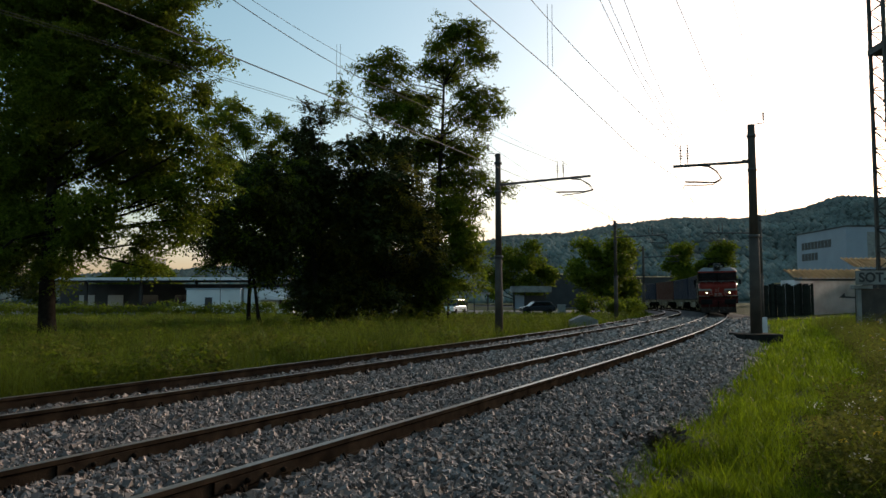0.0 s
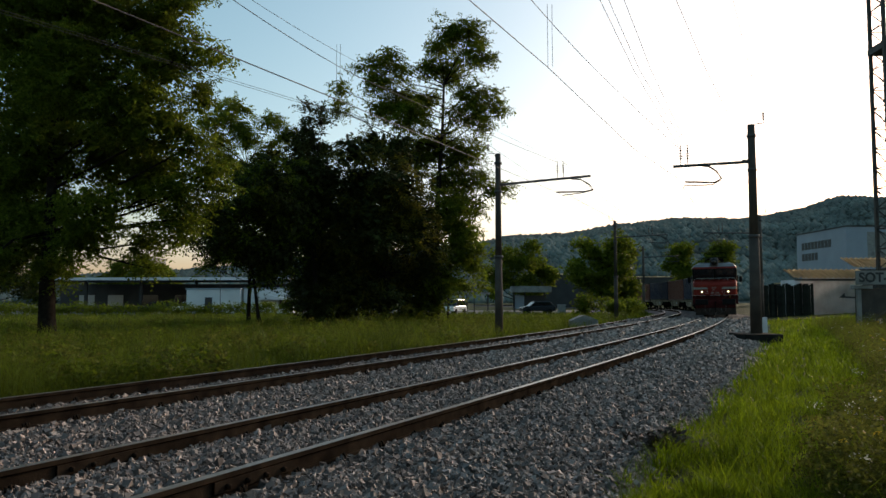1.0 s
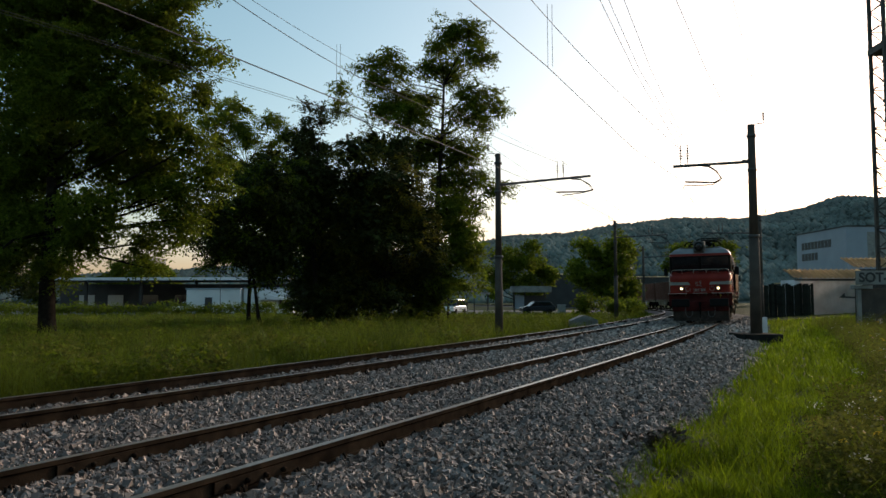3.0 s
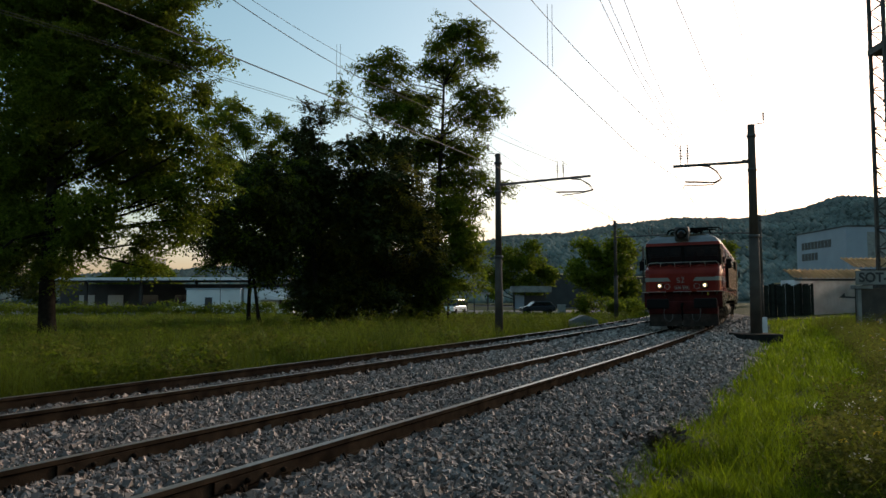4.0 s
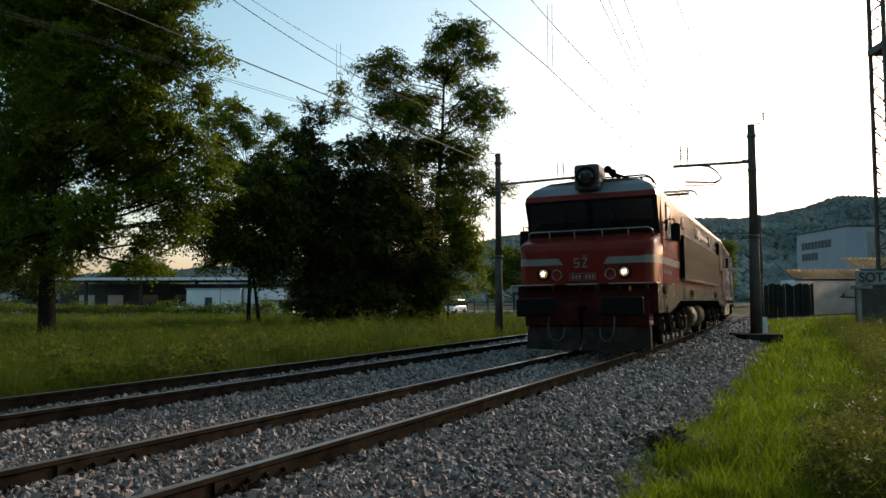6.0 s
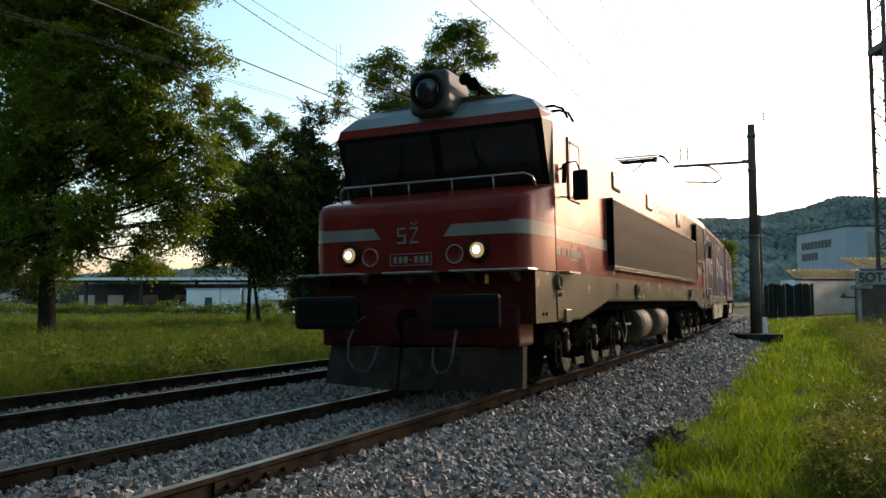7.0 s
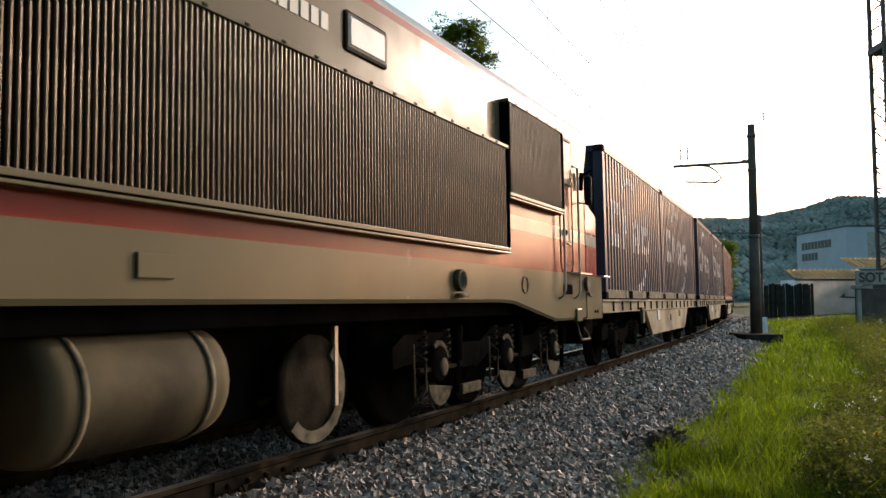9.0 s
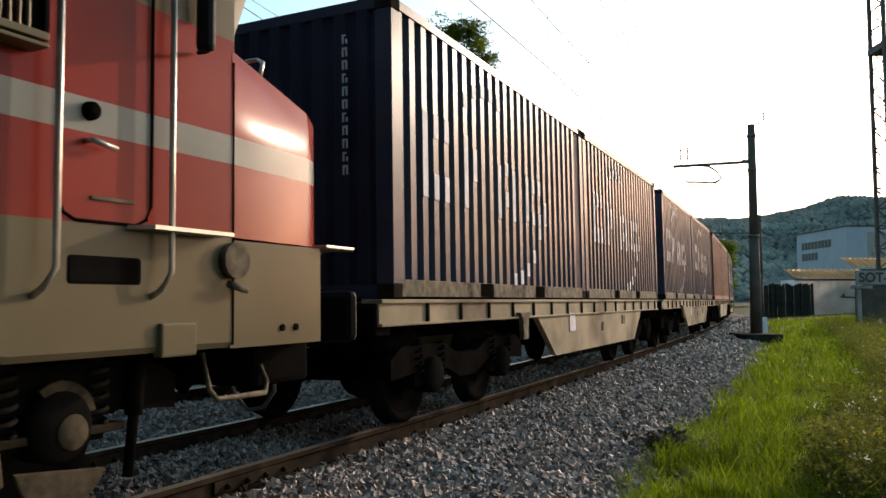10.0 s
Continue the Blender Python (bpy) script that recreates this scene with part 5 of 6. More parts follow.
def leafy_tree(x, y, lobes, trunk_r, n_clumps, per, leaf, material, label, seed, z0=-.5, lean=(0, 0), core=400, material2=None, bare=0.0, droop=.5, open_trunk=False):
    """A tapered trunk, limbs to each lobe (dx, z, r), twigs, and a crown of compound leaves gathered in tufts."""
    rs = np.random.RandomState(seed)
    t = thing("tree", Matrix.Translation((x, y, 0)), label, "tree", "trees on the meadow")
    top = max(l[1] for l in lobes)
    tz = z0 + (top - z0) * (.84 if open_trunk else .72)
    fs = (0, .08, .2, .35, .5, .65, .8, 1)
    spine = [Vector((lean[0] * f + .25 * math.sin(5 * f + seed) * f, lean[1] * f + .2 * math.cos(4 * f + seed) * f, z0 + (tz - z0) * f)) for f in fs]
    bm = bmesh.new()
    tube(bm, [spine[0] - Vector((0, 0, .3))] + spine, trunk_r * 1.15, 12, trunk_r * .22)
    tube(bm, [spine[0] - Vector((0, 0, .25)), spine[0] + Vector((0, 0, .35))], trunk_r * 1.6, 12, trunk_r * .9)
    part("trunk", bm, M_BARK, t)
    area = np.array([l[2] ** 2 for l in lobes])
    cnt = np.maximum(4, (n_clumps * area / area.sum()).astype(int))
    tips, inner = [], []
    for (dx, z, r), k in zip(lobes, cnt):
        c = np.array([dx, rs.uniform(-1, 1) * min(2.6, .5 + r), z])
        zs = max(z0 + .27 * (top - z0), min(tz * .98, z - abs(dx) * .4 - r * .4))
        f = (zs - z0) / (tz - z0)
        j = min(6, sum(1 for q in fs if q <= f) - 1)
        root = spine[j].lerp(spine[j + 1], (f - fs[j]) / (fs[j + 1] - fs[j]))
        mid = root.lerp(Vector(c), .5) + Vector((0, 0, -.12 * r)) + Vector(rs.normal(0, .2, 3))
        lr = trunk_r * (.26 - .12 * f)
        bm = bmesh.new()
        tube(bm, [root, mid, Vector(c)], max(.03, lr), 7, max(.015, lr * .3))
        d = rs.normal(0, 1, (k, 3))
        d /= np.linalg.norm(d, axis=1)[:, None]
        pts = c + d * r * rs.uniform(.35, 1.08, (k, 1)) ** .6 * np.array([1, 1.1, .9]) + rs.normal(0, .13, (k, 3)) * r
        for p in pts[::3]:
            q = mid.lerp(Vector(c), rs.uniform(.3, 1))
            tube(bm, [q, q.lerp(Vector(p), .5) + Vector((0, 0, .12 * r)), Vector(p)], max(.014, lr * .2), 4, .006, cap=False)
        part("limb", bm, M_BARK, t)
        tips.append(pts[rs.uniform(0, 1, k) >= bare])
        m = int(core * r ** 3 / sum(l[2] ** 3 for l in lobes))
        inner.append(c + rs.normal(0, .31, (m, 3)) * r)
    tips = np.concatenate(tips)
    V, F = sprays(tips, per, leaf, seed, droop)
    W, G = leaves(np.concatenate(inner), 1, .1, leaf * 3.0, seed + 1)
    mats = [material] + ([material2] if material2 else [])
    idx = np.zeros(len(F) + len(G), int)
    if material2:
        idx[:len(F)] = np.repeat((rs.uniform(0, 1, len(tips)) < .5).astype(int), per * 10)
    crown = new("crown", mesh_from("crown", np.concatenate([V, W]), np.concatenate([F, G + len(V)]), mats, idx))
    crown.parent = t


leafy_tree(-18.4, 37, [(5.6, 14.5, 1.19), (7, 12.7, 0.84), (7.5, 12.8, 0.53), (6.6, 11.3, 0.9), (5, 12.2, 1.58), (3.8, 14.2, 1.85), (1.2, 14.7, 2.24), (-1.7, 14.5, 2.51), (5.6, 9.1, 1.19),
            (6.7, 8.4, 0.84), (7, 7.3, 0.95), (7.6, 6.7, 0.69), (6.1, 6.1, 1.11), (5.6, 4.8, 1.05), (6.6, 4.9, 0.63), (4.3, 7.3, 1.71), (3.9, 10, 1.98), (1.2, 11.5, 2.37),
            (-1.7, 11.3, 2.64), (2.1, 8.5, 1.98), (-0.8, 8.4, 1.98), (-3.3, 7.3, 2.64), (3, 5.3, 1.45), (3.9, 3.9, 0.84), (4.4, 2.7, 0.53), (1.9, 3.9, 1.19), (-0.7, 4.7, 1.64),
            (-2, 2.9, 1.19), (-3.6, 4.1, 2.11), (0.4, 2.6, 0.79), (2.7, 17.1, 2.37), (-1.2, 17.6, 2.64), (6.2, 16, 1.19)],
           .42, 1700, 11, .19, M_LEAF, "large leafy locust tree in full summer crown on the meadow", 11, lean=(-.3, 0), core=8000, material2=M_LEAF_LIGHT)
leafy_tree(-12.2, 53, [(-2.3, 6.4, 1.59), (-0.8, 8.1, 1.81), (0.7, 9, 1.51), (1.5, 6.7, 1.81), (-3.1, 4.3, 0.83), (-3.7, 3.5, 0.38), (-1.2, 4.7, 1.44), (0.9, 4.3, 1.51), (2.2, 9.6, 1.32),
            (-0, 3.1, 0.76), (-4.4, 5.2, 0.45)],
           .14, 520, 8, .25, M_CONIFER, "dark leaning deciduous tree with a thin crooked trunk", 12, lean=(-1.3, 0), core=2600, material2=M_LEAF)
leafy_tree(-14.2, 58, [(-1.5, 15.9, 0.62), (-1.9, 14.9, 0.74), (-0.4, 15.3, 0.41), (-2.7, 14.3, 0.5), (-0.8, 13.9, 0.66), (-2.3, 12.9, 0.7), (-3.4, 13.9, 0.37), (-0, 13, 0.79), (1.7, 14.4, 0.62),
            (2.7, 13.4, 0.7), (1.2, 12.4, 0.83), (-1.7, 11.4, 0.83), (-0.5, 10.5, 0.99), (0.6, 11.3, 0.99), (-3.9, 14.7, 0.29)],
           .16, 330, 7, .21, M_LEAF, "airy young locust tree with a sparse see-through crown", 13, core=250, bare=.15, material2=M_LEAF_LIGHT)
leafy_tree(-9.2, 57, [(-0.6, 15.3, 0.24), (-0.6, 14.5, 0.41), (0.6, 15.1, 0.24), (0.5, 14.2, 0.41), (-0.7, 13.5, 0.69), (-1.1, 12.3, 0.81), (0.2, 12.3, 0.81), (-0.9, 10.6, 1.3), (0.6, 9.6, 1.71),
            (-0.5, 7, 2.11), (0.1, 4.5, 2.11), (-0.6, 2.5, 1.63), (0.2, 1, 1.38), (-1.5, 8.6, 1.22), (1.7, 7.4, 1.42)],
           .22, 640, 8, .22, M_CONIFER, "tall dark spiry conifer standing among the locust trees", 14, core=5000, droop=.1)
leafy_tree(-4, 57, [(-1.2, 13.1, 1.06), (-2.3, 11.8, 1.46), (0.3, 12.2, 1.46), (-1.9, 9.4, 2.19), (0.7, 9.4, 2.19), (-1, 6.5, 2.6), (1.5, 7, 2.03), (2.4, 5.3, 1.63), (-1.4, 3.7, 2.19),
            (0.7, 3.3, 2.03), (2.3, 2.9, 1.54), (-0.2, 1.2, 1.54), (-2.7, 5.3, 1.87), (-3, 2.1, 1.63), (3.1, 4, 0.98), (-3.5, 0, 0.89)],
           .26, 640, 9, .24, M_CONIFER, "broad drooping cypress with dusky yellowish sprays", 15, core=4200, droop=1.0, material2=M_SPRAY)
leafy_tree(-0.6, 62, [(1.3, 22.1, 1.1), (0.2, 21.5, 0.88), (2.7, 22.3, 0.93), (3.6, 21.7, 0.57), (-0.4, 19.8, 0.88), (1.4, 19.8, 1.24), (3.2, 20.2, 1.1), (4.2, 20.2, 0.53), (-4.9, 20.1, 0.8),
            (-3.5, 20.6, 0.62), (-5.8, 19.6, 0.4), (-3, 19.6, 0.97), (-4.5, 18.1, 1.06), (-2.6, 17.2, 1.41), (-1, 17.3, 0.97), (-4.3, 15.9, 0.97), (-1.9, 15.2, 1.5), (2.7, 17.2, 1.06),
            (4.2, 17.1, 0.97), (5.2, 16.5, 0.62), (3.6, 15.2, 1.06), (1.8, 15.6, 0.88), (0.4, 13.5, 1.68), (-1.9, 13, 1.68), (2.7, 13, 1.33), (3.6, 10.9, 0.97), (1.3, 10.7, 1.68),
            (4.5, 9.9, 0.62), (5.5, 10, 0.57), (2.5, 8.7, 1.15), (0.9, 8.1, 1.68), (-7.5, 17.8, 0.66), (-7.8, 16.6, 0.71)],
           .36, 1000, 8, .22, M_LEAF, "tall old locust tree with an open airy crown", 16, lean=(.5, 0), core=650, bare=.05, open_trunk=True)
leafy_tree(0.4, 60, [(1.2, 6, 0.86), (2.1, 5.1, 0.64), (0.5, 6.7, 1.03), (1.7, 3.8, 0.73), (2.5, 2.4, 0.34), (0.4, 4.6, 1.11), (-0.5, 2.5, 1.11), (1, 2.4, 0.56), (-1.3, 1.2, 0.86),
            (-3, 0.1, 0.77)],
           .10, 170, 7, .27, M_LEAF_LIGHT, "small sapling with bright yellow green leaves", 17, core=500, droop=.8)
# further trees
for tx, ty, h, w, sd, mt in ((12.5, 140, 10.5, 4.2, 21, M_LEAF), (17.5, 145, 8, 3.2, 22, M_LEAF), (21.6, 108, 9.6, 3.6, 23, M_LEAF), (23.8, 112, 8.5, 2.6, 24, M_LEAF), (40.0, 132, 10.0, 2.6, 25, M_LEAF), (45.5, 134, 10.6, 3.0, 26, M_LEAF),
                             (50, 152, 5.5, 3.5, 27, M_LEAF), (-60, 150, 9, 5, 28, M_LEAF), (-72, 128, 10, 5, 29, M_CONIFER), (-84, 140, 12, 6, 30, M_LEAF), (-66, 135, 8, 5, 31, M_LEAF), (-92, 150, 11, 6, 32, M_CONIFER), (-50, 136, 7, 4, 33, M_LEAF)):
    rs0 = np.random.RandomState(sd)
    lob = [(rs0.uniform(-w, w) * (1 - .5 * abs(f - .45)), h * f, rs0.uniform(.22, .36) * w + .4) for f in np.linspace(.25, .97, 13)]
    tree(tx, ty, lob, .22, 160, 45, .62, mt, "distant leafy tree with a rounded crown", sd, group="trees beyond the line", spread=.6)
# shrubs and saplings at the meadow's edge
for k, (tx, ty, h, w) in enumerate(((-11.0, 60, 2.2, 1.4), (-7.0, 59, 1.6, 1.8), (-2.6, 60, 2.6, 1.5), (-.9, 59, 1.8, 1.2), (15.6, 72, .9, 1.2), (18.2, 74, .8, 1.0), (12.5, 66, 1.3, 1.4), (20.5, 86, 1.0, 1.4))):
    rs0 = np.random.RandomState(60 + k)
    lob = [(rs0.uniform(-w, w), h * f, .5) for f in (.25, .4, .55, .7, .85, .95)]
    tree(tx, ty, lob, .05, 40, 36, .26, M_LEAF_LIGHT if k % 3 == 1 else M_LEAF, "low leafy shrub growing in the long grass", 60 + k, name="shrub", group="shrubs on the meadow", spread=.3)


def build_hedge():
    rs = np.random.RandomState(91)
    n = 1500
    c = np.stack([rs.uniform(-82, -20, n), rs.uniform(95, 97, n), rs.uniform(-.4, .75, n)], 1)
    c[:, 2] += .25 * ripple(c[:, 0], c[:, 1], .2, 4) * (c[:, 2] + .5)
    V, F = leaves(c, 12, .3, .3, 92)
    tagged(new("hedge", mesh_from("hedge", V, F, [M_LEAF])), "low dark clipped hedge along the road", "hedge", kind="stuff")


build_hedge()


# ---- wooded hills ----
def build_hill():
    rs = np.random.RandomState(5)
    ax = np.array([-900, -560, -380, -190, -40, 35, 60, 110, 155, 210, 275, 330, 360, 395, 460, 620, 900])
    az = np.array([10, 14, 18, 30, 44, 52, 58, 60, 69, 74, 73, 84, 94, 92, 88, 80, 60])
    xs = np.linspace(-900, 900, 181)
    ridge = np.interp(xs, ax, az) * .98
    vs, fs, m = [], [], 12
    for j in range(m):
        f = j / (m - 1)
        for x, rz in zip(xs, ridge):
            vs.append((x * (.82 + .18 * f), 440 + 280 * f, -1.5 + rz * math.sin(f * 1.5708) ** 1.3 + 3 * noise.noise(Vector((x * .01, f * 3, 1)))))
    n = len(xs)
    fs = [(j * n + i, j * n + i + 1, (j + 1) * n + i + 1, (j + 1) * n + i) for j in range(m - 1) for i in range(n - 1)]
    ob = tagged(new("wooded_hill", mesh_from("wooded_hill", vs, fs, [M_HILL], smooth=True)), "wooded hills behind the town, haze mixed into their blue green colour", "hill", kind="structure")
    V = np.array(vs).reshape(m, n, 3)
    k = 30000
    top = np.arange(k) < 3600
    fi = np.where(top, 1 - rs.uniform(0, 1, k) * .03, 1 - rs.uniform(0, 1, k) * .97)
    ji, xi = fi * (m - 1), rs.uniform(30, n - 31, k)
    j0, i0 = np.clip(ji.astype(int), 0, m - 2), xi.astype(int)
    fj, fx = (ji - j0)[:, None], (xi - i0)[:, None]
    P = (V[j0, i0] * (1 - fx) + V[j0, i0 + 1] * fx) * (1 - fj) + (V[j0 + 1, i0] * (1 - fx) + V[j0 + 1, i0 + 1] * fx) * fj
    iv = np.array([(1, 0, 0), (-1, 0, 0), (0, 1, 0), (0, -1, 0), (0, 0, 1), (0, 0, -1)], float)
    it = np.array([(i, j, 4) for i, j in ((0, 2), (2, 1), (1, 3), (3, 0))] + [(j, i, 5) for i, j in ((0, 2), (2, 1), (1, 3), (3, 0))])
    sc = np.where(top, rs.uniform(1.2, 4.6, k), rs.uniform(1.4, 3.6, k))[:, None, None] * np.array([1.15, 1, 1.0])
    Q = iv[None] * sc * rs.uniform(.75, 1.25, (k, len(iv), 1)) + P[:, None] + np.array([0, 0, 1.0])
    F = (it[None] + (np.arange(k) * len(iv))[:, None, None]).reshape(-1, 3)
    tagged(new("forest", mesh_from("forest", Q.reshape(-1, 3), F, [M_HILL], smooth=True)), "dense woodland canopy covering the hills, tinted pale for haze", "forest", kind="stuff")


build_hill()


# ---- grass and stones ----
def blades(pts, h, w, seed, lean=.35):
    rs = np.random.RandomState(seed)
    n = len(pts)
    a = rs.uniform(0, 6.2832, n)
    side = np.stack([np.cos(a), np.sin(a), np.zeros(n)], 1) * w[:, None] * .5
    d = np.stack([rs.normal(0, lean, n), rs.normal(0, lean, n), np.ones(n)], 1) * h[:, None]
    mid = pts + d * .55
    bend = np.stack([rs.normal(0, .25, n), rs.normal(0, .25, n), np.zeros(n)], 1) * h[:, None]
    tip = pts + d + bend
    V = np.stack([pts - side, pts + side, mid + side * .7, mid - side * .7, tip], 1).reshape(-1, 3)
    i = np.arange(n)[:, None] * 5
    return V, np.concatenate([i + np.array([[0, 1, 2]]), i + np.array([[0, 2, 3]]), i + np.array([[3, 2, 4]])])


def scatter(seed, n, a0, a1, d0, d1, power=1.0):
    rs = np.random.RandomState(seed)
    a = np.radians(rs.uniform(a0, a1, n))
    d = d0 * (d1 / d0) ** (rs.uniform(0, 1, n) ** power)
    return d * np.sin(a), d * np.cos(a), d, rs


def build_meadow():
    x, y, d, rs = scatter(3, 150000, -33, 22, 12, 104)
    off = line_coords_all(x, y)[1]
    keep = off < -5.5
    x, y, d, off = x[keep], y[keep], d[keep], off[keep]
    zz = ground_z(x, y)
    patch = ripple(x, y, .11, 7)
    tuft = np.clip(ripple(x, y, .5, 5) + .6 * ripple(x, y, 1.3, 8), -1, 1)
    edge = .28 * np.exp(-((-off - 7.2) / 1.1) ** 2) * (1 + ripple(x, y, .3, 9))
    h = np.maximum(.08, .36 + .20 * patch + .20 * tuft + edge) * rs.uniform(.4, 1.5, len(x)) * np.clip((-off - 5.2) / 1.2, .35, 1) * np.where(d > 60, .8, 1)
    w = np.maximum(.012, d * .00075) * rs.uniform(.6, 1.4, len(x))
    V, F = blades(np.stack([x, y, zz - .02], 1), h, w, 4, .28)
    tagged(new("meadow_grass", mesh_from("meadow_grass", V, F, [M_GRASS])), "long green meadow grass beside the railway", "grass", kind="stuff")


def build_meadow_weeds():
    x, y, d, rs = scatter(51, 2600, -33, 14, 14, 70)
    o = line_coords_all(x, y)[1]
    ok = (o < -6.2) & (ripple(x, y, .16, 4) + rs.uniform(-.5, .5, len(x)) > .25)
    x, y = x[ok], y[ok]
    h = rs.uniform(.25, .75, len(x))
    z = ground_z(x, y)
    cs = np.concatenate([np.stack([x + rs.normal(0, .12, len(x)), y + rs.normal(0, .12, len(x)), z + h * f], 1) for f in (.3, .5, .7, .85, 1)])
    V, F = leaves(cs, 14, .11, .11, 52, 0)
    tagged(new("meadow_weeds", mesh_from("meadow_weeds", V, F, [M_WEED, M_LEAF], np.arange(len(F)) // 900 % 2)), "leafy weeds standing in clumps in the meadow", "weeds", kind="stuff")


def build_verge():
    x, y, d, rs = scatter(8, 150000, 2, 34, 3.2, 60, .8)
    x2, y2, d2, _ = scatter(9, 22000, 34, 200, 1.2, 16, .8)
    x, y, d = np.concatenate([x, x2]), np.concatenate([y, y2]), np.concatenate([d, np.maximum(d2, 8)])
    off = line_coords_all(x, y)[1] - (3.02 + .16 * ripple(x, y, .45, 0) + .10 * ripple(x, y, 1.5, 2) + .05 * ripple(x, y, 4, 6))
    keep = (off > 0) & ~((np.abs(x - 10.75) < .75) & (np.abs(y - 27.4) < .95))
    x, y, d, off = x[keep], y[keep], d[keep], off[keep]
    zz = ground_z(x, y)
    patch = ripple(x, y, .4, 2)
    tuft = np.clip(1.2 * ripple(x, y, 1.1, 5) + .9 * ripple(x, y, 2.7, 8), -1.2, 1.2)
    thin = rs.uniform(-1.6, .2, len(x)) < tuft
    x, y, d, off, zz, patch, tuft = (q[thin] for q in (x, y, d, off, zz, patch, tuft))
    h = (.13 + .04 * patch + .085 * tuft + .03 * np.clip(off - .6, 0, 4)) * rs.uniform(.5, 1.5, len(x))
    h = np.maximum(h, .03)
    w = np.maximum(.010, d * .0012) * rs.uniform(.6, 1.4, len(x))
    V, F = blades(np.stack([x, y, zz - .02], 1), h, w, 9, .38)
    tagged(new("verge_grass", mesh_from("verge_grass", V, F, [M_VERGE])), "bright short grass on the verge beside the ballast", "grass", kind="stuff")
    # taller weeds with small leaves, and flower heads
    x, y, d, rs = scatter(18, 7500, 12, 34, 5.0, 45, .8)
    cs, st_, fl = [], [], []
    for a, b, dd in zip(x, y, d):
        o = float(line_coords_all(a, b)[1])
        if o > 4.6 + .5 * noise.noise(Vector((a * .5, b * .5, 5))) + .6 * (dd > 10):
            z = float(ground_z(a, b))
            hh = rs.uniform(.22, .60) * (1 + .16 * min(3, max(0, o - 4.6))) * (1 + .3 * noise.noise(Vector((a * .4, b * .4, 9))))
            st_.append((a, b, z, hh))
            for f in (.25, .45, .6, .75, .9):
                cs.append((a + rs.normal(0, .05), b + rs.normal(0, .05), z + hh * f))
            if rs.uniform() < .09:
                fl.append((a, b, z + hh * 1.08, rs.uniform()))
    V, F = leaves(np.array(cs), 16, .07, .04, 19, -.1)
    tagged(new("weeds", mesh_from("weeds", V, F, [M_WEED])), "tall leafy weeds mixed in the verge grass", "weeds", kind="stuff")
    st_ = np.array(st_)
    V, F = blades(st_[:, :3], st_[:, 3] * 1.05, np.full(len(st_), .012), 20, .1)
    tagged(new("weed_stems", mesh_from("weed_stems", V, F, [M_VERGE])), "thin green weed stems in the verge grass", "weeds", kind="stuff")
    for nm, mt, lo, hi, lab in (("umbel_flowers", M_FLOWER, 0, .62, "small white umbel flowers among the weeds"), ("yellow_flowers", M_FLOWER_Y, .62, .9, "small yellow flowers among the weeds"), ("pink_flowers", M_FLOWER_P, .9, 1.01, "small pink flowers among the weeds")):
        c = np.array([f[:3] for f in fl if lo <= f[3] < hi])
        V, F = leaves(c, 14, .032 if lo == 0 else .014, .02, 21)
        tagged(new(nm, mesh_from(nm, V, F, [mt])), lab, "flowers", kind="stuff")


build_meadow()
build_meadow_weeds()
build_verge()


def bed_z(o):
    return np.interp(o, [-5.75, -5.2, -4.6, -3.0, -1.9, -1.2, 1.2, 1.9, 2.6, 3.05, 3.3], [-.47, -.26, -.19, -.155, -.165, -.150, -.150, -.165, -.25, -.34, -.42])


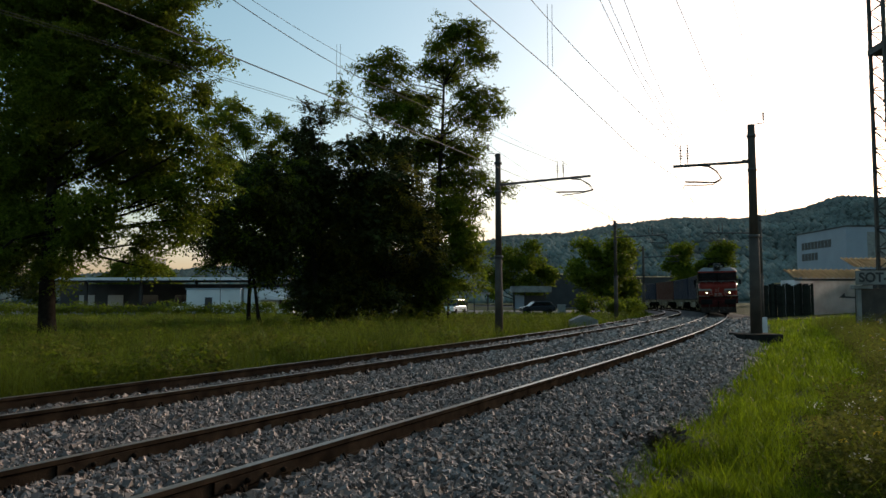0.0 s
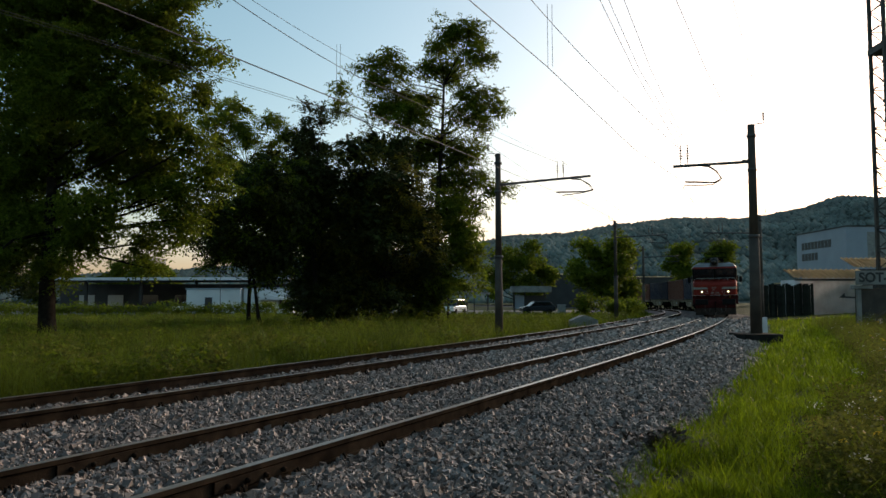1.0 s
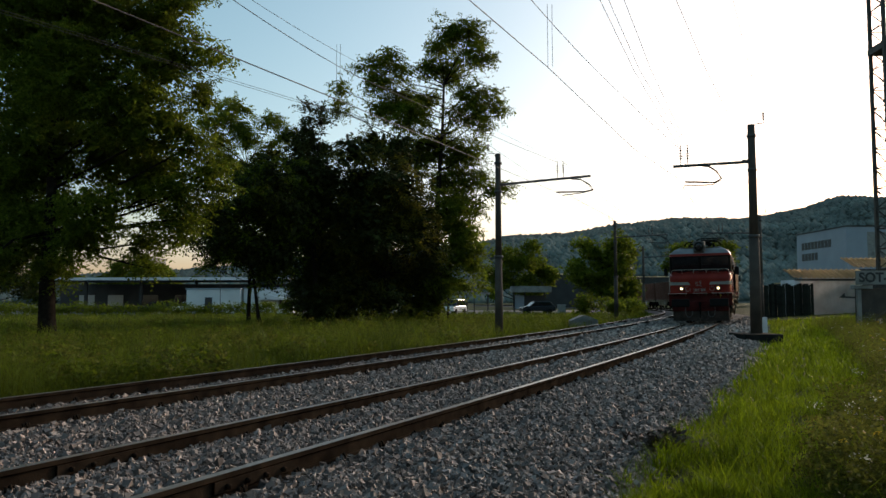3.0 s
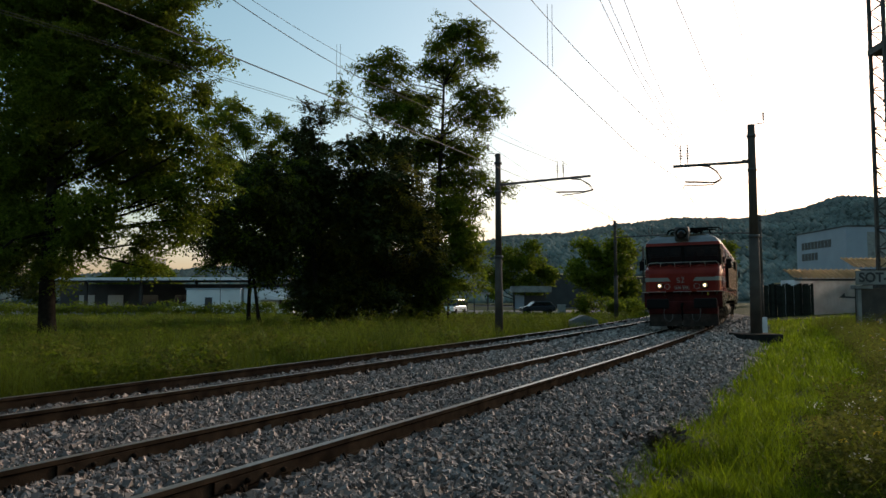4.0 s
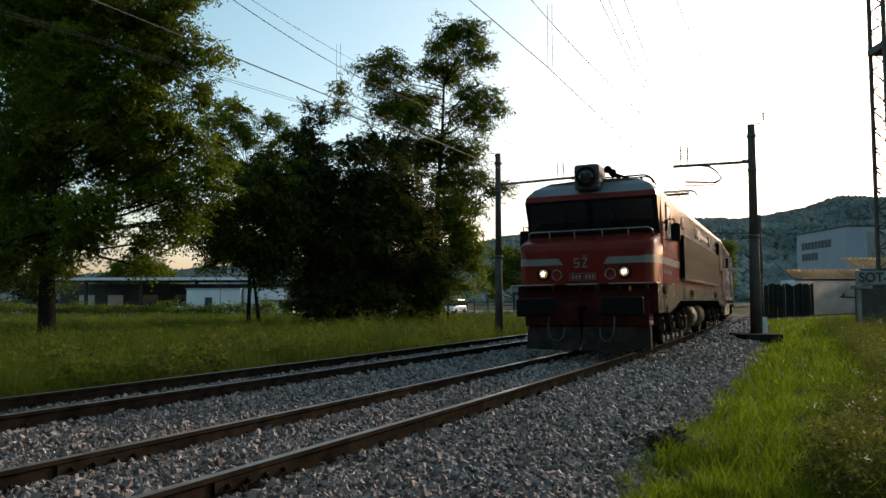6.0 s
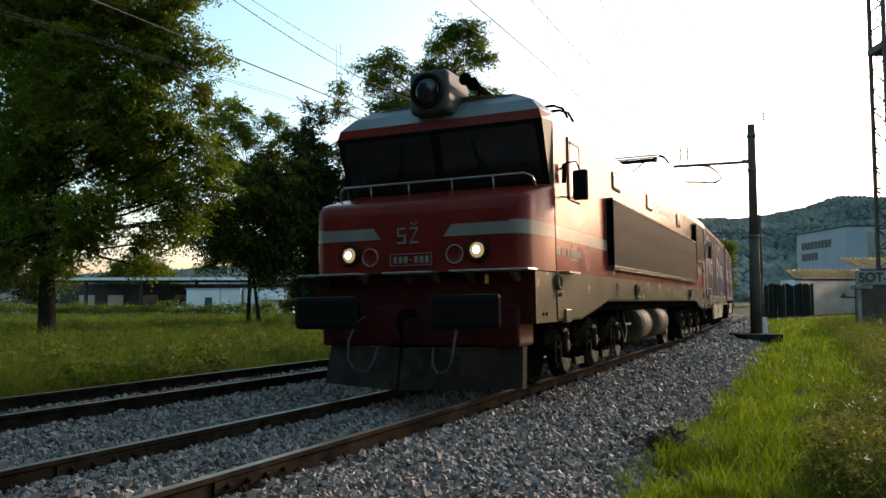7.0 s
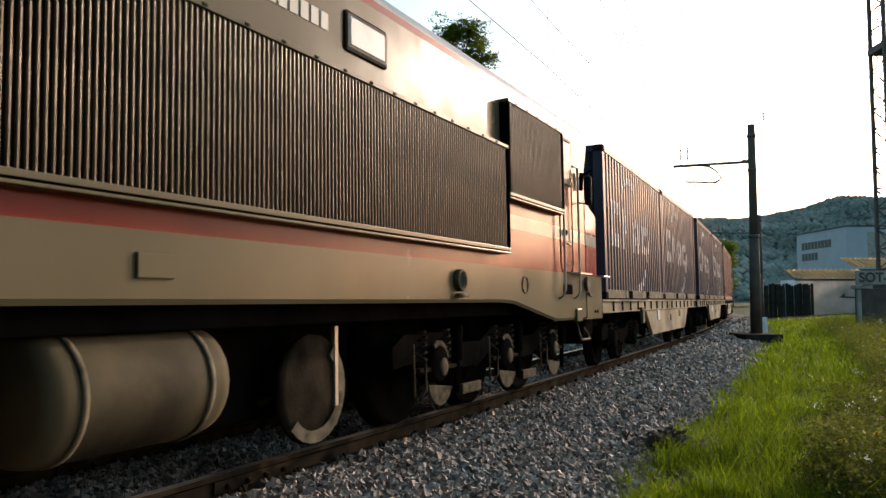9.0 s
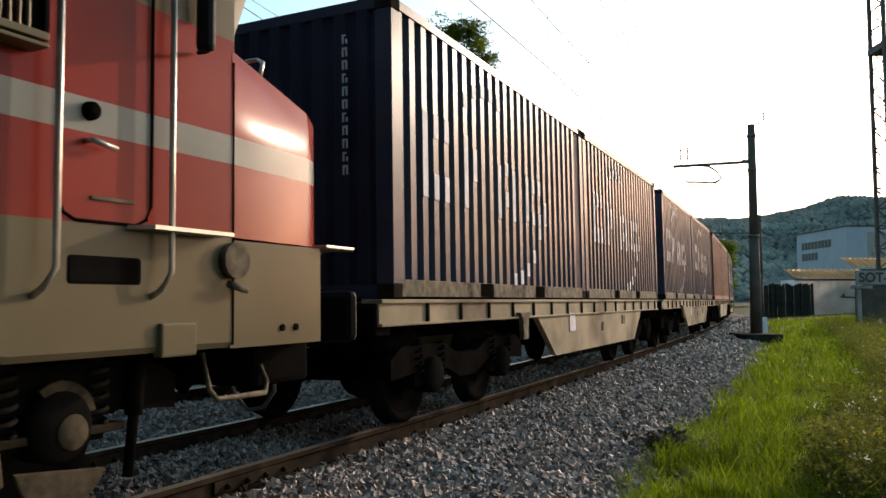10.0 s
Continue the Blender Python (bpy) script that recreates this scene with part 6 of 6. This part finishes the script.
def build_stones():
    iv = np.array([(i, j, k) for i in (-.7, .7) for j in (-.7, .7) for k in (-.7, .7)])
    it = np.array([(0, 1, 3), (0, 3, 2), (4, 6, 7), (4, 7, 5), (0, 4, 5), (0, 5, 1), (2, 3, 7), (2, 7, 6), (0, 2, 6), (0, 6, 4), (1, 5, 7), (1, 7, 3)])
    rs = np.random.RandomState(31)
    x, y, d, rs = scatter(30, 150000, -34, 30, 3.0, 55, .75)
    o = line_coords_all(x, y)[1]
    bare = np.min([np.abs(o - c) for c in (GAUGE, -GAUGE, FAR_OFF + GAUGE, FAR_OFF - GAUGE)], 0)
    ok = (o > -5.5) & (o < 3.15) & (bare > .085)
    x, y, d, o = x[ok], y[ok], d[ok], o[ok]
    R = (.019 + .017 * rs.uniform(0, 1, len(x)) ** 2) * np.maximum(1, d / 11)
    P = np.stack([x, y, bed_z(o) + rs.uniform(-.3, .9, len(x)) * np.minimum(R, .035)], 1)
    x, y, d, _ = scatter(41, 26000, -180, 180, 1.5, 16, .8)
    az = np.degrees(np.arctan2(x, y))
    o = line_coords_all(x, y)[1]
    bare = np.min([np.abs(o - c) for c in (GAUGE, -GAUGE, FAR_OFF + GAUGE, FAR_OFF - GAUGE)], 0)
    ok = (o > -5.5) & (o < 3.15) & (bare > .085) & ((az < -34) | (az > 30) | (d < 3))
    R = np.concatenate([R, .030 * rs.uniform(.8, 1.4, ok.sum())])
    P = np.concatenate([P, np.stack([x[ok], y[ok], bed_z(o[ok]) + .01], 1)])
    near = np.argsort(np.abs(P[:, 1] - 6.2) + np.abs(P[:, 0] - .2))[:300]
    keep = np.ones(len(P), bool)
    keep[near] = False
    k = keep.sum()
    a = rs.normal(0, 1, (len(P), 3, 3))
    q, _ = np.linalg.qr(a)
    sc = rs.uniform(.40, 1.35, (len(P), 1, 3))
    jit = rs.uniform(.55, 1.35, (len(P), len(iv), 1))
    local = np.einsum("nvi,nij->nvj", iv[None] * sc * jit, q) * R[:, None, None]
    Q = (local + P[:, None])[keep]
    F = (it[None] + (np.arange(k) * len(iv))[:, None, None]).reshape(-1, 3)
    tagged(new("ballast_stones", mesh_from("ballast_stones", Q.reshape(-1, 3), F, [M_STONE])), "loose grey crushed ballast stones on the track bed", "ballast", kind="stuff")
    alike = [mesh_from("stone", local[i], it, [M_STONE_ONE]) for i in near[:12]]
    for j, i in enumerate(near):
        share("stone", alike[j % 12], BED, Matrix.Translation(P[i]) @ Matrix.Rotation(j * 1.7, 4, "Z"))


M_STONE_ONE = mat("single_crushed_stone", (0.215, 0.202, 0.186), 0.85, vary=0.25, scale=8, fine=60, bump=0.3, rand=0.4)


# ---- buildings and small things beyond the meadow ----
def wall_box(name, x0, x1, y0, y1, z0, z1, material, label, category, roof=None):
    b = thing(name, Matrix.Translation(((x0 + x1) / 2, (y0 + y1) / 2, z0)), label, category)
    w, dp, h = (x1 - x0) / 2, (y1 - y0) / 2, z1 - z0
    for p in ((-w, w, -dp, -dp + .2), (-w, w, dp - .2, dp), (-w, -w + .2, -dp + .2, dp - .2), (w - .2, w, -dp + .2, dp - .2)):
        bm = bmesh.new()
        box(bm, *p, 0, h)
        part("wall", bm, material, b)
    bm = bmesh.new()
    box(bm, -w - .12, w + .12, -dp - .12, dp + .12, h, h + .18, .02)
    part("roof", bm, roof or M_DARKWALL, b)
    return b


def opening(b, x, z, w, h, y, material=M_GLASS, name="window"):
    bm = bmesh.new()
    box(bm, x - w / 2 - .06, x + w / 2 + .06, y - .03, y + .05, z - .06, z + h + .06, .01)
    f = part(name, bm, M_WALL_GREY, b)
    bm = bmesh.new()
    box(bm, x - w / 2, x + w / 2, y - .045, y - .02, z, z + h)
    part("pane", bm, material, f)


pav = wall_box("modular_building", -33.6, -26.6, 104, 112, -.5, 2.65, M_WALL, "low white modular building with a flat roof", "building", M_WALL_GREY)
opening(pav, -.6, .5, .9, 1.6, -4, M_DARKWALL, "door")
kio = wall_box("kiosk_building", -26.4, -20.0, 105, 112, -.5, 2.75, M_WALL, "cream kiosk with a white pitched canopy", "building", M_WALL_GREY)
opening(kio, 2.0, .6, .9, 1.4, -3.5)
bm = bmesh.new()
prism(bm, [(-1.2, 1.9), (.3, 2.5), (2.8, 1.9), (2.8, 1.8), (-1.2, 1.8)], -5.2, -3.52, "y")
part("canopy", bm, M_WALL, kio, "white pitched canopy")
for x in (-1.0, 2.6):
    bm = bmesh.new()
    tube(bm, [(x, -5.0, 0), (x, -5.0, 1.8)], .05, 8)
    part("canopy_post", bm, M_WALL, kio)
sta = thing("filling_station", Matrix.Translation((-38, 118, -.5)), "wide station canopy with a white fascia above a dark shop", "building")
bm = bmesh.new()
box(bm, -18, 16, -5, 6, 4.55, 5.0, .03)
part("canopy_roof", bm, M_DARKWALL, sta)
bm = bmesh.new()
box(bm, -18.02, 16.02, -5.06, -5.005, 4.62, 5.02)
part("fascia", bm, M_WALL, sta, "white fascia")
for x in (-14, -6, 2, 10):
    bm = bmesh.new()
    box(bm, x, x + .4, -3, -2.6, 0, 4.6)
    part("column", bm, M_DARKWALL, sta)
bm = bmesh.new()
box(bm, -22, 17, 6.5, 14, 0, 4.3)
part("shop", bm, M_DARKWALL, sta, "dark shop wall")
for x in (-19, -14.5, -9, -4, 1, 6):
    bm = bmesh.new()
    box(bm, x, x + 2.4, 6.4, 6.48, .9, 2.6)
    part("shop_window", bm, M_PANE if x < -10 else M_GLASS, sta)
blk = wall_box("apartment_block", -73.5, -70.0, 190, 200, -.5, 11.5, M_CONCRETE, "far grey beige apartment block behind the canopy", "building")
sh = thing("bus_shelter", Matrix.Translation((12.4, 112, -.45)), "open bus shelter with a thick pale roof", "shelter")
bm = bmesh.new()
prism(bm, [(-2.9, 2.75), (-2.8, 3.6), (2.5, 3.6), (2.75, 3.4), (2.75, 2.75)], -1.2, 1.4, "y")
part("roof", bm, M_CONCRETE, sh)
for x in (-2.4, -.9, 1.9):
    bm = bmesh.new()
    box(bm, x, x + .18, .6, .8, 0, 2.75)
    part("post", bm, M_DARKWALL, sh)
for x0, x1 in ((-2.2, -.9), (-.7, 1.9)):
    bm = bmesh.new()
    box(bm, x0, x1, .68, .74, .4, 2.3)
    part("panel", bm, M_WALL_GREY if x0 < -1 else M_DARKWALL, sh)
sh2 = thing("pavilion", Matrix.Translation((5.2, 118, -.45)), "small dark pavilion with a pale sloping roof edge", "shelter")
bm = bmesh.new()
prism(bm, [(-2.2, 3.4), (1.6, 2.8), (1.9, 2.5), (1.7, 2.45), (-2.2, 3.2)], -1.5, 1.5, "y")
part("roof", bm, M_CONCRETE, sh2)
for x in (-1.8, 1.3):
    bm = bmesh.new()
    box(bm, x, x + .2, -.8, -.6, 0, 2.7)
    part("post", bm, M_DARKWALL, sh2)


def car(x, y, turn, paint, label, h=1.45, ln=4.2):
    c = thing("car", pose(x, y, -.45, 0, 0, turn), label, "car", "parked cars")
    bm = bmesh.new()
    a = ln / 2
    prism(bm, [(-a, .3), (-a, .75), (-a + .9, .92), (a - .25, .95), (a, .8), (a, .3)], -.85, .85, "y", bevel=.06)
    part("body", bm, paint, c)
    bm = bmesh.new()
    prism(bm, [(-a + .85, .9), (-a + 1.6, h), (a - .7, h), (a - .15, .92)], -.76, .76, "y", bevel=.06)
    cab = part("cabin", bm, M_GLASS, c, "dark glazed cabin")
    bm = bmesh.new()
    prism(bm, [(-a + 1.5, h - .02), (-a + 1.65, h + .03), (a - .75, h + .03), (a - .6, h - .04)], -.72, .72, "y", bevel=.02)
    part("car_roof", bm, paint, cab)
    for sx in (-a + .75, a - .75):
        for sy in (-.8, .8):
            bm = bmesh.new()
            lathe(bm, [(-.1, .2), (-.1, .31), (.1, .31), (.1, .2)], 16, Matrix.Translation((sx, sy, .31)) @ Matrix.Rotation(math.pi / 2, 4, "Z"))
            part("wheel", bm, M_RUBBER, c)
    for sy in (-.62, .62):
        bm = bmesh.new()
        box(bm, -a - .01, -a + .05, sy - .14, sy + .14, .6, .72, .02)
        part("headlight", bm, M_CHROME, c)
    return c


car(1.4, 100, 65, M_CARW, "white van-like car parked beyond the meadow", 1.75)
car(11.6, 98, 12, M_CARD, "dark hatchback car parked by the shelter")
car(-36, 112, 20, M_CARW, "pale car parked under the canopy")
car(-41, 113, 10, M_CARD, "dark car parked under the canopy")
car(-13.0, 96, 5, M_CARD, "dark car half hidden behind the trees")
car(-8.5, 97, 5, M_CARW, "pale car half hidden behind the trees")
bm = bmesh.new()
box(bm, -70, 35, -10, 22, -.02, .06)
rd = part("road", bm, M_ASPHALT)
rd.matrix_basis = Matrix.Translation((-10, 108, -.52))
tagged(rd, "grey asphalt road and parking area beyond the meadow", "road", kind="structure")
for x, y, r_, h, lab, nm in ((14.6, 98, .45, .95, "weathered stone pillar beside the road", "stone_pillar"),):
    bm = bmesh.new()
    box(bm, -r_, r_, -r_, r_, -.1, h, .08)
    box(bm, -r_ - .06, r_ + .06, -r_ - .06, r_ + .06, h, h + .14, .04)
    ob = part(nm, bm, M_CONCRETE)
    ob.matrix_basis = Matrix.Translation((x, y, -.45))
    tagged(ob, lab, "pillar")
bm = bmesh.new()
box(bm, -.75, .75, -.5, .5, 0, .42, .03)
prism(bm, [(-.8, .42), (.8, .42), (.1, .72), (-.1, .72)], -.55, .55, "y")
ob = part("cable_chamber", bm, M_CONCRETE)
ob.matrix_basis = Matrix.Translation(on_line(38.5, -6.75, -.42))
tagged(ob, "small concrete cable chamber with a peaked cap beside the track", "chamber")
bm = bmesh.new()
box(bm, -.09, .09, -.06, .06, -.3, .72, .02)
ob = part("marker_post", bm, M_WALL)
ob.matrix_basis = Matrix.Translation((11.95, 29.6, -.2))
tagged(ob, "white concrete marker post behind the mast", "post")
for x, y, h, r_ in ((-27.5, 98, 5.2, .05), (-24.0, 103, 4.4, .06), (-50, 100, 3.0, .05), (3.6, 92, 7.5, .06), (28.0, 120, 9.5, .09)):
    bm = bmesh.new()
    tube(bm, [(0, 0, 0), (0, 0, h)], r_, 8, r_ * .6)
    tube(bm, [(0, 0, h), (.3, 0, h + .1), (.8, 0, h + .12)], .03, 6)
    ob = part("lamp_post", bm, M_STEEL)
    ob.matrix_basis = Matrix.Translation((x, y, -.5))
    tagged(ob, "thin grey street lamp post near the parking area", "lamp post", "lamp posts")


# ---- the yard on the other side ----
def corrugated(bm, x0, x1, z0, z1, y0, y1, pitch=.18, amp=.025, mi=0):
    """A wavy sheet; z runs with y where y0 and y1 differ."""
    n = int((x1 - x0) / pitch * 4)
    rows = []
    for f in (0, 1):
        rows.append([bm.verts.new((x0 + (x1 - x0) * i / n, y0 + (y1 - y0) * f + (amp * math.sin(i * 1.5708) if y0 == y1 else 0), z0 + (z1 - z0) * f + (amp * math.sin(i * 1.5708) if y0 != y1 else 0))) for i in range(n + 1)])
    for i in range(n):
        f = bm.faces.new((rows[0][i], rows[0][i + 1], rows[1][i + 1], rows[1][i]))
        f.smooth, f.material_index = True, mi
    r = bmesh.ops.solidify(bm, geom=bm.faces[:], thickness=.012)
    return bm


shed = thing("corrugated_shed", Matrix.Translation((33.0, 68, .1)), "pale corrugated metal shed with a wavy sunlit roof edge", "shed")
bm = bmesh.new()
corrugated(bm, -2.25, 2.9, -.5, 3.0, 0, 0, .30, .03)
part("front_wall", bm, M_SHEET, shed)
for x in (-2.3, 2.9):
    bm = bmesh.new()
    box(bm, x - .05, x + .05, .05, 4, -.5, 2.8)
    part("side_wall", bm, M_SHEET, shed)
bm = bmesh.new()
corrugated(bm, -3.2, 3.3, 2.92, 3.72, -.7, 1.5, .45, .07)
part("roof", bm, M_TILE, shed, "sunlit wavy sheet roof")
bm = bmesh.new()
box(bm, -3.1, 3.2, -.62, -.55, 2.68, 2.84)
part("roof_beam", bm, M_DARKWALL, shed)
for poly in ([(-2.15, 2.45), (-1.7, 2.45), (-1.75, 1.9), (-1.45, 1.9), (-2.1, .9), (-1.85, 1.6), (-2.15, 1.6)], [(.9, 1.25), (1.35, 1.65), (1.4, 1.35), (2.75, 1.3), (2.75, 1.18), (1.4, 1.2)]):
    bm = bmesh.new()
    prism(bm, poly, -.05, -.04, "y")
    part("painted_mark", bm, M_SIGN, shed, "black painted stroke")
shed2 = thing("back_shed", Matrix.Translation((40.2, 72, .1)), "second shed with a pitched pale sheet roof", "shed")
bm = bmesh.new()
corrugated(bm, -3.6, 5.5, 3.95, 4.9, -1.5, 1.0, .45, .07)
part("roof", bm, M_TILE, shed2)
bm = bmesh.new()
box(bm, -2.9, 5, -.9, 3, -.5, 3.8)
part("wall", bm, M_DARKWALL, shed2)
fence = thing("board_fence", Matrix.Translation((31.0, 66.5, .1)), "board fence along the yard, painted near-black for shade", "fence")
bm = bmesh.new()
box(bm, -.11, .11, -.02, .02, -.5, 2.35)
me = bpy.data.meshes.new("board")
bm.to_mesh(me), bm.free()
me.materials.append(M_FENCE)
for i in range(21):
    share("board", me, fence, Matrix.Translation((-4.8 + i * .235, .02 * math.sin(i * 2.1), .1 * math.sin(i * 1.3))))
hal = thing("industrial_hall", Matrix.Translation((76.5, 150, 0)), "big pale blue grey industrial hall with faded lettering", "building")
bm = bmesh.new()
box(bm, 0, .4, 0, 21, 0, 15.0)
part("side_wall", bm, M_WALL_GREY, hal)
bm = bmesh.new()
box(bm, .4, 24, .0, .4, 0, 15.0)
part("front_wall", bm, M_WALL_GREY, hal)
bm = bmesh.new()
box(bm, -.1, 24.1, -.1, 21.1, 15.0, 15.25)
part("roof", bm, M_DARKWALL, hal)
bm = bmesh.new()
box(bm, 4, 12, -.06, .02, 8.5, 14)
part("cladding_panel", bm, M_CONCRETE, hal)
for z, n in ((11.6, 9), (9.3, 5)):
    for i in range(n):
        bm = bmesh.new()
        y1 = 18.6 - i * 1.45
        box(bm, -.06, .02, y1 - 1.15, y1, z, z + 1.5)
        part("lettering_bar", bm, M_STEEL, hal)
for x, y, w, h in ((58, 120, 9, 4.2), (45, 168, 16, 6.5), (24, 165, 14, 7)):
    hs = wall_box("low_house", x - w / 2, x + w / 2, y, y + 8, -.5, h - .5, M_DARKWALL, "low building behind the line, its shade painted as dark walls", "building", M_TILE)
# kiosk wall with a painted board
sk = thing("yard_kiosk", Matrix.Translation((19.1, 34, -.2)), "grey weathered yard kiosk under a painted board", "kiosk")
bm = bmesh.new()
box(bm, -1.35, 2.2, 0, .25, -.3, 1.85, .02)
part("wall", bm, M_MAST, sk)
bm = bmesh.new()
box(bm, -1.5, -.75, -.12, .3, 1.82, 1.98, .02)
part("ledge", bm, M_CONCRETE, sk)
bm = bmesh.new()
box(bm, -1.42, -1.26, -.14, .02, -.3, 1.8, .01)
part("post", bm, M_CONCRETE, sk)
bm = bmesh.new()
box(bm, -1.5, 2.2, -.2, -.12, 2.0, 2.6, .015)
board = part("sign_board", bm, M_CONCRETE, sk, "pale board with hand-painted black letters")
fc = bpy.data.curves.new("sign_text", "FONT")
fc.body, fc.size, fc.extrude, fc.offset = "SOT-", .56, .004, .018
txt = new("sign_text", fc)
txt.data.materials.append(M_SIGN)
txt.parent = board
txt.matrix_basis = pose(-1.38, -.206, 2.12, 90, 0, 0)
for i in range(3):
    bm = bmesh.new()
    tube(bm, [(-1.1 + i * .8, -.05, .2), (.6 + i * .5, -.05, 1.5)], .03, 6)
    part("brace", bm, M_STEEL, sk)
# lattice tower
tw = thing("lattice_tower", Matrix.Translation((25.55, 45, 0)), "tall dark steel lattice tower rising behind the kiosk", "tower")
for x in (0, 1.5):
    for y in (0, 1.5):
        bm = bmesh.new()
        box(bm, x - .09, x + .09, y - .09, y + .09, -.3, 24)
        part("leg", bm, M_WIRE, tw)
for i in range(20):
    z = .6 + i * 1.18
    for y in (0, 1.5):
        bm = bmesh.new()
        tube(bm, [(0, y, z), (1.5, y, z)], .035, 5)
        tube(bm, [(0, y, z), (1.5, y, z + 1.18)], .03, 5)
        tube(bm, [(1.5, y, z), (0, y, z + 1.18)], .03, 5)
        part("brace", bm, M_WIRE, tw)
    for x in (0, 1.5):
        bm = bmesh.new()
        tube(bm, [(x, 0, z), (x, 1.5, z)], .035, 5)
        tube(bm, [(x, 0, z), (x, 1.5, z + 1.18)], .03, 5)
        part("brace", bm, M_WIRE, tw)
bm = bmesh.new()
box(bm, -.12, 1.62, -.12, 1.62, 15.7, 16.1)
part("collar", bm, M_WIRE, tw)

build_stones()


# ---- rail joints and a dead clump ----
def joint(ob, s, off0, side):
    x, y, a = line(round(s, 3))
    m = Matrix.Translation(on_line(s, off0 + side * GAUGE, side * GAUGE * CANT)) @ Matrix.Rotation(-a, 4, "Z")
    for k in (-1, 1):
        bm = bmesh.new()
        box(bm, *sorted((k * .012, k * .034)), -.42, .42, -.13, -.045, .006)
        bmesh.ops.transform(bm, matrix=m, verts=bm.verts)
        plate = part("fishplate", bm, M_RUST, ob)
        for u in (-.3, -.1, .1, .3):
            bm = bmesh.new()
            lathe(bm, [(0, .02), (.025, .02), (.026, .012), (.04, .012)], 6, Matrix.Translation((k * .034, u, -.09)) @ (Matrix.Identity(4) if k > 0 else Matrix.Rotation(math.pi, 4, "Z")))
            bmesh.ops.transform(bm, matrix=m, verts=bm.verts)
            part("bolt", bm, M_RUST, plate)


for i, s_, o_, sd in ((0, 19.8, 0, 1), (1, 14.0, 0, -1), (2, 17.0, FAR_OFF, 1), (3, 17.0, FAR_OFF, -1), (0, -2.2, 0, 1), (1, -2.2, 0, -1)):
    joint(RAILS[i], s_, o_, sd)
rs_ = np.random.RandomState(77)
V, F = leaves(np.array([(2.2 + .16 * rs_.normal(), 7.9 + .10 * rs_.normal(), -.24 + .04 * abs(rs_.normal())) for _ in range(26)]), 14, .05, .09, 78, .2)
tagged(new("dead_weed", mesh_from("dead_weed", V, F, [M_SLEEPER])), "dark withered weed clump at the ballast edge", "weed", kind="stuff")


# ---- what moves: the train and its wheels ----
def motions():
    times = [i * 0.25 for i in range(41)]
    walk(LOCO, [(t, vehicle_pose(t, 0.0, 3.6, 14.7)) for t in times])
    for w, base in WAGONS:
        walk(w, [(t, vehicle_pose(t, base, 2.05, 10.55)) for t in times])
    for c, base, du in BOXES:
        walk(c, [(t, vehicle_pose(t, base, 2.05, 10.55) @ pose(0, du, 1.165)) for t in times])
    steps = [i / 15 for i in range(151)]
    for ob, r, u in ROLLING:
        walk(ob, [(t, Matrix.Translation((0, u, r)) @ Matrix.Rotation((train_s(0) - train_s(t)) / r, 4, "X")) for t in steps])


motions()
